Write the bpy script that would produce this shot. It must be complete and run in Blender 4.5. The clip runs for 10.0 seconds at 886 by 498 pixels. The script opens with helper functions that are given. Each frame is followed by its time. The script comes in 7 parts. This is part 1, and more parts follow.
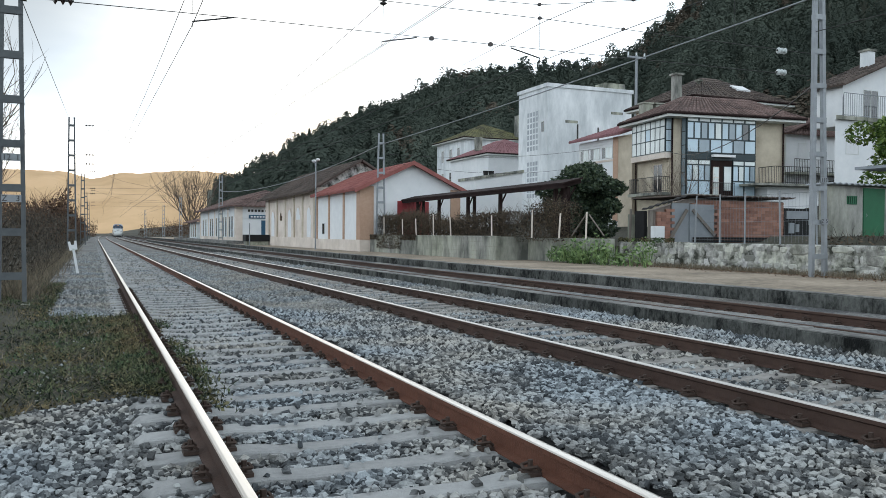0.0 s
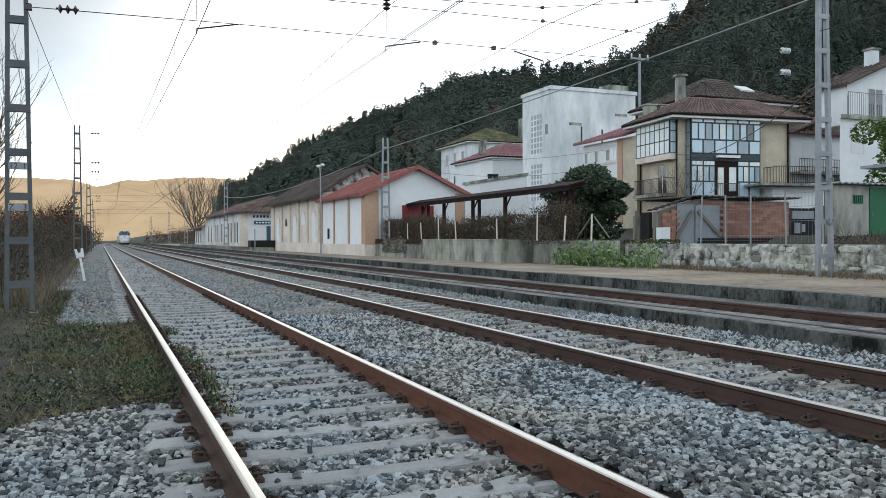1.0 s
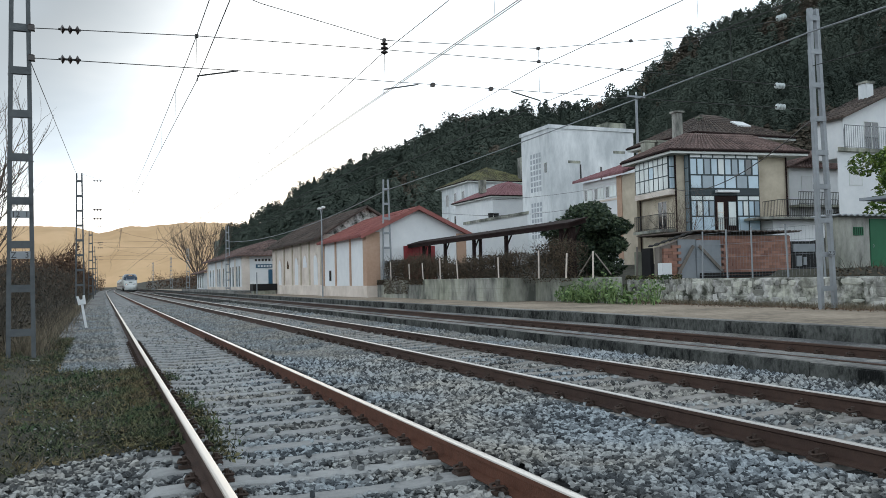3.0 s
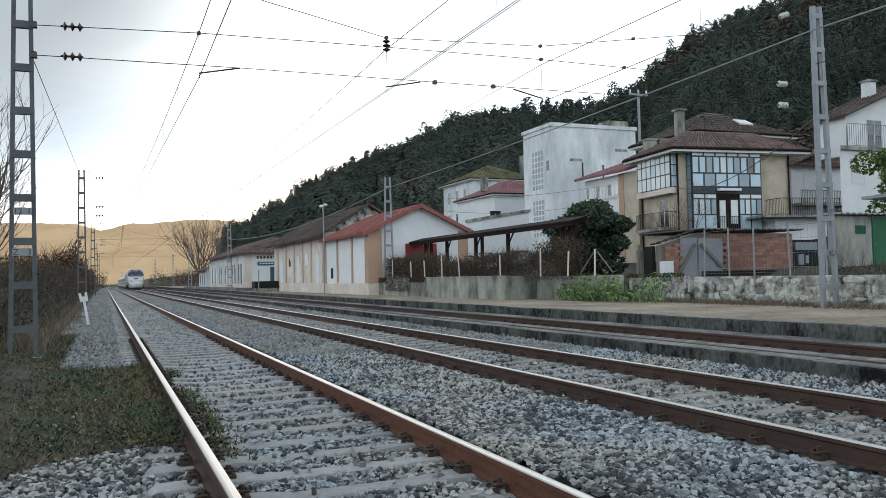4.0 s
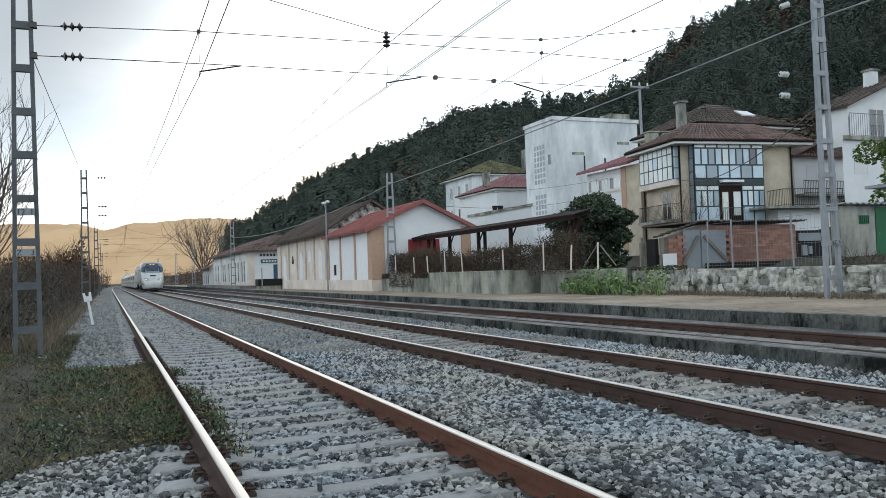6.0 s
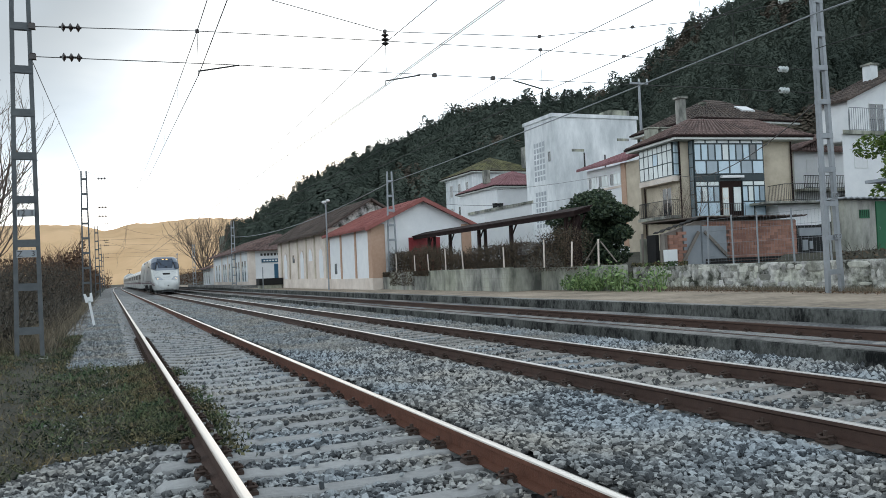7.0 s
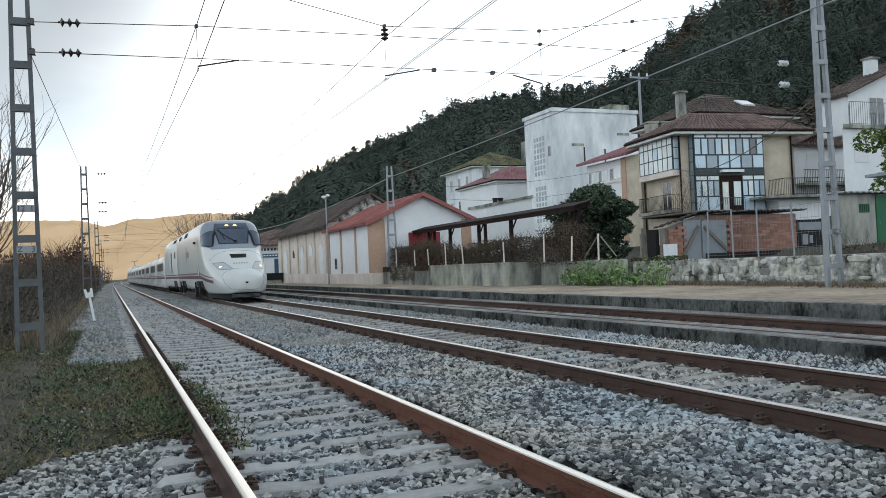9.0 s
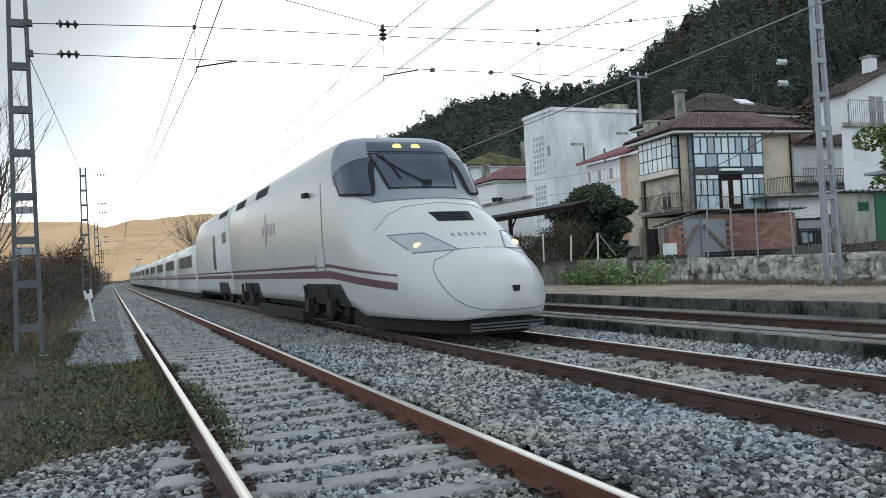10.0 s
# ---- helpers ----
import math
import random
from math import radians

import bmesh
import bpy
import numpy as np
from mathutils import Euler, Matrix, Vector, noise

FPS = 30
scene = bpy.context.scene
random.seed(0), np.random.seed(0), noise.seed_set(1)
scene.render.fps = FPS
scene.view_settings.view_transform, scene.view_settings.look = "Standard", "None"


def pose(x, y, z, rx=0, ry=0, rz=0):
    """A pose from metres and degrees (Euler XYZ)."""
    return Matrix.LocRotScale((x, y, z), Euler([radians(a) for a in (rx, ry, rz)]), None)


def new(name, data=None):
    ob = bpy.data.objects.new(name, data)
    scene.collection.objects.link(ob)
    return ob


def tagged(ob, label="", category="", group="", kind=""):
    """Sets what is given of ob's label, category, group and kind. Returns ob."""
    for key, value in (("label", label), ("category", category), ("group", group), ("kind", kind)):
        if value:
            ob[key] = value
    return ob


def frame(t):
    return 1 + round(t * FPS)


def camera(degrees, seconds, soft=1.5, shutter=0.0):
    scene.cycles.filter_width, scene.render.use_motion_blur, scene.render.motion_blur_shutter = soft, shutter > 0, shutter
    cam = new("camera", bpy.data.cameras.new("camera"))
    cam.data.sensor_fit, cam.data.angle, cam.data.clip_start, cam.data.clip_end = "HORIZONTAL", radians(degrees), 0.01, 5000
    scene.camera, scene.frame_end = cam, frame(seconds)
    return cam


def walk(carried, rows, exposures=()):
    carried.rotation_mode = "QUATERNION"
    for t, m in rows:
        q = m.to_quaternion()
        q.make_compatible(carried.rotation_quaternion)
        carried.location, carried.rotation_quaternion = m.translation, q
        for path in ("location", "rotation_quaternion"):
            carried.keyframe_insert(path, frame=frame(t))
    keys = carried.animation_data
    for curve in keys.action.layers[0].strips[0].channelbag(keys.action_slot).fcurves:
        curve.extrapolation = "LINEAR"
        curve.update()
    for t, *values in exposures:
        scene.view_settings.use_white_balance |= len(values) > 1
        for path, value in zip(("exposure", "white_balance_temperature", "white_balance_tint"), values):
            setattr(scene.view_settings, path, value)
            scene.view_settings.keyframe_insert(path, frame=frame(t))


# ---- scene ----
import collections

cam = camera(57.0, 10.0, soft=0.78)

# camera held by hand beside the first track; x across the tracks, y along them
PATH = [
    (0.0, pose(0.003, 0.014, 1.380, 89.035, -0.428, -23.156)),
    (0.5, pose(-0.007, 0.006, 1.375, 88.780, -0.034, -22.842)),
    (1.0, pose(-0.015, 0.009, 1.382, 89.292, 0.193, -22.810)),
    (1.5, pose(-0.018, 0.012, 1.389, 90.887, 0.508, -22.817)),
    (2.0, pose(-0.011, 0.004, 1.399, 92.221, 0.836, -22.820)),
    (2.5, pose(-0.005, -0.001, 1.387, 92.156, 1.322, -22.704)),
    (4.0, pose(-0.007, -0.004, 1.377, 91.946, 1.195, -22.547)),
    (4.5, pose(-0.000, -0.000, 1.378, 91.985, 1.250, -22.424)),
    (5.0, pose(-0.005, 0.002, 1.376, 91.956, 1.449, -22.450)),
    (5.5, pose(-0.005, -0.001, 1.377, 91.792, 1.646, -22.409)),
    (7.0, pose(0.001, -0.001, 1.369, 91.491, 2.400, -22.267)),
    (7.5, pose(0.000, -0.007, 1.370, 91.610, 2.420, -22.312)),
    (8.0, pose(0.003, -0.002, 1.368, 91.333, 2.425, -22.218)),
    (8.5, pose(0.003, -0.005, 1.369, 91.212, 2.419, -22.222)),
    (9.0, pose(0.003, -0.011, 1.372, 91.122, 2.486, -22.258)),
    (9.5, pose(0.009, -0.020, 1.374, 91.122, 2.636, -22.293)),
    (10.0, pose(0.022, -0.020, 1.374, 91.110, 2.700, -22.256)),
]
walk(cam, PATH, exposures=[(0.0, 0.34), (1.0, 0.33), (2.0, 0.16), (4.0, 0.14), (5.2, 0.23), (10.0, 0.27)])

# ---- light ----
world = bpy.data.worlds.new("world")
scene.world = world
world.use_nodes = True
wn, wl = world.node_tree.nodes, world.node_tree.links
bg = wn["Background"]
sky = wn.new("ShaderNodeTexSky")
sky.sky_type = "NISHITA"
sky.sun_disc = False
sky.sun_elevation = radians(6)
sky.sun_rotation = radians(14)
sky.dust_density = 2.0
sky_gain = wn.new("ShaderNodeVectorMath")
sky_gain.operation = "SCALE"
sky_gain.inputs["Scale"].default_value = 0.07
wl.new(sky.outputs[0], sky_gain.inputs[0])
# thin high cloud over the whole sky
wtc = wn.new("ShaderNodeTexCoord")
wmap = wn.new("ShaderNodeMapping")
wmap.inputs["Scale"].default_value = (1.0, 1.0, 3.0)
wl.new(wtc.outputs["Generated"], wmap.inputs[0])
cloud = wn.new("ShaderNodeTexNoise")
cloud.inputs["Scale"].default_value = 1.6
cloud.inputs["Detail"].default_value = 5
wl.new(wmap.outputs[0], cloud.inputs["Vector"])
cr = wn.new("ShaderNodeMapRange")
cr.inputs["From Min"].default_value, cr.inputs["From Max"].default_value = 0.3, 0.7
cr.inputs["To Min"].default_value, cr.inputs["To Max"].default_value = 0.55, 1.0
wl.new(cloud.outputs["Fac"], cr.inputs["Value"])
wmix = wn.new("ShaderNodeMix")
wmix.data_type = "RGBA"
wl.new(cr.outputs["Result"], wmix.inputs["Factor"])
wl.new(sky_gain.outputs[0], wmix.inputs["A"])
wmix.inputs["B"].default_value = (1.03, 1.16, 1.265, 1)
# the cloud is thinner and brighter towards the horizon
wsep = wn.new("ShaderNodeSeparateXYZ")
wl.new(wtc.outputs["Generated"], wsep.inputs[0])
wlow = wn.new("ShaderNodeMapRange")
wlow.inputs["From Min"].default_value, wlow.inputs["From Max"].default_value = 0.0, 0.85
wlow.inputs["To Min"].default_value, wlow.inputs["To Max"].default_value = 1.70, 0.66
wl.new(wsep.outputs["Z"], wlow.inputs["Value"])
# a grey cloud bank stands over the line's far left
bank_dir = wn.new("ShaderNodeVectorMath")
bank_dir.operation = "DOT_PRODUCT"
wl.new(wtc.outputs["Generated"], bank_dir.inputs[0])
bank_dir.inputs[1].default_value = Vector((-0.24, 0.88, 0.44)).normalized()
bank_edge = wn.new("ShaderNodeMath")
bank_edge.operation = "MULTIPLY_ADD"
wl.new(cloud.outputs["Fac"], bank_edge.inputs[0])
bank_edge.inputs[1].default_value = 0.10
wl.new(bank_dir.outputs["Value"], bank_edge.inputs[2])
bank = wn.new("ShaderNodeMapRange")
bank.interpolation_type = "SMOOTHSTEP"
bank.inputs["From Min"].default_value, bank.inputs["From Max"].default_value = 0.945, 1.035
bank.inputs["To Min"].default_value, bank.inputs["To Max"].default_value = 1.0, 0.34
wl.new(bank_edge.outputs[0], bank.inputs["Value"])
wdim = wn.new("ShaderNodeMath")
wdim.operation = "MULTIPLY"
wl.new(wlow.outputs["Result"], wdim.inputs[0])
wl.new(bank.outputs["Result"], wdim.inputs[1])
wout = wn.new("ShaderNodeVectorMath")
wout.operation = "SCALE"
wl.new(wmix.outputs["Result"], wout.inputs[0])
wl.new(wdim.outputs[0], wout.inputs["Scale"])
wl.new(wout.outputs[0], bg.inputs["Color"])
bg.inputs["Strength"].default_value = 1.0

sun = new("sun", bpy.data.lights.new("sun", "SUN"))
sun.data.energy = 2.0
sun.data.angle = radians(0.6)
sun.data.color = (1.0, 0.72, 0.42)
sun.rotation_mode = "XYZ"
sun.rotation_euler = Euler((radians(90 - 5.0), 0, radians(180 - 16)))


# ---- materials ----
def mat(name, col, rough=0.8, scale=6.0, var=0.25, fine=60.0, bump=0.25, metal=0.0, col2=None, island=0.0, rand=0.0, big=0.5, spec=0.5, stretch=(1, 1, 1), sharp=1.0, tint=None):
    """Two scales of mottling round a base colour, with fine relief."""
    m = bpy.data.materials.new(name)
    m.use_nodes = True
    n, l = m.node_tree.nodes, m.node_tree.links
    b = n["Principled BSDF"]
    b.inputs["Roughness"].default_value = rough
    b.inputs["Metallic"].default_value = metal
    b.inputs["Specular IOR Level"].default_value = spec
    tc = n.new("ShaderNodeTexCoord")
    mp = n.new("ShaderNodeMapping")
    mp.inputs["Scale"].default_value = stretch
    l.new(tc.outputs["Object"], mp.inputs[0])
    n1 = n.new("ShaderNodeTexNoise")
    n1.inputs["Scale"].default_value = scale
    n1.inputs["Detail"].default_value = 6
    n1.inputs["Roughness"].default_value = 0.65
    l.new(mp.outputs[0], n1.inputs["Vector"])
    n0 = n.new("ShaderNodeTexNoise")
    n0.inputs["Scale"].default_value = big
    n0.inputs["Detail"].default_value = 4
    l.new(mp.outputs[0], n0.inputs["Vector"])
    n2 = n.new("ShaderNodeTexNoise")
    n2.inputs["Scale"].default_value = fine
    n2.inputs["Detail"].default_value = 3
    l.new(mp.outputs[0], n2.inputs["Vector"])
    add = n.new("ShaderNodeMath")
    add.operation = "ADD"
    l.new(n1.outputs["Fac"], add.inputs[0])
    l.new(n0.outputs["Fac"], add.inputs[1])
    last = add
    if island or rand:
        src = n.new("ShaderNodeNewGeometry").outputs["Random Per Island"] if island else n.new("ShaderNodeObjectInfo").outputs["Random"]
        sc = n.new("ShaderNodeMath")
        sc.operation = "MULTIPLY_ADD"
        l.new(src, sc.inputs[0])
        sc.inputs[1].default_value = island or rand
        sc.inputs[2].default_value = -0.5 * (island or rand)
        ad2 = n.new("ShaderNodeMath")
        ad2.operation = "ADD"
        l.new(add.outputs[0], ad2.inputs[0])
        l.new(sc.outputs[0], ad2.inputs[1])
        last = ad2
    mr = n.new("ShaderNodeMapRange")
    mr.inputs["From Min"].default_value, mr.inputs["From Max"].default_value = 1 - 0.35 / sharp, 1 + 0.35 / sharp
    l.new(last.outputs[0], mr.inputs["Value"])
    mx = n.new("ShaderNodeMix")
    mx.data_type = "RGBA"
    c2 = col2 or tuple(min(1, c * (1 + var)) for c in col)
    c1 = col if col2 else tuple(c * (1 - var) for c in col)
    mx.inputs["A"].default_value = (*c1, 1)
    mx.inputs["B"].default_value = (*c2, 1)
    l.new(mr.outputs[0], mx.inputs["Factor"])
    if tint:
        n3 = n.new("ShaderNodeTexNoise")
        n3.inputs["Scale"].default_value = tint[2]
        n3.inputs["Detail"].default_value = 3
        l.new(mp.outputs[0], n3.inputs["Vector"])
        m3 = n.new("ShaderNodeMapRange")
        m3.inputs["From Min"].default_value, m3.inputs["From Max"].default_value = 0.38, 0.62
        l.new(n3.outputs["Fac"], m3.inputs["Value"])
        t1 = n.new("ShaderNodeMix")
        t1.data_type = "RGBA"
        t1.inputs["A"].default_value = (*tint[0], 1)
        t1.inputs["B"].default_value = (*tint[1], 1)
        l.new(m3.outputs[0], t1.inputs["Factor"])
        t2 = n.new("ShaderNodeMix")
        t2.data_type = "RGBA"
        t2.blend_type = "MULTIPLY"
        t2.inputs["Factor"].default_value = 1.0
        l.new(mx.outputs["Result"], t2.inputs["A"])
        l.new(t1.outputs["Result"], t2.inputs["B"])
        mx = t2
    l.new(mx.outputs["Result"], b.inputs["Base Color"])
    if bump:
        bp = n.new("ShaderNodeBump")
        bp.inputs["Strength"].default_value = bump
        bp.inputs["Distance"].default_value = 0.02
        l.new(n2.outputs["Fac"], bp.inputs["Height"])
        l.new(bp.outputs[0], b.inputs["Normal"])
    return m


def glow(name, col, strength):
    m = bpy.data.materials.new(name)
    m.use_nodes = True
    b = m.node_tree.nodes["Principled BSDF"]
    b.inputs["Base Color"].default_value = (*col, 1)
    b.inputs["Emission Color"].default_value = (*col, 1)
    b.inputs["Emission Strength"].default_value = strength
    return m


M = {}
M["stone"] = mat("ballast_stone", (0.065, 0.07, 0.076), 0.9, 9, 0.3, 70, 0.6, col2=(0.44, 0.45, 0.46), island=1.05, big=0.8, spec=0.3, tint=((0.92, 1.0, 1.05), (1.06, 1.0, 0.90), 0.55))
M["stone_far"] = mat("far_ballast_stone", (0.125, 0.13, 0.135), 0.9, 9, 0.3, 70, 0.4, col2=(0.33, 0.335, 0.335), island=0.75, big=0.8, tint=((0.92, 1.0, 1.05), (1.06, 1.0, 0.90), 0.55))
M["bed"] = mat("ballast_bed", (0.07, 0.07, 0.073), 0.95, 16, 0.3, 40, 1.0, col2=(0.28, 0.28, 0.275), sharp=2.2, tint=((0.95, 1.0, 1.04), (1.05, 1.0, 0.92), 0.4))
# bed below the loose stones, the shade of their gaps in its colour
M["bed_near"] = mat("painted_ballast_gap_shade", (0.014, 0.014, 0.015), 0.95, 26, 0.3, 40, 1.0, col2=(0.05, 0.05, 0.05))
M["sleeper"] = mat("concrete_sleeper", (0.335, 0.34, 0.34), 0.9, 14, 0.2, 90, 0.5, rand=0.35)
M["sleeper_dusty"] = mat("dusty_brown_sleeper", (0.24, 0.228, 0.215), 0.95, 14, 0.2, 90, 0.6, col2=(0.38, 0.365, 0.345), rand=0.4)
M["rail_rust"] = mat("rusty_steel", (0.075, 0.030, 0.019), 0.75, 10, 0.3, 80, 0.3, col2=(0.15, 0.062, 0.038), spec=0.3)
M["rail_dark"] = mat("dark_and_shaded_rusty_steel", (0.045, 0.027, 0.022), 0.75, 10, 0.3, 80, 0.3, col2=(0.085, 0.05, 0.038), spec=0.3)
M["rail_top"] = mat("polished_rail_head", (0.62, 0.58, 0.53), 0.28, 30, 0.12, 200, 0.02, metal=1.0, stretch=(1, 0.05, 1))
M["rail_top_dull"] = mat("worn_rail_head", (0.58, 0.55, 0.52), 0.32, 30, 0.15, 200, 0.02, metal=0.9, stretch=(1, 0.05, 1))
M["clip"] = mat("rusty_clip", (0.05, 0.03, 0.022), 0.8, 20, 0.4)
M["soil"] = mat("verge_soil", (0.022, 0.022, 0.015), 0.95, 3, 0.4, 30, 1.0, col2=(0.062, 0.058, 0.040), sharp=1.5)
M["land"] = mat("hill_land", (0.035, 0.042, 0.03), 0.95, 0.05, 0.4, 0.6, 1.0, col2=(0.075, 0.08, 0.055))
M["platform"] = mat("platform_gravel", (0.18, 0.145, 0.108), 0.95, 5, 0.25, 40, 0.9, col2=(0.42, 0.345, 0.265), big=0.45, sharp=1.5)
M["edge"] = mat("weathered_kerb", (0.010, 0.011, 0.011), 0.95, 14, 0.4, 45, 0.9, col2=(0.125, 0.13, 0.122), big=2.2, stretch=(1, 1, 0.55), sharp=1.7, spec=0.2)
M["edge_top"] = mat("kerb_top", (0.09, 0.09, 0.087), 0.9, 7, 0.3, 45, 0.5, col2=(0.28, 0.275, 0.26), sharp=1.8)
M["mast"] = mat("galvanised_steel", (0.27, 0.29, 0.31), 0.55, 5, 0.2, 60, 0.15, metal=0.35)
# darker copy of the mast steel, with the backlit silhouette put into its colour
M["mast_dark"] = mat("backlight_dark_steel", (0.065, 0.072, 0.078), 0.75, 5, 0.3, 60, 0.2, col2=(0.13, 0.142, 0.15), spec=0.3)
M["wire"] = mat("copper_wire", (0.06, 0.06, 0.06), 0.6, 5, 0.2, 60, 0.0, metal=0.5)
M["insul"] = mat("brown_porcelain", (0.03, 0.02, 0.018), 0.25, 5, 0.2, 60, 0.0)
M["insul_white"] = mat("glass_insulator", (0.55, 0.60, 0.60), 0.15, 5, 0.1, 60, 0.0)
M["plaster_white"] = mat("white_render", (0.66, 0.68, 0.70), 0.9, 1.6, 0.1, 40, 0.25, col2=(0.80, 0.81, 0.82), big=0.3)
M["plaster_old"] = mat("stained_white_render", (0.53, 0.56, 0.58), 0.95, 1.1, 0.2, 30, 0.35, col2=(0.85, 0.87, 0.885), big=0.3, stretch=(1, 1, 0.35), sharp=1.5)
M["plaster_beige"] = mat("beige_render", (0.40, 0.34, 0.26), 0.95, 1.2, 0.2, 30, 0.3, col2=(0.60, 0.53, 0.42), big=0.4, sharp=1.4)
M["plaster_cream"] = mat("cream_stone", (0.57, 0.495, 0.435), 0.95, 1.2, 0.2, 25, 0.3, col2=(0.77, 0.69, 0.62), big=0.4, sharp=1.4)
M["terracotta"] = mat("pale_orange_pilaster", (0.40, 0.25, 0.17), 0.95, 5, 0.2, 30, 0.3, col2=(0.52, 0.36, 0.27))
M["brick"] = mat("hollow_brick", (0.22, 0.112, 0.085), 0.95, 5, 0.3, 50, 0.4, col2=(0.40, 0.215, 0.16), rand=0.6)
M["mortar"] = mat("grey_mortar", (0.20, 0.17, 0.15), 0.95, 8)
M["roof_red"] = mat("red_tile", (0.20, 0.062, 0.055), 0.85, 3, 0.3, 30, 0.3, col2=(0.33, 0.125, 0.11), island=0.5)
M["roof_rose"] = mat("faded_rose_tile", (0.20, 0.09, 0.10), 0.9, 3, 0.3, 30, 0.3, col2=(0.31, 0.16, 0.17), island=0.4)
M["lattice"] = mat("pale_concrete_lattice", (0.30, 0.33, 0.36), 0.9, 3, 0.3, 30, 0.3, col2=(0.46, 0.49, 0.52))
M["roof_brown"] = mat("brown_tile", (0.085, 0.056, 0.050), 0.9, 3, 0.35, 30, 0.3, col2=(0.19, 0.125, 0.112), island=0.6)
M["roof_old"] = mat("lichened_tile", (0.040, 0.031, 0.028), 0.95, 3, 0.35, 30, 0.4, col2=(0.115, 0.088, 0.074), island=0.6)
M["roof_moss"] = mat("mossy_tile", (0.06, 0.058, 0.032), 0.95, 0.6, 0.35, 20, 0.4, col2=(0.16, 0.155, 0.07), island=0.4, sharp=1.5)
M["red_sheet"] = mat("red_metal_door", (0.20, 0.018, 0.022), 0.6, 3, 0.2, 40, 0.15, col2=(0.30, 0.035, 0.04))
M["brown_steel"] = mat("brown_painted_steel", (0.014, 0.008, 0.008), 0.9, 4, 0.3, 40, 0.2, col2=(0.034, 0.020, 0.018), spec=0.2)
M["concrete"] = mat("stained_concrete", (0.11, 0.115, 0.105), 0.95, 2.2, 0.3, 35, 0.6, col2=(0.42, 0.415, 0.385), big=0.7, stretch=(1, 1, 0.4), sharp=1.7, tint=((1.0, 1.0, 1.0), (0.93, 0.96, 0.84), 0.35))
M["rubble"] = mat("rubble_stone", (0.20, 0.198, 0.185), 0.95, 5, 0.3, 30, 1.0, col2=(0.64, 0.63, 0.60), rand=0.45, big=1.2, sharp=1.5, tint=((1.0, 1.0, 1.02), (0.90, 0.92, 0.84), 0.8))
M["rubble_joint"] = mat("lime_mortar", (0.05, 0.052, 0.042), 0.95, 5, 0.3, 30, 1.0, col2=(0.66, 0.65, 0.63), big=1.7, sharp=1.9, tint=((1.0, 1.0, 1.02), (0.90, 0.92, 0.82), 0.9))
M["frame_dark"] = mat("dark_teal_aluminium", (0.018, 0.035, 0.042), 0.45, 5, 0.2, 60, 0.05)
M["frame_white"] = mat("white_aluminium", (0.62, 0.64, 0.62), 0.5, 5, 0.1, 60, 0.05)
M["iron"] = mat("wrought_iron", (0.035, 0.035, 0.035), 0.6, 8, 0.3)
M["green_door"] = mat("green_door_paint", (0.012, 0.115, 0.05), 0.5, 3, 0.25, 40, 0.15)
M["wood"] = mat("grey_wood", (0.17, 0.15, 0.13), 0.9, 6, 0.3, 50, 0.4, stretch=(1, 1, 0.2))
M["sheet_grey"] = mat("grey_sheet_metal", (0.20, 0.225, 0.25), 0.6, 2, 0.25, 40, 0.2, col2=(0.30, 0.32, 0.34))
M["plastic_white"] = mat("white_plastic", (0.72, 0.74, 0.75), 0.45, 5, 0.05, 50, 0.02)
M["blue_sign"] = mat("blue_sign", (0.02, 0.09, 0.16), 0.5, 3, 0.1, 40, 0.02)
# near-black colour put in for shaded depth in doorway, vent and clutter
M["dark"] = mat("painted_dark_depth", (0.012, 0.012, 0.013), 0.9, 4, 0.3)
M["bark"] = mat("grey_bark", (0.10, 0.085, 0.07), 0.95, 8, 0.3, 40, 0.6)
M["twig"] = mat("bare_twig", (0.12, 0.09, 0.072), 0.95, 3, 0.3, 40, 0.2)


def soften(m, lean, share):
    """Needles scatter light within the crown: lean their shading towards one common direction."""
    n, l = m.node_tree.nodes, m.node_tree.links
    geo = n.new("ShaderNodeNewGeometry")
    mix = n.new("ShaderNodeMix")
    mix.data_type = "VECTOR"
    mix.inputs["Factor"].default_value = share
    l.new(geo.outputs["Normal"], mix.inputs["A"])
    mix.inputs["B"].default_value = lean
    unit = n.new("ShaderNodeVectorMath")
    unit.operation = "NORMALIZE"
    l.new(mix.outputs["Result"], unit.inputs[0])
    l.new(unit.outputs[0], n["Principled BSDF"].inputs["Normal"])


def leaf(name, c1, c2, rough=0.75):
    m = mat(name, c1, rough, 2.0, 0.3, 30, 0.0, col2=c2, island=1.2, big=0.12, spec=0.25)
    return m


M["pine"] = mat("pine_needles", (0.040, 0.052, 0.045), 0.95, 0.09, 0.3, 30, 0.0, col2=(0.098, 0.118, 0.096), island=0.10, big=0.016, spec=0.0, sharp=1.2)
M["oak"] = mat("brown_winter_oak", (0.072, 0.062, 0.050), 0.9, 0.12, 0.3, 30, 0.0, col2=(0.165, 0.138, 0.108), island=0.2, big=0.02, spec=0.05)
for kind_of_tree in ("pine", "oak"):
    soften(M[kind_of_tree], (-0.45, -0.55, 0.70), 0.72)
M["ever"] = leaf("evergreen_leaf", (0.022, 0.040, 0.026), (0.085, 0.115, 0.065), 0.5)
M["lemon"] = leaf("yellow_green_leaf", (0.05, 0.10, 0.02), (0.16, 0.22, 0.05), 0.5)
M["hedge"] = leaf("dry_hedge_leaf", (0.032, 0.026, 0.020), (0.125, 0.092, 0.062))
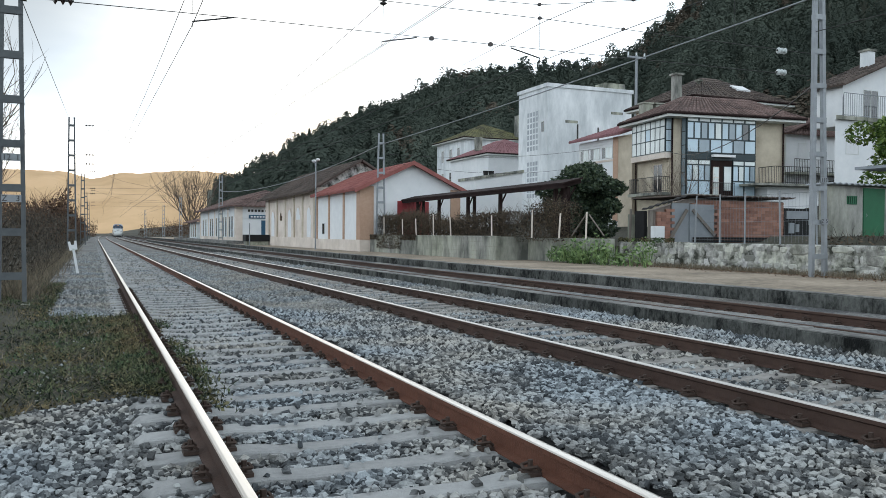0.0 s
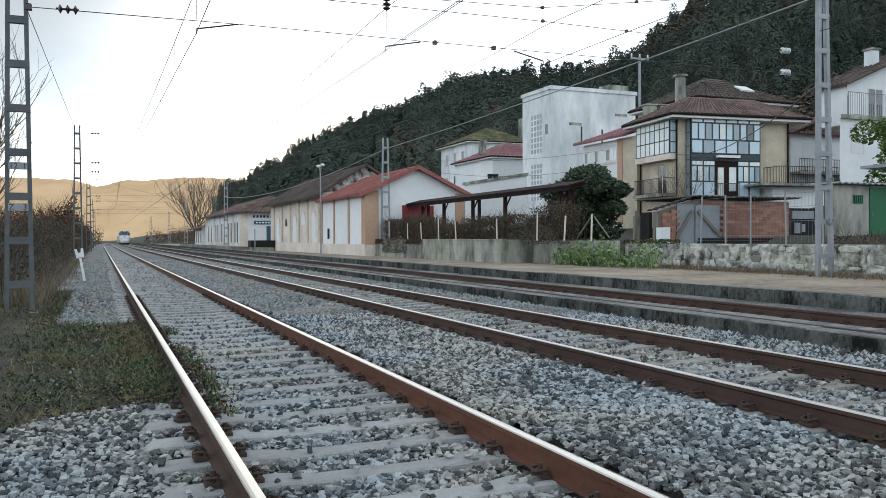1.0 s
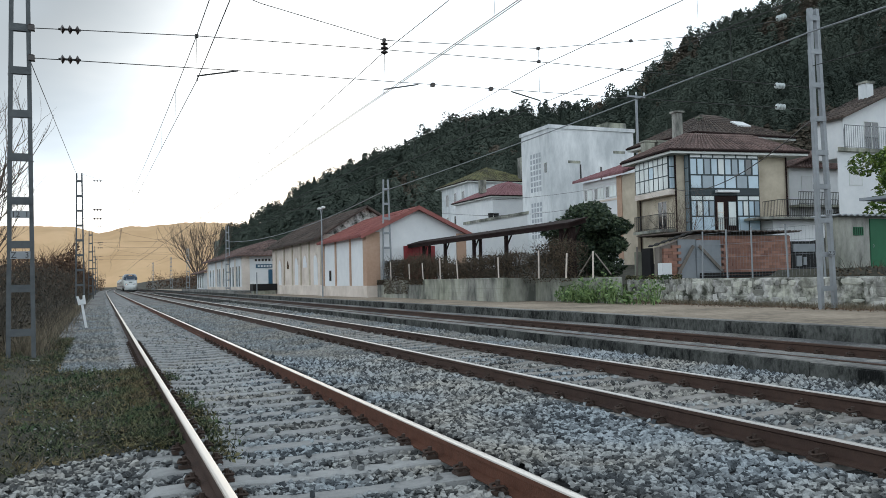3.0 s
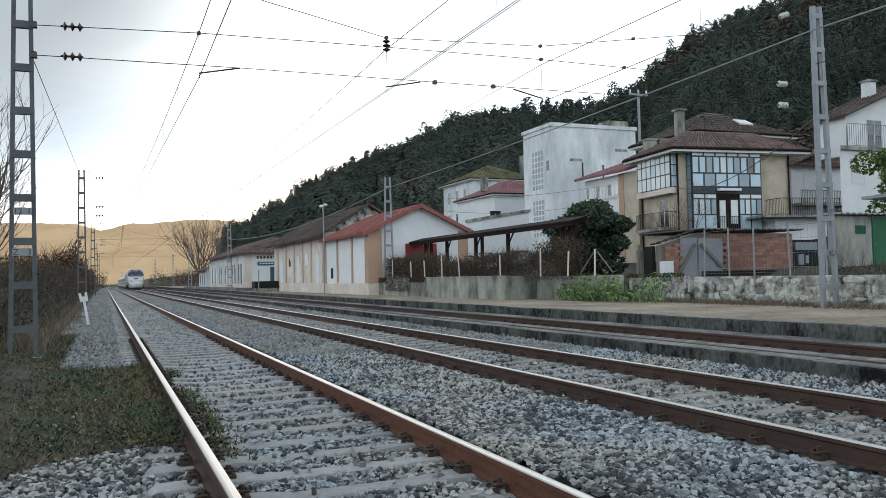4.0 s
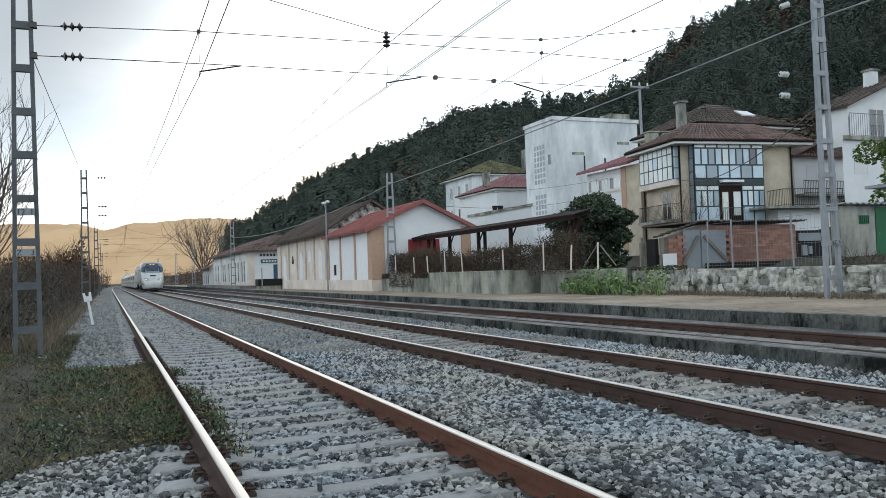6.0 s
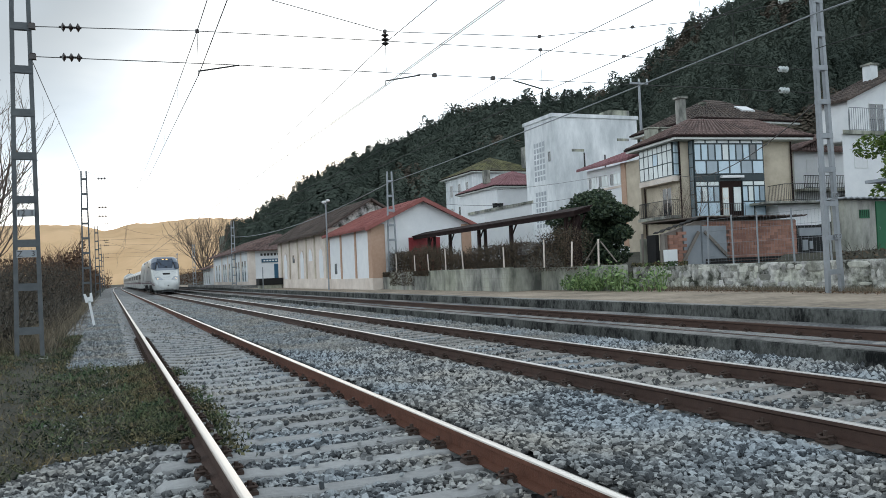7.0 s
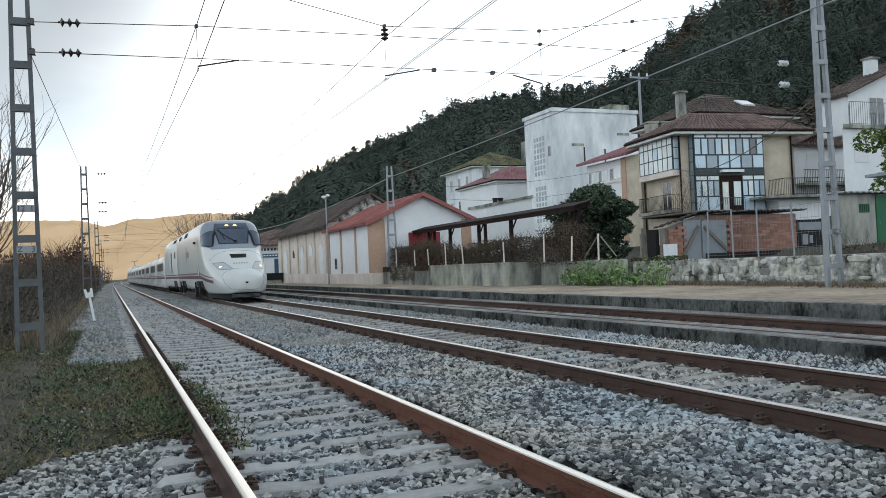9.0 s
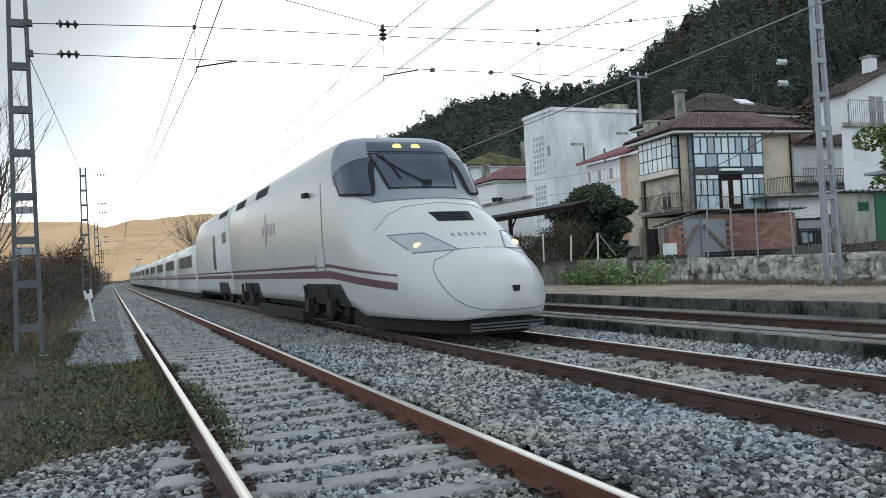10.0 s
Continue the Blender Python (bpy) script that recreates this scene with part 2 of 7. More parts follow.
M["grass"] = mat("verge_grass", (0.012, 0.021, 0.013), 0.75, 2.0, 0.3, 30, 0.0, col2=(0.135, 0.155, 0.095), island=1.3, big=0.7, spec=0.25, sharp=1.2, tint=((0.72, 0.98, 0.80), (1.55, 1.05, 0.92), 1.3))
M["dry"] = leaf("dry_grass", (0.10, 0.085, 0.06), (0.24, 0.20, 0.145))
M["bramble"] = leaf("bramble_stems", (0.028, 0.025, 0.020), (0.095, 0.080, 0.062))
M["weed"] = leaf("broad_weed_leaf", (0.07, 0.13, 0.045), (0.24, 0.34, 0.14), 0.5)


def glass(name, col, rough=0.06):
    m = mat(name, col, rough, 0.5, 0.15, 3, 0.015)
    m.node_tree.nodes["Principled BSDF"].inputs["Specular IOR Level"].default_value = 0.9
    return m


# pane and pane_blue carry the bright sky's reflection in their base colour
M["pane"] = glass("painted_sky_pane", (0.20, 0.27, 0.32))
M["pane_dark"] = glass("dark_pane", (0.02, 0.025, 0.03))
M["pane_blue"] = glass("painted_blue_sky_pane", (0.40, 0.53, 0.62), 0.12)
M["pane_white"] = glass("curtained_pane", (0.62, 0.67, 0.66), 0.15)
M["shutter"] = mat("white_shutter", (0.66, 0.67, 0.68), 0.7, 4, 0.08, 40, 0.1)

# train paint
M["t_white"] = mat("train_white_paint", (0.47, 0.49, 0.485), 0.28, 1.2, 0.06, 9, 0.012, col2=(0.55, 0.565, 0.55), big=0.2, spec=0.35)
M["t_grey"] = mat("train_grey_mask", (0.17, 0.20, 0.245), 0.3, 2, 0.06, 40, 0.01)
M["t_purple"] = mat("train_purple_stripe", (0.115, 0.052, 0.075), 0.35, 2, 0.1, 40, 0.01)
M["t_glass"] = mat("windscreen_glass", (0.045, 0.062, 0.092), 0.10, 1.5, 0.3, 3, 0.01, spec=0.4)
M["t_window"] = mat("coach_window", (0.075, 0.078, 0.082), 0.3, 2, 0.2, 30, 0.0, spec=0.15)
M["t_black"] = mat("train_black", (0.006, 0.006, 0.0065), 0.8, 6, 0.3, 50, 0.2)
M["t_under"] = mat("dusty_underframe", (0.012, 0.011, 0.0105), 0.85, 6, 0.4, 50, 0.4)
M["t_lamp"] = glow("lit_headlamp", (1.0, 0.66, 0.30), 1.5)
M["t_amber"] = glow("lit_amber_lamp", (1.0, 0.56, 0.16), 1.4)
M["t_lens"] = mat("headlight_lens", (0.35, 0.38, 0.40), 0.1, 5, 0.15, 50, 0.02)


# ---- building tools ----
class Shape:
    """Gathers vertices and faces of one mesh."""

    def __init__(self):
        self.v, self.f = [], []

    def add(self, vs, fs):
        o = len(self.v)
        self.v += [tuple(p) for p in vs]
        self.f += [tuple(i + o for i in q) for q in fs]
        return self

    def box(self, x0, y0, z0, x1, y1, z1, bev=0.0):
        b = bev
        if not b:
            self.add([(x0, y0, z0), (x1, y0, z0), (x1, y1, z0), (x0, y1, z0), (x0, y0, z1), (x1, y0, z1), (x1, y1, z1), (x0, y1, z1)],
                     [(3, 2, 1, 0), (4, 5, 6, 7), (0, 1, 5, 4), (1, 2, 6, 5), (2, 3, 7, 6), (3, 0, 4, 7)])
        else:
            self.loft([[(x0, y0, z0), (x1, y0, z0), (x1, y1, z0), (x0, y1, z0)],
                       [(x0, y0, z1 - b), (x1, y0, z1 - b), (x1, y1, z1 - b), (x0, y1, z1 - b)],
                       [(x0 + b, y0 + b, z1), (x1 - b, y0 + b, z1), (x1 - b, y1 - b, z1), (x0 + b, y1 - b, z1)]])
        return self

    def loft(self, rings, closed=True, caps=True):
        n = len(rings[0])
        o = len(self.v)
        for r in rings:
            self.v += [tuple(p) for p in r]
        for k in range(len(rings) - 1):
            for i in range(n if closed else n - 1):
                j = (i + 1) % n
                self.f.append((o + k * n + i, o + k * n + j, o + (k + 1) * n + j, o + (k + 1) * n + i))
        if caps and closed:
            self.f.append(tuple(o + i for i in reversed(range(n))))
            self.f.append(tuple(o + (len(rings) - 1) * n + i for i in range(n)))
        return self

    def tube(self, pts, r, n=5, r2=None):
        pts = [Vector(p) for p in pts]
        rings = []
        for i, p in enumerate(pts):
            d = (pts[min(i + 1, len(pts) - 1)] - pts[max(i - 1, 0)]).normalized()
            a = d.orthogonal().normalized() if abs(d.z) < 0.95 else d.cross(Vector((0, 1, 0))).normalized()
            if abs(d.z) < 0.95:
                a = d.cross(Vector((0, 0, 1))).normalized()
            b = d.cross(a)
            k = r if r2 is None else r + (r2 - r) * i / (len(pts) - 1)
            rings.append([p + (a * math.cos(t) + b * math.sin(t)) * k for t in [2 * math.pi * q / n for q in range(n)]])
        return self.loft(rings)

    def prism(self, poly, axis, a, b):
        """A polygon in the plane across an axis, drawn out from a to b."""
        def place(p, q):
            return {"x": (q, p[0], p[1]), "y": (p[0], q, p[1]), "z": (p[0], p[1], q)}[axis]
        return self.loft([[place(p, a) for p in poly], [place(p, b) for p in poly]])

    def bar(self, p, q, w, h):
        """A square bar from p to q."""
        p, q = Vector(p), Vector(q)
        d = (q - p).normalized()
        a = d.cross(Vector((0, 0, 1))) if abs(d.z) < 0.95 else Vector((1, 0, 0))
        a = a.normalized() * w / 2
        b = d.cross(a).normalized() * h / 2
        return self.loft([[e + a + b, e - a + b, e - a - b, e + a - b] for e in (p, q)])

    def mesh(self, name, smooth=False):
        me = bpy.data.meshes.new(name)
        me.from_pydata(self.v, [], self.f)
        bm = bmesh.new()
        bm.from_mesh(me)
        bmesh.ops.recalc_face_normals(bm, faces=bm.faces)
        bm.to_mesh(me)
        bm.free()
        if smooth:
            me.shade_smooth()
        return me


def part(name, shape, material, parent=None, label="", smooth=False):
    me = shape if isinstance(shape, bpy.types.Mesh) else shape.mesh(name, smooth)
    if not me.materials:
        me.materials.append(material)
    ob = new(name, me)
    ob.parent = parent
    if label:
        tagged(ob, label)
    return ob


def thing(name, label, category, group="", kind="", at=(0, 0, 0)):
    e = new(name)
    e.empty_display_size = 0.2
    e.location = at
    return tagged(e, label, category, group, kind)


def solid(name, shape, material, label, category, group="", kind="", smooth=False):
    return tagged(part(name, shape, material, None, "", smooth), label, category, group, kind)


def raw_mesh(name, verts, faces, material, smooth=False):
    """A big triangle mesh from arrays."""
    me = bpy.data.meshes.new(name)
    verts, faces = np.asarray(verts, np.float32), np.asarray(faces, np.int32)
    k = faces.shape[1]
    me.vertices.add(len(verts))
    me.vertices.foreach_set("co", verts.ravel())
    me.loops.add(faces.size)
    me.loops.foreach_set("vertex_index", faces.ravel())
    me.polygons.add(len(faces))
    me.polygons.foreach_set("loop_start", np.arange(len(faces), dtype=np.int32) * k)
    me.polygons.foreach_set("use_smooth", np.full(len(faces), smooth))
    me.update(calc_edges=True)
    me.materials.append(material)
    return me


rng = np.random.default_rng(5)


def scatter_copies(template_v, template_f, places, sizes, spins, squash=None):
    """Many turned, scaled copies of one small mesh, as arrays."""
    n, k = len(places), len(template_v)
    c, s = np.cos(spins), np.sin(spins)
    v = np.repeat(template_v[None], n, 0) * np.asarray(sizes)[:, None, None]
    if squash is not None:
        v = v * squash[:, None, :]
    x = v[:, :, 0] * c[:, None] - v[:, :, 1] * s[:, None]
    y = v[:, :, 0] * s[:, None] + v[:, :, 1] * c[:, None]
    out = np.stack([x, y, v[:, :, 2]], 2) + np.asarray(places)[:, None, :]
    f = (template_f[None] + (np.arange(n) * k)[:, None, None]).reshape(-1, template_f.shape[1])
    return out.reshape(-1, 3), f


def leaves(centres, size, droop=0.4):
    """One small bent leaf (two triangles) at each centre, turned at random."""
    n = len(centres)
    d = rng.normal(size=(n, 3))
    d[:, 2] = d[:, 2] * 0.6 - droop * 0.3
    d /= np.linalg.norm(d, axis=1)[:, None]
    e = np.cross(d, rng.normal(size=(n, 3)))
    e /= np.linalg.norm(e, axis=1)[:, None]
    L = size * rng.uniform(0.6, 1.4, n)[:, None]
    c = np.asarray(centres)
    v = np.stack([c - d * L * 0.5, c + e * L * 0.3, c + d * L * 0.5, c - e * L * 0.3], 1).reshape(-1, 3)
    i = np.arange(n)[:, None] * 4
    f = np.concatenate([i + [[0, 1, 2]], i + [[0, 2, 3]]], 0)
    return v, f


def push(ob, k):
    """Set a thing further off, along the lines of sight from the trackside."""
    ob.scale = (k, k, k)
    ob.location = (0, 0, 1.378 * (1 - k))
    return ob


def bend(y):
    """The line swings a little to the right far up the track."""
    return 1.3 * (max(0.0, y - 140) / 140) ** 2


GATE = 1.74
T1, T2, T3 = 0.667, 4.841, 9.16
RAIL = 0.17
PLAT = 0.30


# ---- ground ----
def lerp_table(tab, s):
    for (a, p), (b, q) in zip(tab, tab[1:]):
        if s <= b:
            k = (s - a) / (b - a)
            return p + (q - p) * k
    return tab[-1][1]


def ground_height(x, y):
    if x < -0.4:
        return -0.09 + 0.18 * min(1, max(0, -1.0 - x) / 0.8)
    if x < 13.2:
        return -0.16
    if x < 19.6:
        return 0.05
    if y > 52 and x < 26:
        return 0.2
    k = min(1.0, max(0.0, (x - 20) / 70))
    return 1.0 + 9.0 * k * k * (3 - 2 * k) - (0.8 if x > 100 else 0)


def verge_edge(y):
    """Where the grass meets the stones beside the first rail."""
    if y < 14.0:
        return lerp_table([(0.0, -2.0), (5.6, -1.15), (6.5, -0.76), (7.05, -0.5), (7.4, 0.17), (7.9, 0.60), (14.0, 0.60)], y)
    return 0.6 - min(1.3, (y - 14.0) * 1.4)


def make_ground():
    xs = [-3000, -900, -300, -120, -60, -30, -18, -12, -8, -6, -5, -4, -3.4, -2.8, -2.2, -1.6, -1.0, -0.4, 0.5, 3.5, 8.0, 13.1, 13.3, 19.5, 19.7,
          21, 23, 27, 32, 40, 50, 60, 75, 90, 130, 200, 400, 900, 3000]
    ys = [-3000, -600, -100, -30, -12, -6, 0, 4, 8, 12, 16, 20, 25, 30, 36, 42, 48, 51, 53, 60, 70, 85, 100, 130, 170, 220, 300, 500, 900, 3000]
    s = Shape()
    s.add([(x, y, ground_height(x, y)) for y in ys for x in xs],
          [(j * len(xs) + i, j * len(xs) + i + 1, (j + 1) * len(xs) + i + 1, (j + 1) * len(xs) + i) for j in range(len(ys) - 1) for i in range(len(xs) - 1)])
    solid("ground", s, M["soil"], "dark earth and scrub ground beside the line", "ground", kind="structure")
    # ballast bed under the tracks, coloured near-black for the shade between stones
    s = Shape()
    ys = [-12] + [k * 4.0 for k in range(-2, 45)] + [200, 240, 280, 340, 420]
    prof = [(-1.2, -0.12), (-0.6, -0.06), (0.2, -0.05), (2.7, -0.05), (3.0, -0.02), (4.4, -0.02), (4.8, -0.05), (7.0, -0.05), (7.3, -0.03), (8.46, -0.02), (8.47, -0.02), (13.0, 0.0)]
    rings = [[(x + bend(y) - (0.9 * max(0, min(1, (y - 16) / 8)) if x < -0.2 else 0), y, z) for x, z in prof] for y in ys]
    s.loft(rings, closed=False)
    solid("ballast_bed", s, M["bed_near"], "ballast bed under the tracks, painted dark as shade between the stones", "ballast", kind="structure")
    s = Shape()
    lay = [(-1.15, -0.075), (-0.6, -0.03), (0.2, -0.03), (2.7, -0.03), (3.0, 0.0), (4.4, 0.0), (4.8, -0.03), (7.0, -0.03), (7.3, -0.01), (8.46, -0.005)]
    s.loft([[(x + bend(y) - (0.9 if x < -0.2 else 0), y, z - 0.018) for x, z in lay] for y in ys if y >= 24], closed=False)
    solid("ballast_surface", s, M["bed"], "grey crushed stone surface further along the tracks", "ballast", kind="structure")
    s = Shape()
    s.loft([[(8.9, y, 0.0), (12.95, y, 0.02)] for y in (-10, 20, 60, 140)], closed=False)
    solid("ballast_surface", s, M["bed"], "dusty ballast between the low and the main platform", "ballast", kind="structure")
    # trodden soil under the grass of the verge
    s = Shape()
    s.loft([[(-4.0, y, 0.07), (-1.6, y, 0.07), (min(-0.5, verge_edge(y) - 0.12), y, -0.025), (min(0.5, verge_edge(y) - 0.05), y, -0.022)] for y in [5.6 + 0.15 * k for k in range(120)]], closed=False)
    solid("verge", s, M["soil"], "dark trodden soil of the verge", "ground", kind="structure")


make_ground()


# ---- tracks ----
def rail_profile(x0):
    return [(x0 - 0.070, 0.011), (x0 + 0.070, 0.011), (x0 + 0.070, 0.022), (x0 + 0.012, 0.040), (x0 + 0.010, 0.118), (x0 + 0.035, 0.132),
            (x0 + 0.036, 0.160), (x0 - 0.036, 0.160), (x0 - 0.035, 0.132), (x0 - 0.010, 0.118), (x0 - 0.012, 0.040), (x0 - 0.070, 0.022)]


def make_track(x0, pitch, phase, near, side_mat, top_mat, label, y_end=420):
    t = thing("railway_track", label, "track", "tracks of the line")
    ys = [-12, 0, 40, 80, 120, 140, 160, 180, 200, 220, 240, 260, 280, 320, 360, y_end]
    for g in (0, GATE):
        s = Shape()
        s.loft([[(px + bend(y), y, pz) for px, pz in rail_profile(x0 + g)] for y in ys])
        # left rail takes darker steel: its side turned from the sky is painted shaded
        r = part("rail", s, M["rail_dark"] if g == 0 else side_mat, t)
        s = Shape()
        head = [(x0 + g - 0.0358, 0.1585), (x0 + g + 0.0358, 0.1585), (x0 + g + 0.030, 0.1675), (x0 + g + 0.014, 0.1705), (x0 + g - 0.014, 0.1705), (x0 + g - 0.030, 0.1675)]
        s.loft([[(px + bend(y), y, pz) for px, pz in head] for y in ys])
        part("rail_head", s, top_mat, r, "shiny worn running surface")
    # concrete sleeper, waisted in the middle, with sloping ends
    mid = x0 + GATE / 2
    s = Shape()
    rings = []
    for dx, top, hw in ((-1.30, -0.055, 0.11), (-1.22, -0.004, 0.115), (-0.62, 0.010, 0.115), (-0.40, -0.012, 0.095), (0.40, -0.012, 0.095), (0.62, 0.010, 0.115), (1.22, -0.004, 0.115), (1.30, -0.055, 0.11)):
        rings.append([(dx, -hw - 0.02, -0.16), (dx, hw + 0.02, -0.16), (dx, hw, top - 0.012), (dx, hw - 0.014, top), (dx, -hw + 0.014, top), (dx, -hw, top - 0.012)])
    s.loft(rings)
    sleeper_mesh = s.mesh("sleeper")
    sleeper_mesh.materials.append(M["sleeper"] if x0 == T1 else M["sleeper_dusty"])
    # spring clip: plate, bent bar and bolt, both sides of one rail
    s = Shape()
    for e in (1,):
        s.box(e * 0.115 - 0.045, -0.06, 0.0, e * 0.115 + 0.045, 0.06, 0.022)
        s.tube([(e * 0.075, -0.05, 0.03), (e * 0.10, -0.05, 0.055), (e * 0.15, -0.04, 0.05), (e * 0.16, 0.0, 0.04), (e * 0.15, 0.04, 0.05), (e * 0.10, 0.05, 0.055), (e * 0.075, 0.05, 0.03)], 0.011, 5)
        s.tube([(e * 0.115, 0, 0.02), (e * 0.115, 0, 0.085)], 0.017, 6)
    clip_mesh = s.mesh("rail_clip")
    clip_mesh.materials.append(M["clip"])
    n = 0
    y = phase - math.floor((phase + 2.5) / pitch) * pitch
    while n < near:
        o = part("sleeper", sleeper_mesh, None, t)
        o.location = (mid, y, 0.008 + random.uniform(-0.004, 0.004))
        o.rotation_euler = (random.uniform(-0.01, 0.01), 0, random.uniform(-0.012, 0.012))
        if n < 40:
            for g in (-GATE / 2, GATE / 2):
                for turn in (0, math.pi):
                    c = part("rail_clip", clip_mesh, None, o)
                    c.location = (g, 0, 0.008)
                    c.rotation_euler = (0, 0, turn)
        y += pitch
        n += 1
    s = Shape()
    while y < 200:
        s.box(mid - 1.28 + bend(y), y - 0.115, -0.1, mid + 1.28 + bend(y), y + 0.115, 0.002)
        y += pitch
    tagged(part("sleeper_run", s, M["sleeper"] if x0 == T1 else M["sleeper_dusty"], t, "far sleepers of the track"), kind="stuff")
    return t


make_track(T1, 0.585, 5.84, 110, M["rail_rust"], M["rail_top"], "rusty broad-gauge track on concrete sleepers in grey ballast")
make_track(T2, 0.60, 5.03, 110, M["rail_dark"], M["rail_top_dull"], "dark steel running track on concrete sleepers in ballast")
make_track(T3, 0.60, 5.2, 40, M["rail_dark"], M["rail_dark"], "rust-red siding track between two low platform edges")


# ---- platforms and walls ----
def make_platforms():
    low = thing("low_platform", "low narrow concrete platform with blackened edge between two tracks", "platform", kind="structure")
    y, k = -10.0, 0
    while y < 150:
        L = 3.0 if y < 60 else 30
        dz = random.uniform(-0.008, 0.008)
        s = Shape().box(8.47 + random.uniform(-0.01, 0.01), y + 0.006, -0.2, 8.82, y + L - 0.006, 0.185 + dz, 0.02)
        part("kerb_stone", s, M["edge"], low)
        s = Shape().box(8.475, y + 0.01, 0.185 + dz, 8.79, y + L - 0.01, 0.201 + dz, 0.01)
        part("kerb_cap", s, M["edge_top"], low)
        y += L
    part("fill", Shape().box(8.82, -10, -0.2, 9.02, 150, 0.14), M["bed"], low, "dusty gravel fill behind the kerb")
    main = thing("platform", "sandy station platform with dark stained concrete edge", "platform", kind="structure")
    part("surface", Shape().box(13.25, -12, -0.2, 19.6, 240, PLAT - 0.005), M["platform"], main, "pale compacted sand and gravel")
    y = -12.0
    while y < 240:
        L = 2.5 if y < 60 else 30
        dz = random.uniform(-0.008, 0.006)
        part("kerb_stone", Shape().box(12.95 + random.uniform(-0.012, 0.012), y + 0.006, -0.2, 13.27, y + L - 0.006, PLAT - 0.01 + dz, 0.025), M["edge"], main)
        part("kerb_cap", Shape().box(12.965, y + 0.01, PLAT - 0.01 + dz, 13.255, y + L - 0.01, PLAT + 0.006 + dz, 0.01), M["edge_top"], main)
        y += L
    s = Shape().box(12.90, 88, PLAT, 14.8, 150, 0.62)
    part("raised_end", s, M["edge_top"], main, "pale raised stretch before the station")


make_platforms()


def make_walls():
    w = thing("retaining_wall", "low stained concrete block wall along the platform", "wall", kind="structure")
    # concrete block courses
    for c in range(5):
        y = 32.4 - (0.25 if c % 2 else 0)
        z0 = 0.26 + c * 0.21
        while y < 50.2:
            y1 = min(y + 0.50, 50.3)
            y0 = max(y, 32.4)
            part("block", Shape().box(16.40 + random.uniform(-0.006, 0.006), y0 + 0.003, z0 + 0.003, 16.62, y1 - 0.003, z0 + 0.207), M["concrete"], w)
            y += 0.50
    part("core", Shape().box(16.43, 32.42, 0.1, 16.6, 50.28, 1.28), M["mortar"], w)
    part("coping", Shape().box(16.37, 32.4, 1.31, 16.68, 50.3, 1.37, 0.01), M["concrete"], w)
    v = thing("mossy_wall", "dark mossy concrete garden wall set back from the platform", "wall", kind="structure")
    part("wall_face", Shape().box(17.0, 24.6, 0.1, 17.25, 32.4, 1.30, 0.02), M["concrete"], v)
    push(v, 1.06)
    part("return_wall", Shape().box(16.62, 32.36, 0.1, 19.6, 32.49, 1.34, 0.02), M["concrete"], w)
    solid("garden_bed", Shape().box(16.6, 32.5, 0.0, 19.7, 50.3, 1.15), M["soil"], "raised garden soil behind the block wall", "ground", kind="structure")


make_walls()


def rubble_wall(name, x, y0, y1, z0, z1, label, seed, cell=0.30):
    """Irregular stones set proud of a mortar core."""
    r = random.Random(seed)
    w = thing(name, label, "wall", kind="structure")
    part("core", Shape().box(x + 0.015, y0, z0, x + 0.45, y1, z1 - 0.02, 0.03), M["rubble_joint"], w)
    z = z0
    while z < z1 - 0.05:
        h = r.uniform(0.13, 0.36)
        y = y0 + r.uniform(-0.1, 0)
        while y < y1:
            b = r.choice((0.16, 0.22, 0.3, 0.42, 0.7)) * r.uniform(0.85, 1.2)
            ya, yb, za, zb = max(y, y0) + 0.01, min(y + b, y1) - 0.01, max(z0, z + r.uniform(-0.07, 0.06)), min(z + h + r.uniform(-0.05, 0.06), z1) - 0.012
            if yb - ya > 0.05 and zb - za > 0.05 and r.random() > 0.22:
                d = r.uniform(0.0, 0.03)
                cy, cz = (ya + yb) / 2, (za + zb) / 2
                ring = []
                for k in range(8):
                    a = 2 * math.pi * (k + r.uniform(-0.38, 0.38)) / 8
                    q = max(abs(math.cos(a)), abs(math.sin(a)))
                    q = (0.45 / q + 0.55) * r.uniform(0.86, 1.08)
                    ring.append((cy + (yb - ya) / 2 * math.cos(a) * q, cz + (zb - za) / 2 * math.sin(a) * q))
                s = Shape()
                s.loft([[(x + 0.08, p, q) for p, q in ring], [(x + 0.012 + d, p, q) for p, q in ring],
                        [(x - 0.02 + d, cy + (p - cy) * 0.72, cz + (q - cz) * 0.72) for p, q in ring]])
                part("stone", s, M["rubble"], w)
            y += b
        z += h
    return push(w, 1.10)


rubble_wall("rubble_wall", 17.6, 12.0, 21.3, 0.2, 1.22, "rough granite rubble wall with pale mortar", 3)
rubble_wall("rubble_wall", 17.45, 21.3, 24.6, 0.2, 1.24, "mossy rough stone wall behind the weeds", 4)


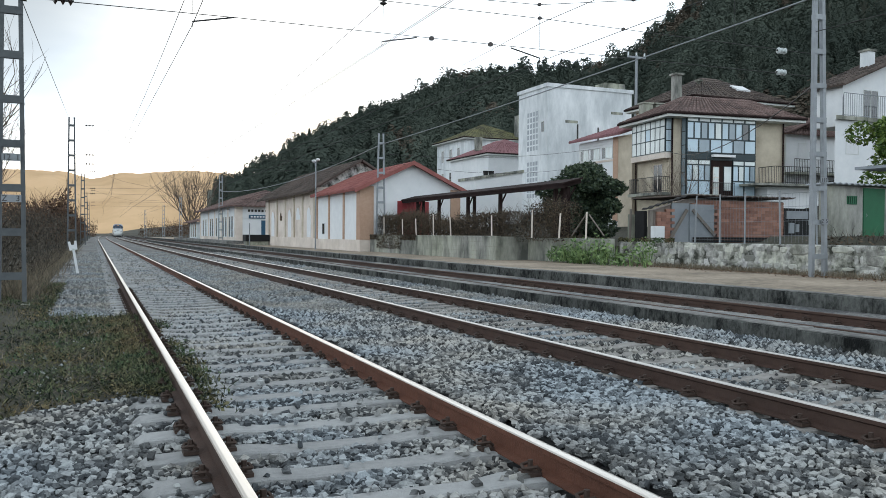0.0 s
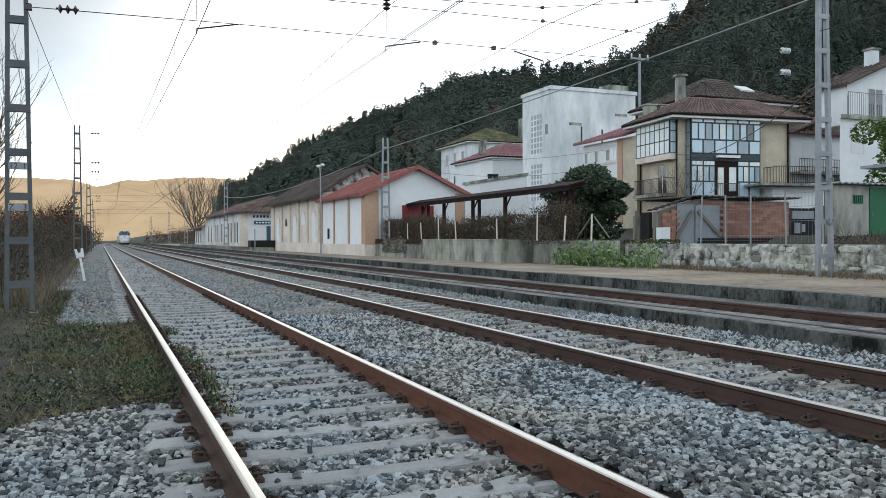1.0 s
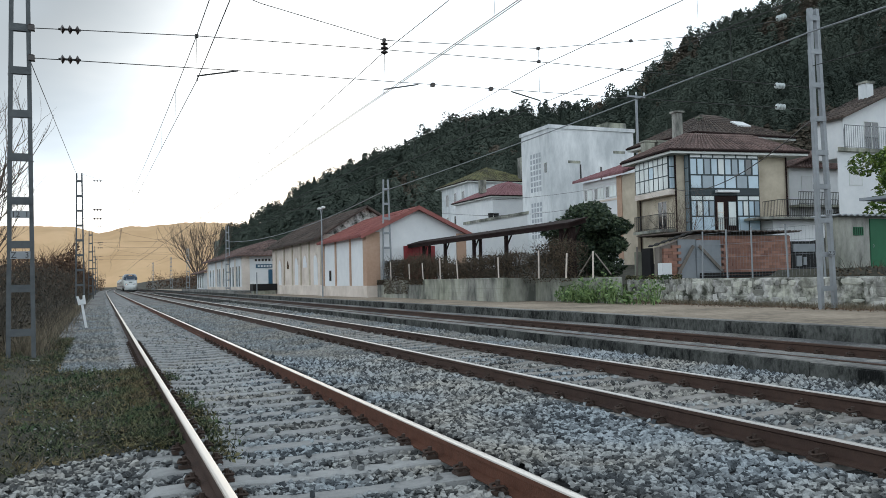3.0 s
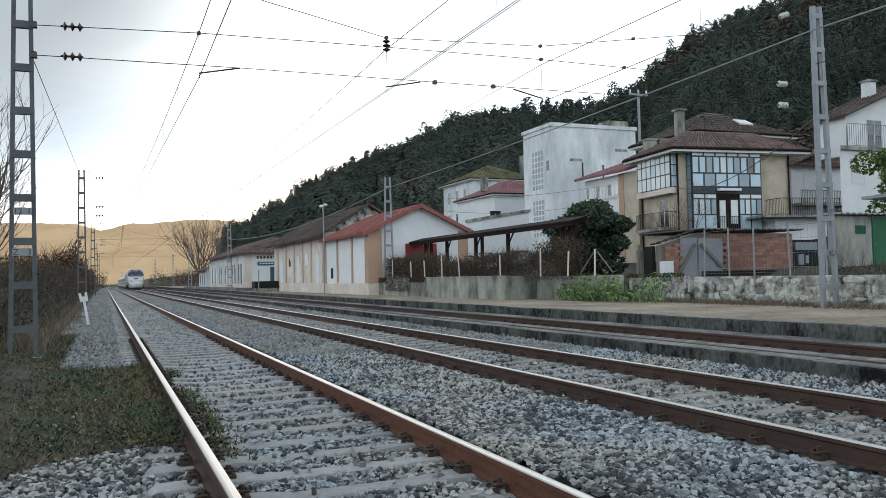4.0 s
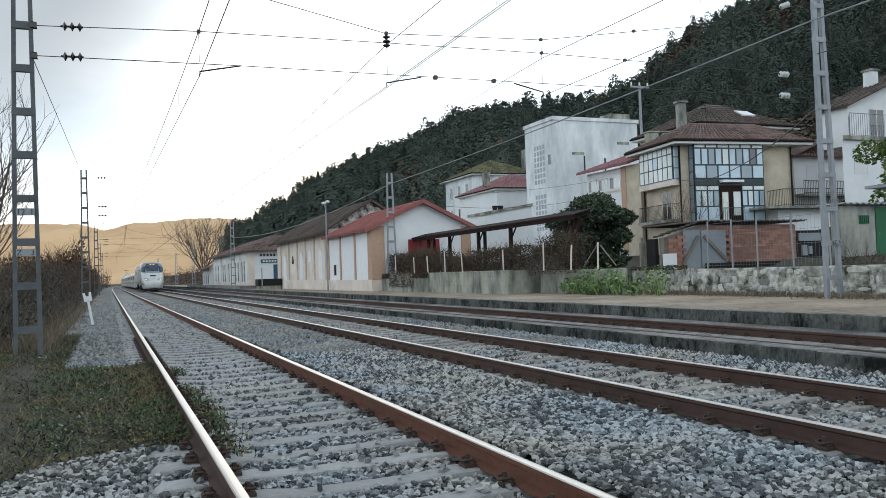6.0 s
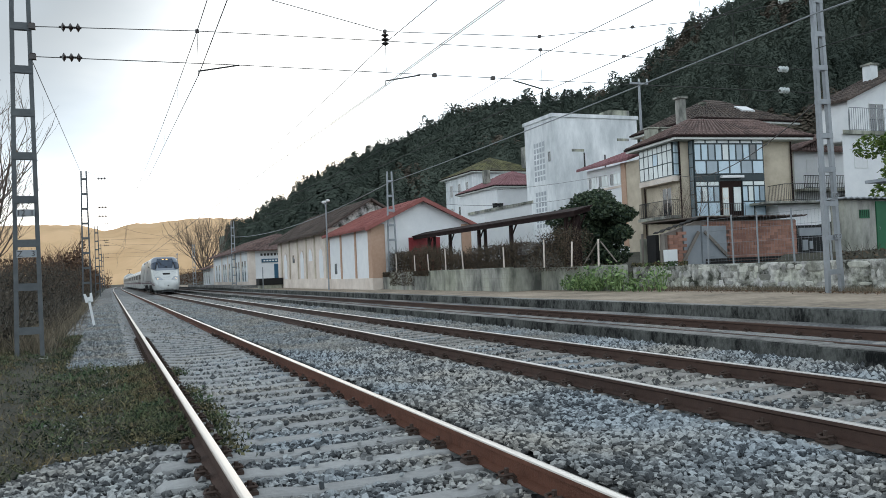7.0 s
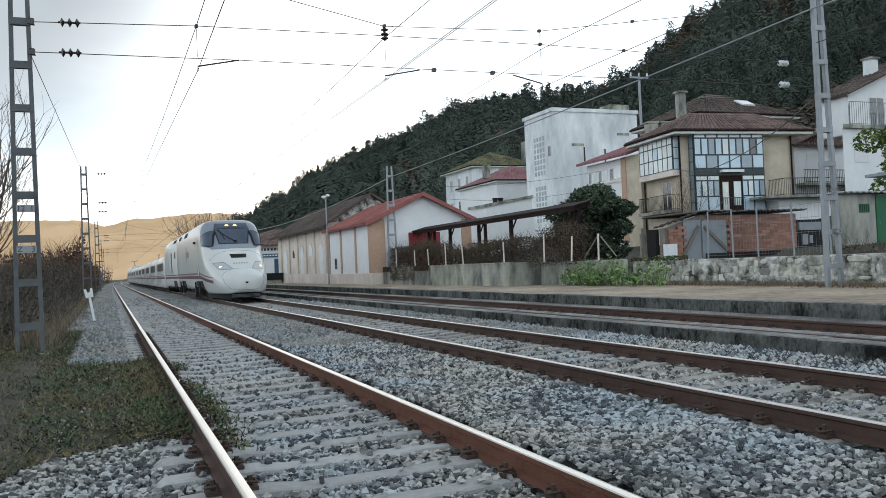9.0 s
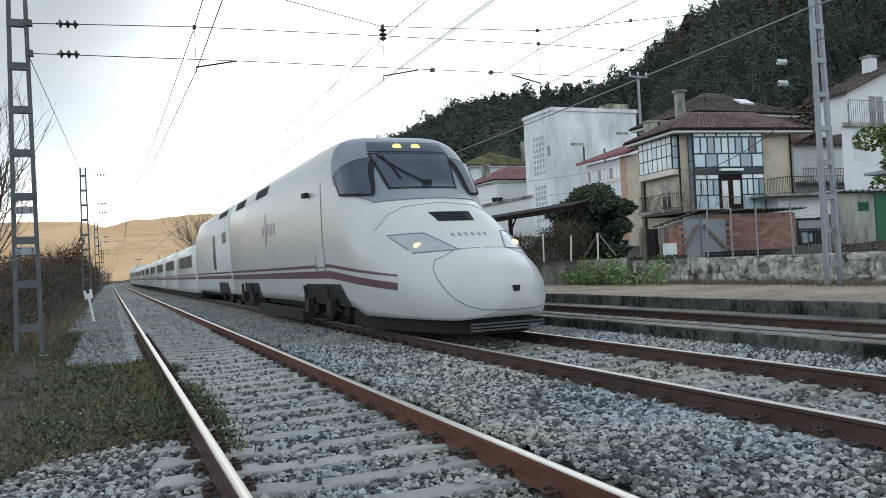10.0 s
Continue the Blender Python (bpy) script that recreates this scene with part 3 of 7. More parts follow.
# ---- buildings ----
def roof_slope(parent, a, b, c, d, material, name="roof_slope", rows=0, thick=0.12, pitch=0.35):
    """A tiled slope: a-b is the eave, d-c the ridge. Tiles run as rounded ribs from eave to ridge."""
    a, b, c, d = (Vector(p) for p in (a, b, c, d))
    n = (b - a).cross(d - a).normalized()
    if n.z < 0:
        n = -n
    s = Shape()
    s.loft([[a - n * thick, b - n * thick, b, a], [d - n * thick, c - n * thick, c, d]])
    ob = part(name, s, material, parent)
    count = max(2, int((b - a).length / pitch))
    s = Shape()
    for i in range(count):
        u = (i + 0.5) / count
        p, q = a.lerp(b, u), d.lerp(c, u)
        if (q - p).length < 0.4:
            continue
        w = (b - a).normalized() * pitch * 0.30
        w2 = w if (c - d).length > 0.3 * (b - a).length else w * 0.3
        steps = max(1, min(14, int((q - p).length / 0.55)))
        for k in range(steps):
            e, f = p.lerp(q, k / steps), p.lerp(q, min(1, (k + 1.06) / steps))
            lift, lift2 = n * 0.085, n * 0.062
            s.loft([[e - w, e - w * 0.5 + lift, e + w * 0.5 + lift, e + w], [f - w2, f - w2 * 0.5 + lift2, f + w2 * 0.5 + lift2, f + w2]])
    tagged(part("tiling", s, material, ob), kind="stuff")
    return ob


def opening(parent, face, u0, u1, z0, z1, at, nx=1, nz=1, frame_m=None, pane_m=None, depth=0.08, bar=0.06, name="window", proud=0.03):
    """A window on a facade: face 'x' looks to -x at x=at, u runs along y; face 'y' looks to -y at y=at, u runs along x."""
    frame_m, pane_m = frame_m or M["frame_white"], pane_m or M["pane_dark"]

    def bx(ua, ub, za, zb, d0, d1):
        return Shape().box(at + d0, ua, za, at + d1, ub, zb) if face == "x" else Shape().box(ua, at + d0, za, ub, at + d1, zb)
    fr = Shape()
    for i in range(nx + 1):
        u = u0 + (u1 - u0) * i / nx
        q = bx(max(u0, u - bar / 2), min(u1, u + bar / 2), z0, z1, -proud, depth)
        fr.add(q.v, q.f)
    for j in range(nz + 1):
        z = z0 + (z1 - z0) * j / nz
        q = bx(u0, u1, max(z0, z - bar / 2), min(z1, z + bar / 2), -proud + 0.004, depth)
        fr.add(q.v, q.f)
    w = part(name, fr, frame_m, parent)
    for i in range(nx):
        for j in range(nz):
            pm = pane_m[(i + j * nx) % len(pane_m)] if isinstance(pane_m, list) else pane_m
            ua, ub = u0 + (u1 - u0) * i / nx, u0 + (u1 - u0) * (i + 1) / nx
            za, zb = z0 + (z1 - z0) * j / nz, z0 + (z1 - z0) * (j + 1) / nz
            part("pane", bx(ua + bar / 2, ub - bar / 2, za + bar / 2, zb - bar / 2, -proud + 0.015, -proud + 0.03), pm, w)
    return w


def goods_shed():
    """White goods shed with red roof, and its older stone half behind."""
    g = thing("goods_shed", "white rendered goods shed with red tiled gable roof and orange pilasters", "building", "station buildings")
    x0, x1, y0, y1, ez, rz = 15.8, 22.75, 50.46, 61.7, 4.42, 6.05
    xm = (x0 + x1) / 2
    part("wall", Shape().prism([(x0, 0.2), (x1, 0.2), (x1, ez), (xm, rz), (x0, ez)], "y", y0, y1), M["plaster_white"], g)
    part("plinth", Shape().box(x0 - 0.06, y0 - 0.06, 0.2, x1 + 0.06, y1, 1.05, 0.02), M["plaster_cream"], g)
    for y in (y0 - 0.02, 54.1, 57.9, y1 - 0.35):
        wd = 0.75 if y < 51 else 0.3
        part("pilaster", Shape().box(x0 - 0.07, y, 1.05, x0 + 0.1, y + wd, ez - 0.1), M["terracotta"], g)
    for xa, xb in ((x0 - 0.065, x0 + 0.85), (x1 - 0.65, x1 + 0.05)):
        part("pilaster", Shape().box(xa, y0 - 0.08, 1.05, xb, y0 + 0.1, ez + (0.1 if xa < 17 else 0)), M["terracotta"], g)
    k = (rz - ez) / (xm - x0)
    ov = 0.55
    roof_slope(g, (x0 - ov, y0 - 0.5, ez - ov * k + 0.12), (x0 - ov, y1, ez - ov * k + 0.12), (xm, y1, rz + 0.12), (xm, y0 - 0.5, rz + 0.12), M["roof_red"])
    roof_slope(g, (x1 + ov, y0 - 0.5, ez - ov * k + 0.12), (x1 + ov, y1, ez - ov * k + 0.12), (xm, y1, rz + 0.12), (xm, y0 - 0.5, rz + 0.12), M["roof_red"])
    s = Shape()
    s.loft([[(x0 - ov, y0 - 0.53, ez - ov * k - 0.1), (xm, y0 - 0.53, rz - 0.08), (x1 + ov, y0 - 0.53, ez - ov * k - 0.1), (x1 + ov, y0 - 0.53, ez - ov * k + 0.16), (xm, y0 - 0.53, rz + 0.2), (x0 - ov, y0 - 0.53, ez - ov * k + 0.16)],
            [(x0 - ov, y0 - 0.45, ez - ov * k - 0.1), (xm, y0 - 0.45, rz - 0.08), (x1 + ov, y0 - 0.45, ez - ov * k - 0.1), (x1 + ov, y0 - 0.45, ez - ov * k + 0.16), (xm, y0 - 0.45, rz + 0.2), (x0 - ov, y0 - 0.45, ez - ov * k + 0.16)]])
    part("bargeboard", s, M["roof_red"], g)
    d = part("door", Shape().box(18.3, y0 - 0.09, 0.9, 20.5, y0 + 0.05, 3.6), M["red_sheet"], g, "wide red metal sliding door")
    for i in range(9):
        part("rib", Shape().box(18.38 + i * 0.255, y0 - 0.115, 0.95, 18.42 + i * 0.255, y0 - 0.09, 3.55), M["red_sheet"], d)
    opening(g, "x", 59.4, 60.0, 1.4, 2.2, x0, 1, 1, M["mast"], M["pane_dark"])
    # older half
    o = thing("old_goods_shed", "old stone goods shed with arched bricked doors and dark tiled roof", "building", "station buildings")
    yb, ez, rz = 82.2, 5.05, 7.15
    part("wall", Shape().prism([(x0, 0.2), (x1, 0.2), (x1, ez), (xm, rz), (x0, ez)], "y", y1, yb), M["plaster_cream"], o)
    part("plinth", Shape().box(x0 - 0.08, y1, 0.2, x1, yb, 1.1, 0.02), M["plaster_cream"], o)
    k = (rz - ez) / (xm - x0)
    ov = 0.8
    for sx, ex in ((-1, x0 - ov), (1, x1 + ov)):
        roof_slope(o, (ex, y1 - 0.5, ez - ov * k + 0.1), (ex, yb + 0.5, ez - ov * k + 0.1), (xm, yb + 0.5, rz + 0.1), (xm, y1 - 0.5, rz + 0.1), M["roof_old"])
    part("gable_face", Shape().prism([(x0 + 0.1, ez), (x1 - 0.1, ez), (xm, rz - 0.05)], "y", y1 - 0.03, y1 + 0.05), M["rubble_joint"], o, "bare rubble gable above the lower roof")
    for y in (62.4, 66.3, 69.4, 72.8, 76.4, 80.2):
        part("pilaster", Shape().box(x0 - 0.06, y - 0.2, 1.1, x0 + 0.1, y + 0.2, ez - 0.2), M["plaster_beige"], o)
    for i, y in enumerate((64.2, 67.9, 71.2, 74.7, 78.4)):
        w = 0.62 if i != 3 else 0.36
        zb, zt = (1.15, 2.9) if i not in (1, 3) else (2.6, 3.0)
        pts = [(y - w, zb), (y + w, zb)] + [(y + w * math.cos(a), zt + w * math.sin(a)) for a in [math.pi * q / 8 for q in range(9)]]
        part("arch", Shape().prism(pts, "x", x0 - 0.035, x0 + 0.05), M["plaster_white"] if i != 3 else M["pane_dark"], o, "whitewashed blind arch" if i != 3 else "dark arched window")
        rim = [(y + (w + 0.14) * math.cos(a), zt + (w + 0.14) * math.sin(a)) for a in [math.pi * q / 8 for q in range(9)]]
        s = Shape()
        s.loft([[(x0 - 0.05, p[0], p[1]), (x0 - 0.05, y + (p[0] - y) * w / (w + 0.14), zt + (p[1] - zt) * w / (w + 0.14)), (x0 + 0.05, y + (p[0] - y) * w / (w + 0.14), zt + (p[1] - zt) * w / (w + 0.14)), (x0 + 0.05, p[0], p[1])] for p in rim])
        part("arch_rim", s, M["plaster_cream"], o)


goods_shed()


def station():
    s0 = thing("station_building", "white station building with stone corners and hipped brown tile roof", "building", "station buildings")
    x0, x1, y0, y1, ez = 14.6, 22.6, 93.0, 126.0, 4.6
    part("wall", Shape().box(x0, y0, 0.2, x1, y1, ez), M["plaster_white"], s0)
    xm, rz, ov = (x0 + x1) / 2, 6.5, 0.9
    roof_slope(s0, (x0 - ov, y0 - ov, ez - 0.1), (x0 - ov, y1 + ov, ez - 0.1), (xm, y1 - 4, rz), (xm, y0 + 4, rz), M["roof_brown"], pitch=0.5)
    roof_slope(s0, (x0 - ov, y0 - ov, ez - 0.1), (x1 + ov, y0 - ov, ez - 0.1), (xm, y0 + 4, rz), (xm, y0 + 4, rz), M["roof_brown"], pitch=0.5)
    roof_slope(s0, (x1 + ov, y0 - ov, ez - 0.1), (x1 + ov, y1 + ov, ez - 0.1), (xm, y1 - 4, rz), (xm, y0 + 4, rz), M["roof_brown"], pitch=0.6)
    for y in (y0, 98.5, 104, 110, 116, y1 - 0.7):
        part("quoin", Shape().box(x0 - 0.08, y - 0.02, 0.3, x0 + 0.2, y + 0.7, ez - 0.2), M["plaster_cream"], s0)
    part("quoin", Shape().box(x0 - 0.07, y0 - 0.08, 0.3, x0 + 0.7, y0 + 0.2, ez - 0.2), M["plaster_cream"], s0)
    part("plinth", Shape().box(x0 - 0.06, y0 - 0.06, 0.2, x1, y1, 1.0), M["plaster_cream"], s0)
    for y in (95.2, 97, 100, 102.2, 106, 108.2, 112, 114, 119, 122):
        opening(s0, "x", y, y + 1.1, 1.0, 3.4, x0, 1, 1, M["frame_white"], M["pane"])
    part("door", Shape().box(17.4, y0 - 0.06, 0.5, 19.6, y0 + 0.05, 2.9), M["blue_sign"], s0, "blue-grey double door")
    sg = part("sign", Shape().box(16.0, y0 - 0.12, 3.1, 18.6, y0 - 0.02, 3.5), M["blue_sign"], s0, "blue station name board")
    for i in range(7):
        part("letter_bar", Shape().box(16.2 + i * 0.33, y0 - 0.135, 3.22, 16.42 + i * 0.33, y0 - 0.12, 3.38), M["plastic_white"], sg)
    for i in range(9):
        part("painted_letter", Shape().box(15.9 + i * 0.38, y0 - 0.03, 3.85, 16.14 + i * 0.38, y0 - 0.002, 4.12), M["iron"], s0)
    c = thing("platform_canopy", "small white canopy annex with tiled roof beyond the station", "building", "station buildings")
    part("wall", Shape().box(14.6, 131, 0.2, 20, 141, 3.2), M["plaster_white"], c)
    roof_slope(c, (13.6, 130, 3.1), (13.6, 142, 3.1), (17.5, 142, 4.2), (17.5, 130, 4.2), M["roof_brown"], pitch=0.6)
    part("roof_back", Shape().prism([(17.5, 4.1), (20.6, 3.1), (20.6, 3.0), (17.5, 4.0)], "y", 130, 142), M["roof_brown"], c)
    for y in (132, 135, 138):
        opening(c, "x", y, y + 1.2, 0.8, 2.8, 14.6, 1, 1, M["frame_white"], M["pane_dark"])


station()


def block_house(name, label, x0, x1, y0, y1, z0, z1, wall_m):
    h = thing(name, label, "house", "houses above the line")
    part("wall", Shape().box(x0, y0, z0, x1, y1, z1), wall_m, h)
    return h


def hip_roof(h, x0, x1, y0, y1, ez, rise, ov, m, inset=None, pitch=0.4, end_inset=None):
    q = inset if inset is not None else min(x1 - x0, y1 - y0) / 2
    q2 = q if end_inset is None else end_inset
    a, b, c, d = (x0 - ov, y0 - ov, ez), (x1 + ov, y0 - ov, ez), (x1 + ov, y1 + ov, ez), (x0 - ov, y1 + ov, ez)
    xm, ym = (x0 + x1) / 2, (y0 + y1) / 2
    if x1 - x0 > y1 - y0:
        p, r = (x0 + q, ym, ez + rise), (x1 - q2, ym, ez + rise)
        roof_slope(h, a, b, r, p, m, pitch=pitch)
        roof_slope(h, d, c, r, p, m, pitch=pitch * 2)
        roof_slope(h, a, d, p, p, m, pitch=pitch)
        roof_slope(h, b, c, r, r, m, pitch=pitch * 2)
    else:
        p, r = (xm, y0 + q, ez + rise), (xm, y1 - q, ez + rise)
        roof_slope(h, a, d, r, p, m, pitch=pitch)
        roof_slope(h, b, c, r, p, m, pitch=pitch * 2)
        roof_slope(h, a, b, p, p, m, pitch=pitch)
        roof_slope(h, d, c, r, r, m, pitch=pitch * 2)
    part("soffit", Shape().box(x0 - ov + 0.05, y0 - ov + 0.05, ez - 0.28, x1 + ov - 0.05, y1 + ov - 0.05, ez - 0.1), M["frame_white"], h)
    part("gutter", Shape().tube([(x0 - ov, y0 - ov, ez - 0.05), (x1 + ov, y0 - ov, ez - 0.05)], 0.09, 6), M["brown_steel"], h)
    part("gutter", Shape().tube([(x0 - ov, y0 - ov, ez - 0.05), (x0 - ov, y1 + ov, ez - 0.05)], 0.09, 6), M["brown_steel"], h)


def railing(parent, pts, z0, h, step=0.14, r=0.012, m=None):
    m = m or M["iron"]
    s = Shape().tube([(*p, z0 + 0.08) for p in pts], r * 1.3, 4)
    s.tube([(*p, z0 + h) for p in pts], r * 1.8, 4)
    for (xa, ya), (xb, yb) in zip(pts, pts[1:]):
        n = max(1, int(math.hypot(xb - xa, yb - ya) / step))
        for i in range(n + 1):
            x, y = xa + (xb - xa) * i / n, ya + (yb - ya) * i / n
            s.bar((x, y, z0), (x, y, z0 + h), r * 1.6, r * 1.6)
    part("railing", s, m, parent)


def glazed_house():
    h = block_house("glazed_house", "beige house with dark glazed balconies and brown hipped tile roof", 34.4, 42.87, 42.74, 47.3, 0.8, 9.2, M["plaster_beige"])
    hip_roof(h, 34.4, 42.87, 42.74, 47.3, 9.32, 1.6, 1.0, M["roof_brown"], inset=2.2, pitch=0.32, end_inset=1.2)
    # dark glazed gallery over two storeys on the wide side
    gx0, gx1, yf = 35.01, 40.17, 42.15
    part("gallery", Shape().box(gx0, yf + 0.05, 3.75, gx1, 42.74, 9.1), M["frame_dark"], h, "two-storey dark-framed glass gallery")
    panes = [M["pane_blue"], M["pane_blue"], M["pane"], M["pane_blue"], M["pane_white"], M["pane_blue"], M["pane"], M["pane_blue"], M["pane_dark"], M["pane_blue"]]
    opening(h, "y", gx0, gx1, 8.80, 9.10, yf, 6, 1, M["frame_dark"], M["pane_white"], name="gallery_window", depth=0.1, bar=0.10)
    opening(h, "y", gx0, gx1, 7.72, 8.80, yf, 10, 1, M["frame_dark"], panes, name="gallery_window", depth=0.1, bar=0.10)
    opening(h, "y", gx0, gx1, 6.83, 7.72, yf, 6, 1, M["frame_dark"], [M["pane_blue"], M["pane"], M["pane_blue"]], name="gallery_window", depth=0.1, bar=0.10)
    part("band", Shape().box(gx0, yf - 0.03, 6.40, gx1, yf + 0.05, 6.80), M["frame_dark"], h)
    for xa, xb in ((gx0, 36.76), (38.45, gx1)):
        opening(h, "y", xa, xb, 6.05, 6.38, yf, 2, 1, M["frame_dark"], M["pane_white"], name="gallery_window", depth=0.1, bar=0.09)
        opening(h, "y", xa, xb, 5.03, 6.05, yf, 4, 1, M["frame_dark"], panes[3:], name="gallery_window", depth=0.1, bar=0.09)
        opening(h, "y", xa, xb, 3.8, 5.03, yf, 2, 1, M["frame_dark"], M["pane_blue"], name="gallery_window", depth=0.1, bar=0.09)
    # flush dark brown panel: the open bay's shade is only its colour
    part("loggia", Shape().box(36.80, yf - 0.01, 3.8, 38.41, yf + 0.06, 6.36), M["brown_steel"], h, "flush dark panel painted as the shade of an open balcony bay")
    opening(h, "y", 36.95, 37.40, 3.9, 5.95, yf - 0.02, 1, 3, M["plaster_cream"], M["pane_white"], name="balcony_door")
    opening(h, "y", 37.75, 38.35, 4.4, 6.0, yf - 0.02, 1, 1, M["frame_dark"], M["pane_white"], name="balcony_window")
    railing(h, [(36.8, yf - 0.3), (38.4, yf - 0.3)], 3.85, 1.05)
    part("slab", Shape().box(36.8, yf - 0.35, 6.56, 38.42, yf - 0.035, 6.72), M["plaster_white"], h)
    opening(h, "x", 42.2, 42.7, 3.8, 9.05, gx0 - 0.02, 1, 6, M["frame_dark"], M["pane"], name="gallery_side")
    # white gallery on the narrow side
    part("bay", Shape().box(33.95, 42.95, 6.75, 34.4, 47.2, 9.08), M["frame_white"], h, "white-framed glazed bay")
    opening(h, "x", 42.95, 47.2, 8.55, 9.05, 33.93, 7, 1, M["frame_dark"], M["pane_white"], name="bay_window", bar=0.07)
    opening(h, "x", 42.95, 47.2, 7.75, 8.55, 33.93, 7, 1, M["frame_dark"], [M["pane_white"], M["pane_white"], M["pane_white"], M["pane_blue"]], name="bay_window", bar=0.07)
    opening(h, "x", 42.95, 47.2, 6.9, 7.75, 33.93, 7, 1, M["frame_dark"], M["pane_white"], name="bay_window", bar=0.07)
    part("bay_sill", Shape().box(33.85, 42.85, 6.5, 34.4, 47.25, 6.85), M["plaster_cream"], h)
    opening(h, "y", 33.95, 34.38, 6.9, 9.05, 42.93, 1, 3, M["frame_dark"], M["pane_blue"], name="bay_side")
    opening(h, "x", 44.0, 45.1, 4.3, 6.2, 34.4, 2, 1, M["plaster_cream"], M["pane_dark"], name="balcony_door")
    part("balcony_slab", Shape().box(33.5, 42.9, 4.1, 34.4, 47.0, 4.3), M["concrete"], h)
    railing(h, [(34.3, 43.0), (33.58, 43.0), (33.58, 46.9), (34.3, 46.9)], 4.3, 1.0)
    for x, y in ((34.35, 42.7), (34.35, 47.32), (42.75, 42.62)):
        part("downpipe", Shape().tube([(x - 0.05, y, 0.9), (x - 0.05, y, 9.1)], 0.06, 6), M["brown_steel"], h)
    part("roof_terrace", Shape().box(38.9, 40.3, 4.72, 44.8, 42.1, 4.86), M["concrete"], h)
    railing(h, [(40.3, 42.0), (40.3, 40.4), (44.8, 40.4)], 4.86, 1.1)
    part("terrace_wall", Shape().box(40.4, 41.2, 0.8, 44.4, 42.7, 4.7), M["plaster_white"], h)
    for x, y in ((35.9, 47.0), (34.9, 47.1)):
        c = part("chimney", Shape().box(x - 0.38, y - 0.3, 9.4, x + 0.38, y + 0.3, 10.6, 0.03), M["concrete"], h)
        part("chimney_cap", Shape().box(x - 0.45, y - 0.36, 10.62, x + 0.45, y + 0.36, 10.72), M["concrete"], c)
    # the house stands at a slight angle to the line, turned about its near corner
    turn = Matrix.Rotation(radians(-7), 4, "Z")
    pivot = Vector((34.3, 42.74, 0))
    h.location = pivot - turn @ pivot
    h.rotation_euler = (0, 0, radians(-7))
    # upper rear volume with its own roof
    u = block_house("rear_house", "rear house with old tiled roof, dormer and chimney", 42.7, 51.6, 50.5, 58, 0.8, 12.2, M["plaster_beige"])
    hip_roof(u, 42.7, 51.6, 50.5, 58, 12.25, 2.35, 0.7, M["roof_old"], pitch=0.5)
    s = Shape()
    s.loft([[(47.9, 51.55, 13.22), (49.2, 51.55, 13.22), (49.2, 52.5, 13.73), (47.9, 52.5, 13.73)], [(47.9, 51.5, 13.34), (49.2, 51.5, 13.34), (49.2, 52.45, 13.85), (47.9, 52.45, 13.85)]])
    part("skylight", s, M["plastic_white"], u, "pale skylight")
    for x, y, z0, z1, w in ((40.9, 50.5, 9.5, 13.7, 0.28), (44.8, 52.6, 12.0, 13.9, 0.10)):
        c = part("chimney", Shape().box(x - w, y - w, z0, x + w, y + w, z1, 0.04), M["concrete"], u)
        part("chimney_cap", Shape().box(x - w - 0.12, y - w - 0.12, z1, x + w + 0.12, y + w + 0.12, z1 + 0.14), M["concrete"], c)


glazed_house()


def wing_house():
    h = block_house("wing_house", "low white-windowed wing with red tile roof and orange brick end", 34.9, 42, 49.2, 54.6, 0.8, 8.6, M["plaster_white"])
    roof_slope(h, (34.2, 48.3, 8.72), (34.2, 55.1, 8.72), (40, 55.1, 10.6), (40, 48.3, 10.6), M["roof_rose"])
    part("end_wall", Shape().box(34.86, 47.7, 0.8, 36.5, 49.4, 8.62), M["plaster_beige"], h)
    part("brick_end", Shape().box(34.82, 49.4, 2.5, 36.5, 50.0, 8.62), M["terracotta"], h)
    for ya, yb in ((50.15, 51.5), (51.8, 53.0), (53.3, 54.4)):
        opening(h, "x", ya, yb, 7.15, 8.0, 34.9, 3, 1, M["frame_white"], [M["pane_white"], M["pane_white"], M["pane_dark"]])
    part("band", Shape().box(34.85, 50.0, 8.2, 35.0, 54.6, 8.5), M["plaster_white"], h)
    part("sill_band", Shape().box(34.84, 50.0, 6.9, 35.0, 54.6, 7.05), M["plaster_cream"], h)


wing_house()


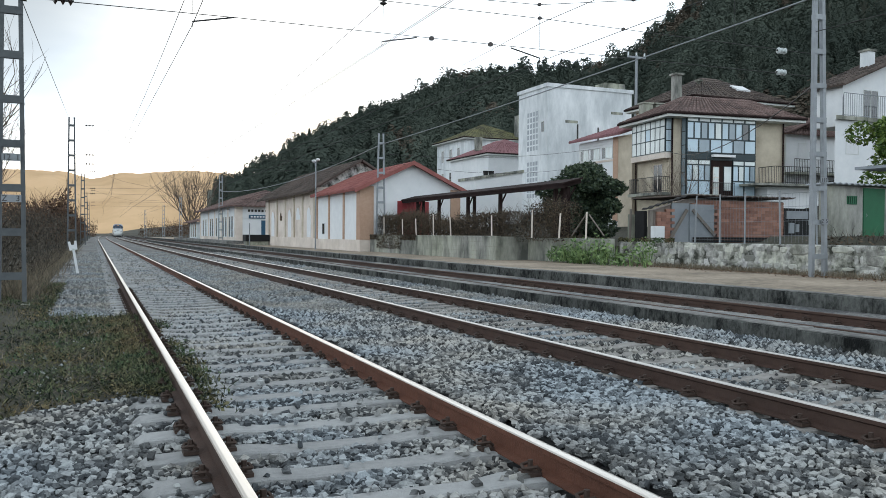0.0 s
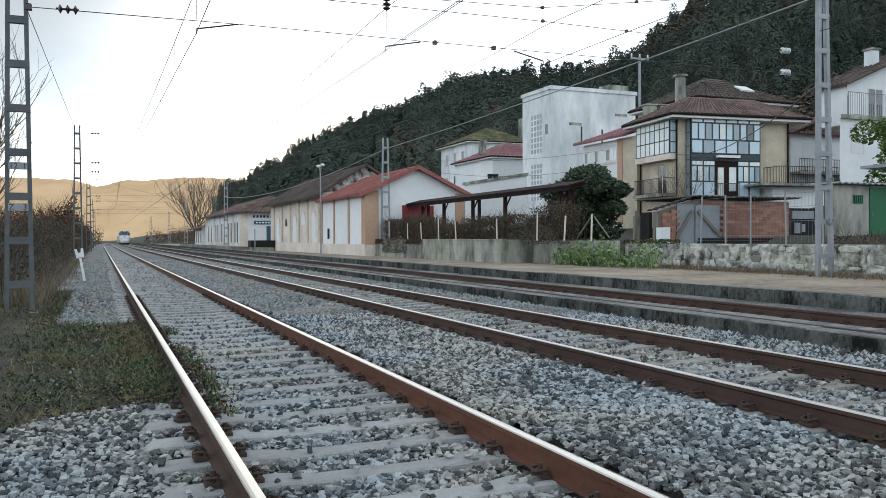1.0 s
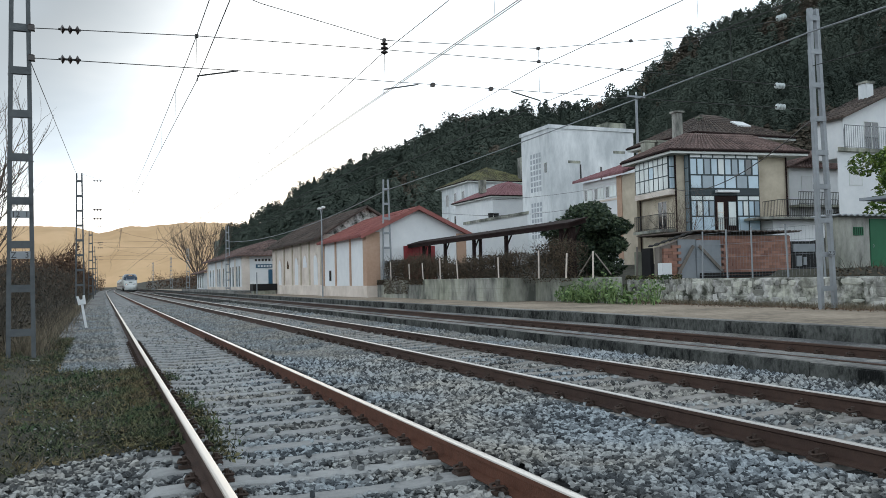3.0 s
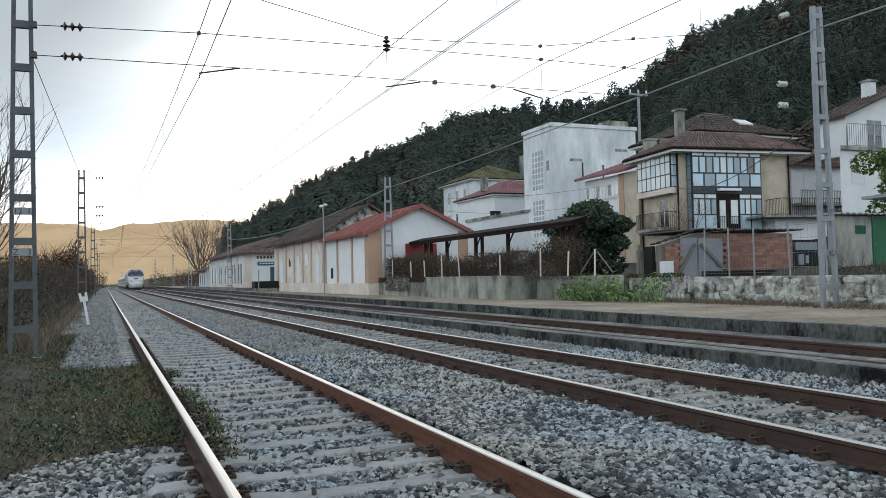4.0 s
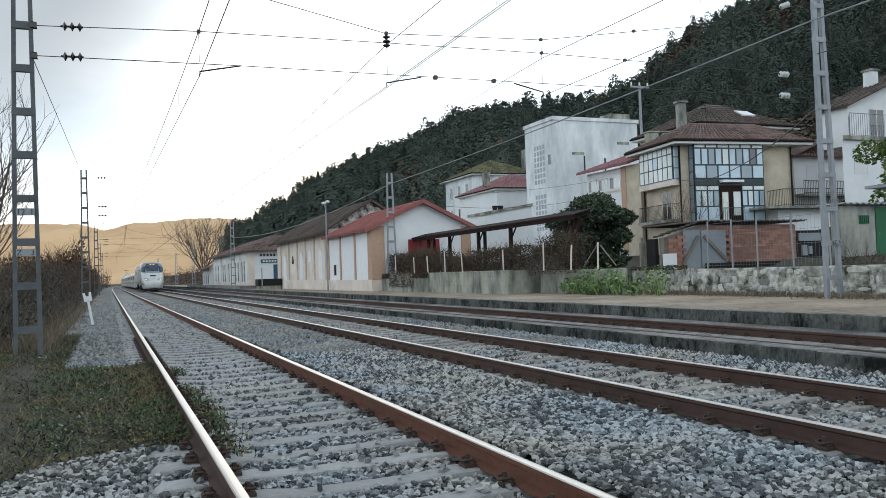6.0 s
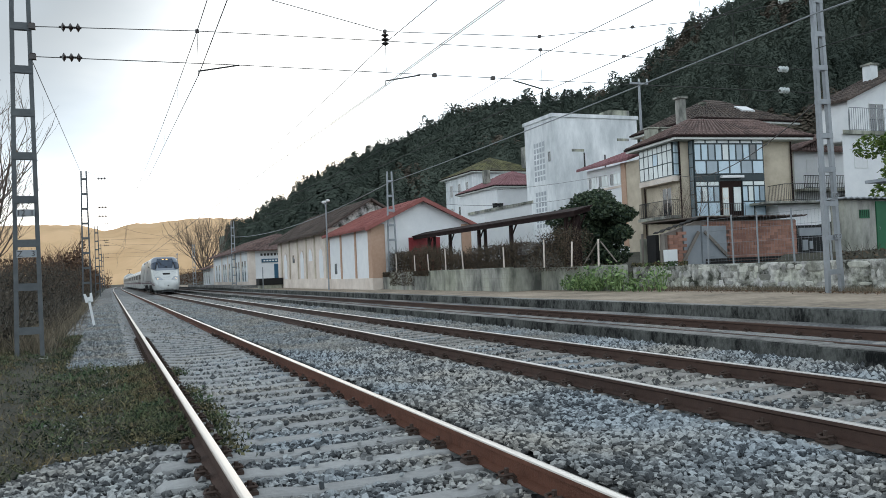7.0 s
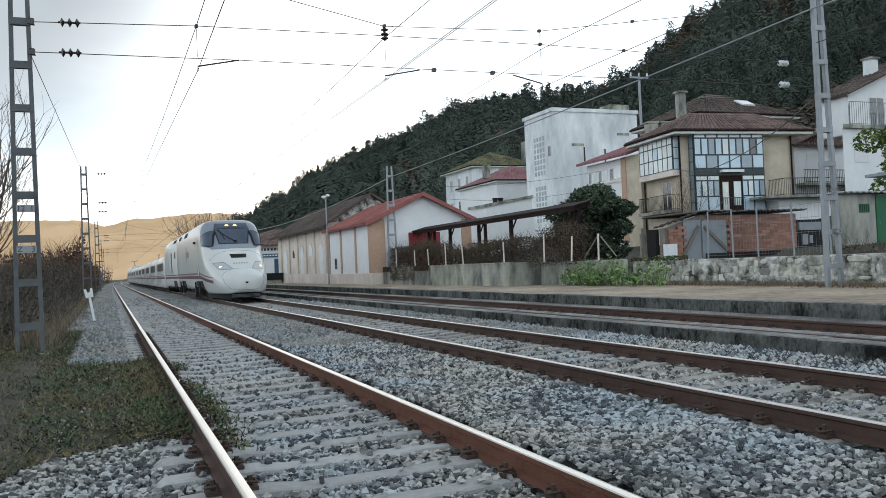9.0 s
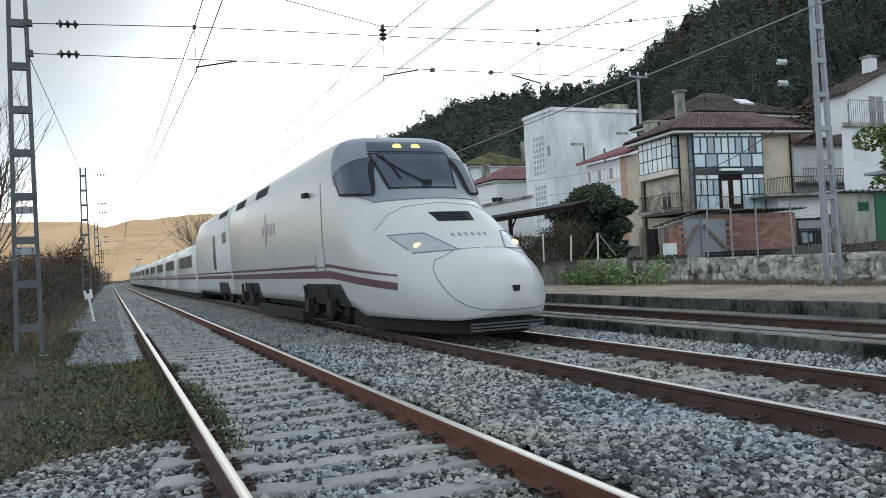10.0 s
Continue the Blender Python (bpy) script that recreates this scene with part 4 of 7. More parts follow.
def tower():
    h = block_house("mill_tower", "tall stained white industrial block with flat roof and lattice windows", 45.5, 56.6, 77.7, 84.2, 0.6, 17.7, M["plaster_old"])
    part("parapet", Shape().box(45.35, 77.55, 17.7, 56.75, 84.35, 18.1), M["plaster_old"], h)
    for z0, z1 in ((10.9, 15.4), (5.6, 9.8), (1.5, 4.6)):
        opening(h, "x", 79.6, 82.2, z0, z1, 45.5, 4, 7, M["plaster_old"], M["lattice"], bar=0.16, name="lattice_window")
    opening(h, "x", 78.4, 78.9, 12.9, 14.0, 45.5, 1, 1, M["concrete"], M["pane_dark"])
    part("roof_box", Shape().box(53.5, 78.5, 18.1, 56.2, 80.5, 18.9), M["concrete"], h)
    part("stub_wall", Shape().box(56.6, 77.7, 0.6, 58.6, 82, 14.5), M["plaster_old"], h)
    for x, z in ((49.3, 13.8), (52.0, 13.6)):
        part("bracket", Shape().box(x, 77.6, z - 1.6, x + 0.14, 77.72, z), M["iron"], h)
    for x, z in ((47.8, 13.9), (53.8, 15.2)):
        part("patch", Shape().box(x, 77.68, z, x + 1.6, 77.70, z + 0.3), M["concrete"], h, "stained repair patch")
    w = thing("white_annex", "low whitewashed annex wall with sloping concrete coping", "house", "houses above the line")
    part("wall", Shape().prism([(34.3, 0.5), (39.5, 0.5), (39.5, 7.7), (34.3, 6.85)], "y", 72.2, 76), M["plaster_white"], w)
    part("coping", Shape().prism([(34.15, 6.84), (39.6, 7.72), (39.6, 8.0), (34.15, 7.12)], "y", 72.05, 76.1), M["concrete"], w)
    for x in (35.5, 36.1):
        part("pot", Shape().tube([(x, 72.4, 7.2), (x, 72.4, 7.75)], 0.22, 8, 0.3), M["t_black"], w)


tower()


def far_houses():
    h = block_house("green_roof_house", "old white house with mossy green tile roof", 54.4, 66, 118.1, 130, 0.6, 16.9, M["plaster_old"])
    hip_roof(h, 54.4, 66, 118.1, 130, 17.0, 3.0, 0.8, M["roof_moss"], pitch=0.8)
    for y in (120.5, 123.7, 127):
        for z in (9.8, 13.6):
            opening(h, "x", y, y + 1.0, z, z + 2.0, 54.4, 1, 1, M["frame_white"], M["pane_dark"])
    part("chimney", Shape().box(63.5, 117.6, 17.5, 64.9, 119, 21.0), M["concrete"], h)
    r = block_house("red_roof_house", "cream house with red tile roof and wide windows", 46.5, 56, 94.1, 106, 0.6, 12.0, M["plaster_white"])
    hip_roof(r, 46.5, 56, 94.1, 106, 12.0, 2.4, 0.5, M["roof_rose"], pitch=0.7)
    opening(r, "y", 47.6, 52.4, 7.4, 9.2, 94.1, 4, 1, M["frame_white"], M["pane_white"])
    part("chimney", Shape().box(47.2, 99, 12.8, 48.0, 99.8, 14.6), M["concrete"], r)
    w = thing("white_house", "white house with railed roof terrace and shuttered window", "house", "houses above the line")
    part("wall", Shape().prism([(45.1, 39.6), (60, 39.6), (60, 43.6), (50.0, 43.6)], "z", 0.8, 9.25), M["plaster_white"], w)
    part("upper_wall", Shape().box(47.6, 41.2, 9.2, 60, 43.8, 12.0), M["plaster_white"], w)
    roof_slope(w, (47.1, 40.6, 11.95), (47.1, 44.4, 11.95), (55, 44.4, 15.2), (55, 40.6, 15.2), M["roof_old"])
    roof_slope(w, (62, 40.6, 12.3), (62, 44.4, 12.3), (55, 44.4, 15.2), (55, 40.6, 15.2), M["roof_old"])
    part("gable", Shape().prism([(47.6, 11.9), (60, 11.9), (55, 14.9)], "y", 41.25, 43.7), M["plaster_white"], w)
    part("terrace_edge", Shape().prism([(44.9, 39.35), (60, 39.35), (60, 41.2), (47.4, 41.2)], "z", 9.25, 9.5), M["concrete"], w)
    railing(w, [(47.5, 41.1), (45.75, 39.5), (60, 39.5)], 9.5, 1.55, 0.2, 0.014, M["mast"])
    opening(w, "y", 46.1, 47.3, 7.0, 8.6, 39.6, 1, 1, M["frame_white"], M["shutter"])
    opening(w, "y", 49.6, 51.0, 9.6, 11.8, 41.2, 2, 1, M["frame_white"], M["pane_dark"])
    c = part("chimney", Shape().box(51.7, 42.6, 12.5, 52.4, 43.3, 15.0), M["plaster_old"], w)
    part("chimney_cap", Shape().box(51.6, 42.5, 15.0, 52.5, 43.4, 15.15), M["concrete"], c)
    b = block_house("small_house", "small pale house with tiled roof and iron balcony", 54.6, 62, 53, 60, 0.8, 10.3, M["plaster_white"])
    roof_slope(b, (54.0, 52.4, 10.3), (54.0, 60.6, 10.3), (58.3, 60.6, 12), (58.3, 52.4, 12), M["roof_brown"])
    roof_slope(b, (54.0, 52.4, 10.3), (62.6, 52.4, 10.3), (58.3, 54.5, 12), (58.3, 54.5, 12), M["roof_brown"])
    opening(b, "y", 56.0, 57.2, 8.0, 9.6, 53, 1, 1, M["frame_white"], M["shutter"])
    railing(b, [(54.6, 52.0), (61, 52.0)], 7.0, 1.1, 0.18, 0.016)
    part("balcony_slab", Shape().box(54.5, 51.9, 6.8, 61.2, 53, 7.0), M["concrete"], b)


far_houses()


# ---- the train ----
NOSE_TOP = [(0, 1.02), (0.05, 1.16), (0.2, 1.32), (0.5, 1.44), (1.2, 1.66), (1.8, 1.97), (2.5, 2.34), (3.2, 2.68), (3.8, 2.98), (4.25, 3.48), (4.7, 3.88), (5.0, 4.04), (5.3, 4.11), (5.8, 4.15), (7, 4.18)]
NOSE_BOT = [(0, 0.80), (0.06, 0.64), (0.2, 0.55), (0.6, 0.50), (3.6, 0.50), (4.3, 0.64), (30, 0.64)]


def nose_top(s):
    a = sum(lerp_table(NOSE_TOP, max(0, s + d)) for d in (-0.12, 0, 0.12)) / 3 if s > 0.25 else lerp_table(NOSE_TOP, s)
    return a - RAIL


def nose_bot(s):
    return lerp_table(NOSE_BOT, s) - RAIL


def nose_half(s):
    u = max(0.0, 1 - s / 5.8)
    return 0.10 + 1.38 * (1 - u ** 2.7) ** 0.47 if s > 0 else 0.10


def half_at(s, z):
    """Half width of the cab at s metres behind the tip and height z over the rail."""
    zt, zb, w = nose_top(s), nose_bot(s), nose_half(s)
    n = 2.5 + 2.5 * min(1, max(0, (s - 3.8) / 1.8))
    zm = zb + (zt - zb) * (0.30 + 0.18 * min(1, s / 5.0))
    if z >= zm:
        t = min(1, (z - zm) / (zt - zm))
        return w * (1 - t ** n) ** (1 / n)
    t = min(1, (zm - z) / (zm - zb))
    return w * (1 - 0.10 * t ** 2)


def s_at(x, z, lo=0.0, hi=8.0):
    """How far back the skin lies behind the tip at the width x and the height z."""
    for _ in range(34):
        m = (lo + hi) / 2
        ok = nose_bot(m) <= z <= nose_top(m) and half_at(m, z) >= abs(x)
        lo, hi = (lo, m) if ok else (m, hi)
    return hi


def skin_ring(s, n=40):
    zt, zb = nose_top(s), nose_bot(s)
    pts = []
    for i in range(n + 1):
        a = i / n
        z = zb + (zt - zb) * (1 - (1 - a) ** 2.2)
        pts.append((half_at(s, z) if i < n else 0.0, z))
    ring = [(x, s, z) for x, z in pts]
    return ring + [(-x, s, z) for x, z in reversed(pts[:-1])]


def front_patch(poly, lift=0.012, n=14):
    """A patch that follows the cab's skin, its outline given across (x) and up (z); four corners, row by row."""
    s = Shape()
    a, b, c, d = poly
    rows = []
    for j in range(n + 1):
        v = j / n
        row = []
        for i in range(n + 1):
            u = i / n
            x = (a[0] * (1 - u) + b[0] * u) * (1 - v) + (d[0] * (1 - u) + c[0] * u) * v
            z = (a[1] * (1 - u) + b[1] * u) * (1 - v) + (d[1] * (1 - u) + c[1] * u) * v - RAIL
            row.append((x, s_at(x, z) - lift, z))
        rows.append(row)
    s.loft(rows, closed=False)
    return s


def skin_line(pts, r=0.012, lift=0.004):
    """A seam on the cab through points given across and up."""
    out = []
    for (xa, za), (xb, zb) in zip(pts, pts[1:]):
        for k in range(6):
            u = k / 6
            x, z = xa + (xb - xa) * u, za + (zb - za) * u - RAIL
            out.append((x, s_at(x, z) - lift, z))
    return Shape().tube(out, r, 5)


def side_patch(poly, side=-1, lift=0.012, nu=18, nv=4, ahead=0.0):
    """A patch on the flank, its outline given along (s) and up (z)."""
    s = Shape()
    a, b, c, d = poly
    rows = []
    for j in range(nv + 1):
        v = j / nv
        row = []
        for i in range(nu + 1):
            u = i / nu
            q = (a[0] * (1 - u) + b[0] * u) * (1 - v) + (d[0] * (1 - u) + c[0] * u) * v
            z = (a[1] * (1 - u) + b[1] * u) * (1 - v) + (d[1] * (1 - u) + c[1] * u) * v - RAIL
            row.append((side * (half_at(min(q, 7), z) + lift), q - ahead, z + ahead * 0.4))
        rows.append(row)
    s.loft(rows, closed=False)
    return s


def car_ring(y, w, zb, zm, zt, n, count=12):
    pts = [(w * 0.97, zb), (w, zb + 0.25)]
    for i in range(count + 1):
        a = i / count
        z = zm + (zt - zm) * math.sin(a * math.pi / 2)
        t = (z - zm) / (zt - zm)
        pts.append((w * max(0, 1 - t ** n) ** (1 / n), z))
    r = [(x, y, z) for x, z in pts]
    return r + [(-x, y, z) for x, z in reversed(pts[:-1])]


def bogie(parent, y):
    s = Shape()
    for e in (-1, 1):
        s.box(e * 1.02 - 0.09, y - 1.7, 0.42, e * 1.02 + 0.09, y + 1.7, 0.68)
        for d in (-1.25, 1.25):
            s.box(e * 1.12 - 0.12, y + d - 0.2, 0.25, e * 1.12 + 0.12, y + d + 0.2, 0.62)
        s.tube([(e * 1.05, y - 0.3, 0.35), (e * 1.05, y - 0.3, 0.95)], 0.12, 8)
        s.tube([(e * 1.05, y + 0.3, 0.35), (e * 1.05, y + 0.3, 0.95)], 0.12, 8)
        s.bar((e * 1.2, y - 0.9, 0.3), (e * 1.2, y + 0.9, 0.75), 0.05, 0.06)
    s.box(-1.10, y - 0.28, 0.44, 1.10, y + 0.28, 0.64)
    b = part("bogie", s, M["t_under"], parent)
    for d in (-1.25, 1.25):
        for e in (-1, 1):
            w = Shape()
            ring = [[(e * 0.87 + q, y + d + rr * math.cos(a), 0.46 + rr * math.sin(a)) for a in [2 * math.pi * k / 20 for k in range(20)]] for q, rr in ((-0.065, 0.40), (-0.065, 0.46), (0.065, 0.44), (0.065, 0.36), (0.03, 0.12))]
            w.loft(ring)
            part("wheel", w, M["t_under"], b)
    return b


def make_train():
    tr = thing("train", "white high-speed train with purple stripes and lit headlamps on the track", "train")
    # leading power car: long sloping nose
    s = Shape()
    ss = [0.0, 0.015, 0.04, 0.08, 0.14, 0.22, 0.32, 0.45, 0.6, 0.8, 1.0, 1.2, 1.4, 1.6, 1.85, 2.1, 2.35, 2.6, 2.85, 3.1, 3.35, 3.6, 3.8, 4.0, 4.2, 4.4, 4.6, 4.8, 5.0, 5.2, 5.5, 5.8, 6.4, 7.0]
    rings = [skin_ring(q) for q in ss]
    full = skin_ring(7.0)
    for y in (10, 13, 16, 20.05):
        rings.append([(x, y, z) for x, _, z in full])
    s.loft(rings)
    cab = part("power_car", s, M["t_white"], tr, "white power car with grey windscreen mask", smooth=True)
    # grey mask wraps from flank to flank
    mask = Shape()
    rows = []
    for j in range(15):
        v = j / 14
        row = []
        for i in range(41):
            u = i / 40 * 2 - 1
            w = abs(u)
            q_s = (3.08 + 0.55 * w ** 2) * (1 - v) + (5.42 - 0.46 * w ** 2) * v
            zt = nose_top(q_s)
            low = min(zt, 2.44 + 0.36 * (q_s - 3.2) - RAIL)
            z = zt - (zt - low) * w ** 1.6
            x = half_at(q_s, z) * (1 if u >= 0 else -1)
            row.append((x * 1.008, q_s - 0.010, z + 0.010))
        rows.append(row)
    mask.loft(rows, closed=False)
    part("windscreen_mask", mask, M["t_grey"], cab, "slate grey mask round the windows", smooth=True)
    part("windscreen_rim", front_patch([(-0.71, 2.86), (0.71, 2.86), (0.86, 3.67), (-0.86, 3.67)], 0.045), M["t_black"], cab, smooth=True)
    part("windscreen", front_patch([(-0.66, 2.90), (0.66, 2.90), (0.82, 3.64), (-0.82, 3.64)], 0.055), M["t_glass"], cab, "dark tinted windscreen", smooth=True)
    part("lamp_band", front_patch([(-0.84, 3.70), (0.84, 3.70), (0.78, 3.93), (-0.78, 3.93)], 0.055), M["t_glass"], cab, "dark glass band over the windscreen", smooth=True)
    for x in (-0.20, 0.20):
        o = Vector((x, s_at(x, 3.80 - RAIL) - 0.06, 3.80 - RAIL))
        b = Shape()
        b.loft([[(o.x + rr * math.cos(a), o.y - d, o.z + rr * 0.75 * math.sin(a)) for a in [2 * math.pi * k / 14 for k in range(14)]] for rr, d in ((0.10, -0.06), (0.095, 0.0), (0.06, 0.012))])
        part("marker_lamp", b, M["t_amber"], cab, "lit amber upper headlamp")
    for e in (-1, 1):
        rim = part("side_window_rim", side_patch([(3.76, 2.74), (4.52, 2.79), (4.95, 3.24), (4.38, 3.58)], e, 0.03, 14, 12, 0.035), M["t_black"], cab, smooth=True)
        part("side_window", side_patch([(3.82, 2.77), (4.49, 2.83), (4.89, 3.24), (4.39, 3.54)], e, 0.038, 14, 12, 0.045), M["t_glass"], rim, "dark blue curved side window", smooth=True)
        hl = part("headlight", front_patch([(e * 1.02, 1.60), (e * 0.42, 1.62), (e * 0.72, 1.92), (e * 1.16, 1.92)], 0.012, 8), M["t_lens"], cab, "clear almond-shaped headlight", smooth=True)
        o = Vector((e * 0.90, s_at(e * 0.90, 1.71 - RAIL) + 0.0, 1.71 - RAIL))
        b = Shape()
        b.loft([[(o.x + rr * math.cos(a), o.y - d, o.z + rr * 0.7 * math.sin(a)) for a in [2 * math.pi * k / 12 for k in range(12)]] for rr, d in ((0.08, -0.05), (0.07, 0.002), (0.04, 0.008))])
        part("bulb", b, M["t_lamp"], hl, "glowing bulb")
        part("headlight_rim", skin_line([(e * 1.02, 1.59), (e * 0.42, 1.61), (e * 0.72, 1.93), (e * 1.17, 1.93), (e * 1.02, 1.59)], 0.016), M["t_grey"], hl)
    gr = part("grille", front_patch([(-0.34, 2.14), (0.34, 2.14), (0.40, 2.33), (-0.40, 2.33)], 0.01, 6), M["t_black"], cab, "black slatted intake grille")
    for i in range(6):
        z = 2.155 + i * 0.032
        part("slat", skin_line([(-0.36, z), (0.36, z)], 0.007, 0.016), M["t_under"], gr)
    # coupler hatch seam and hook
    half = [(0.0, 1.63), (0.46, 1.62), (0.84, 1.45), (0.91, 1.32), (0.92, 1.15), (0.87, 0.98), (0.79, 0.84), (0.67, 0.73), (0.50, 0.67), (0.0, 0.65)]
    lid = half + [(-x, z) for x, z in reversed(half[:-1])]
    part("hatch_seam", skin_line(lid, 0.009), M["t_grey"], cab)
    part("bonnet_seam", skin_line([(-1.25, 2.05), (-1.0, 2.32), (-0.7, 2.46), (0, 2.53), (0.7, 2.46), (1.0, 2.32), (1.25, 2.05)], 0.007), M["t_grey"], cab)
    part("hook_port", front_patch([(-0.05, 0.93), (0.05, 0.93), (0.07, 1.02), (-0.07, 1.02)], 0.01, 3), M["t_black"], cab)
    for i in range(6):
        part("letter_bar", front_patch([(-0.34 + i * 0.12, 1.85), (-0.28 + i * 0.12, 1.85), (-0.275 + i * 0.12, 1.91), (-0.335 + i * 0.12, 1.91)], 0.006, 2), M["t_grey"], cab)
    # wiper
    w = Shape()
    pts = [(0.05, 3.02), (-0.25, 3.2), (-0.55, 3.45), (-0.62, 3.6)]
    w.tube([(x, s_at(x, z - RAIL) - 0.085, z - RAIL) for x, z in pts], 0.016, 5)
    w.tube([(x, s_at(x, z - RAIL) - 0.08, z - RAIL) for x, z in [(-0.7, 3.62), (-0.52, 3.4), (-0.4, 3.1)]], 0.018, 5)
    o = Vector((0.08, s_at(0.08, 2.98 - RAIL) - 0.05, 2.98 - RAIL))
    w.box(o.x - 0.08, o.y - 0.06, o.z - 0.06, o.x + 0.08, o.y + 0.06, o.z + 0.06)
    part("wiper", w, M["t_black"], cab)
    # apron and underframe
    a = Shape()
    rings = []
    for q in (0.10, 0.2, 0.4, 0.8, 1.3, 2.0, 3.0, 4.4):
        hw = nose_half(q) * 0.84
        rings.append([(hw, q + 0.22, 0.40), (hw * 0.97, q + 0.34, 0.10), (-hw * 0.97, q + 0.34, 0.10), (-hw, q + 0.22, 0.40)])
    a.loft(rings)
    part("apron", a, M["t_black"], cab, "black track-clearing apron")
    for z in (0.16, 0.21, 0.26):
        part("apron_slat", Shape().box(-0.62, 0.30, z, 0.62, 0.36, z + 0.025), M["mast_dark"], cab)
    u = Shape().box(-1.1, 4.4, 0.32, 1.1, 33.0, 0.9)
    part("underframe", u, M["t_under"], tr, "black dusty underframe")
    for e in (-1, 1):
        # stripes, dropping towards the nose
        for z0, z1 in ((1.43, 1.50), (1.20, 1.36)):
            part("stripe", side_patch([(5.6, z0), (20, z0), (20, z1), (5.6, z1)], e, 0.006, 10, 1), M["t_purple"], cab, "purple lining")
            part("stripe", side_patch([(1.9, z0 - 0.22), (5.6, z0), (5.6, z1), (1.9, z1 - 0.25)], e, 0.006, 14, 1), M["t_purple"], cab)
        # cab door
        part("cab_door", Shape().add(*(lambda q: (q.v, q.f))(side_patch([(5.95, 1.45), (6.65, 1.45), (6.65, 3.25), (5.95, 3.25)], e, 0.012, 4, 8))), M["t_white"], cab, "flush cab door")
        for q in (5.92, 6.68):
            hr = [(e * (half_at(7, 1.0) + 0.05), q, z - RAIL) for z in (1.35, 1.9, 2.5, 3.05)]
            part("handrail", Shape().tube(hr, 0.018, 5), M["mast"], cab)
        part("mirror", Shape().box(e * 1.56 - 0.05, 6.9, 2.85, e * 1.56 + 0.05, 7.25, 2.95), M["t_black"], cab)
        # black patches painted on the flank as the bogie openings' shade, and the skirt between
        part("bogie_opening", side_patch([(4.4, 0.645), (8.1, 0.645), (8.0, 1.08), (4.9, 1.08)], e, 0.008, 10, 3), M["t_black"], cab)
        part("bogie_opening", side_patch([(14.4, 0.645), (17.6, 0.645), (17.4, 1.08), (14.6, 1.08)], e, 0.008, 4, 3), M["t_black"], cab)
        for q in (5.3, 7.3, 15.0, 16.9):
            part("axle_box", Shape().box(e * 1.40, q, 0.28, e * 1.52, q + 0.42, 0.62, 0.03), M["t_under"], cab)
            part("damper", Shape().tube([(e * 1.48, q + 0.2, 0.35), (e * 1.48, q + 0.5, 0.86)], 0.045, 7), M["t_under"], cab)
        part("step", Shape().box(e * 1.30, 6.05, 0.12, e * 1.50, 6.55, 0.16), M["t_under"], cab)
        part("lower_box", Shape().box(e * 1.30, 8.3, 0.05, e * 1.44, 14.4, 0.3), M["t_under"], cab)
        for q in (12.4, 16.6):
            part("roof_grille", side_patch([(q, 3.62), (q + 2.0, 3.62), (q + 2.0, 3.88), (q, 3.88)], e, 0.012, 4, 4), M["t_under"], cab, "dark roof vent")
        # plain bars in place of the lettering on the flank
        for i in range(5):
            hh = 0.42 if i != 3 else 0.75
            part("letter_bar", side_patch([(11.2 + i * 0.42, 2.42 - (0.25 if i == 3 else 0)), (11.48 + i * 0.42, 2.42 - (0.25 if i == 3 else 0)), (11.48 + i * 0.42, 2.42 + hh - 0.1), (11.2 + i * 0.42, 2.42 + hh - 0.1)], e, 0.006, 2, 3), M["t_grey"], cab)
    bogie(tr, 6.4)
    bogie(tr, 16.1)
    # generator car, as tall as the power car
    s = Shape()
    g = [(x, 0, z) for x, _, z in full]
    rings = [[(x * k, y, z if z < 2.9 else 2.9 + (z - 2.9) * h) for x, _, z in g] for y, k, h in ((20.30, 0.97, 1), (20.36, 1, 1), (31.8, 1, 1), (33.1, 0.99, 0.45))]
    s.loft(rings)
    gen = part("generator_car", s, M["t_white"], tr, "white generator car with sloping roof end", smooth=True)
    part("gangway", Shape().box(-1.3, 20.0, 0.5, 1.3, 20.4, 3.6), M["t_black"], tr)
    for e in (-1, 1):
        part("door", side_patch([(24.6, 1.62), (25.5, 1.62), (25.5, 3.05), (24.6, 3.05)], e, 0.01, 3, 8), M["t_window"], gen, "dark tall window")
        part("window", side_patch([(21.2, 2.62), (22.4, 2.62), (22.4, 3.05), (21.2, 3.05)], e, 0.01, 3, 5), M["t_window"], gen)
        for z0, z1 in ((1.44, 1.50), (1.22, 1.36)):
            part("stripe", side_patch([(20.4, z0), (33, z0), (33, z1), (20.4, z1)], e, 0.006, 2, 1), M["t_purple"], gen)
        part("bogie_opening", side_patch([(21.4, 0.645), (24.6, 0.645), (24.4, 1.08), (21.6, 1.08)], e, 0.008, 4, 3), M["t_black"], gen)
        part("roof_grille", side_patch([(21, 3.66), (23.6, 3.66), (23.6, 3.88), (21, 3.88)], e, 0.012, 4, 4), M["t_under"], gen)
    bogie(tr, 23.0)
    # passenger cars
    def coach(y0, y1, tall):
        zt = 3.88 if tall else 3.22
        s = Shape()
        s.loft([car_ring(y, 1.47 * k, 0.32, 2.2, zt - (0.05 if k < 1 else 0), 2.6) for y, k in ((y0 + 0.12, 0.96), (y0 + 0.2, 1), (y1 - 0.2, 1), (y1 - 0.12, 0.96))])
        c = part("coach", s, M["t_white"], tr, "white passenger coach with dark window band", smooth=True)
        part("gangway", Shape().box(-1.25, y1 - 0.2, 0.4, 1.25, y1 + 0.2, 2.85), M["t_black"], tr)
        part("underframe", Shape().box(-1.2, y0, 0.1, 1.2, y1, 0.5), M["t_under"], tr)
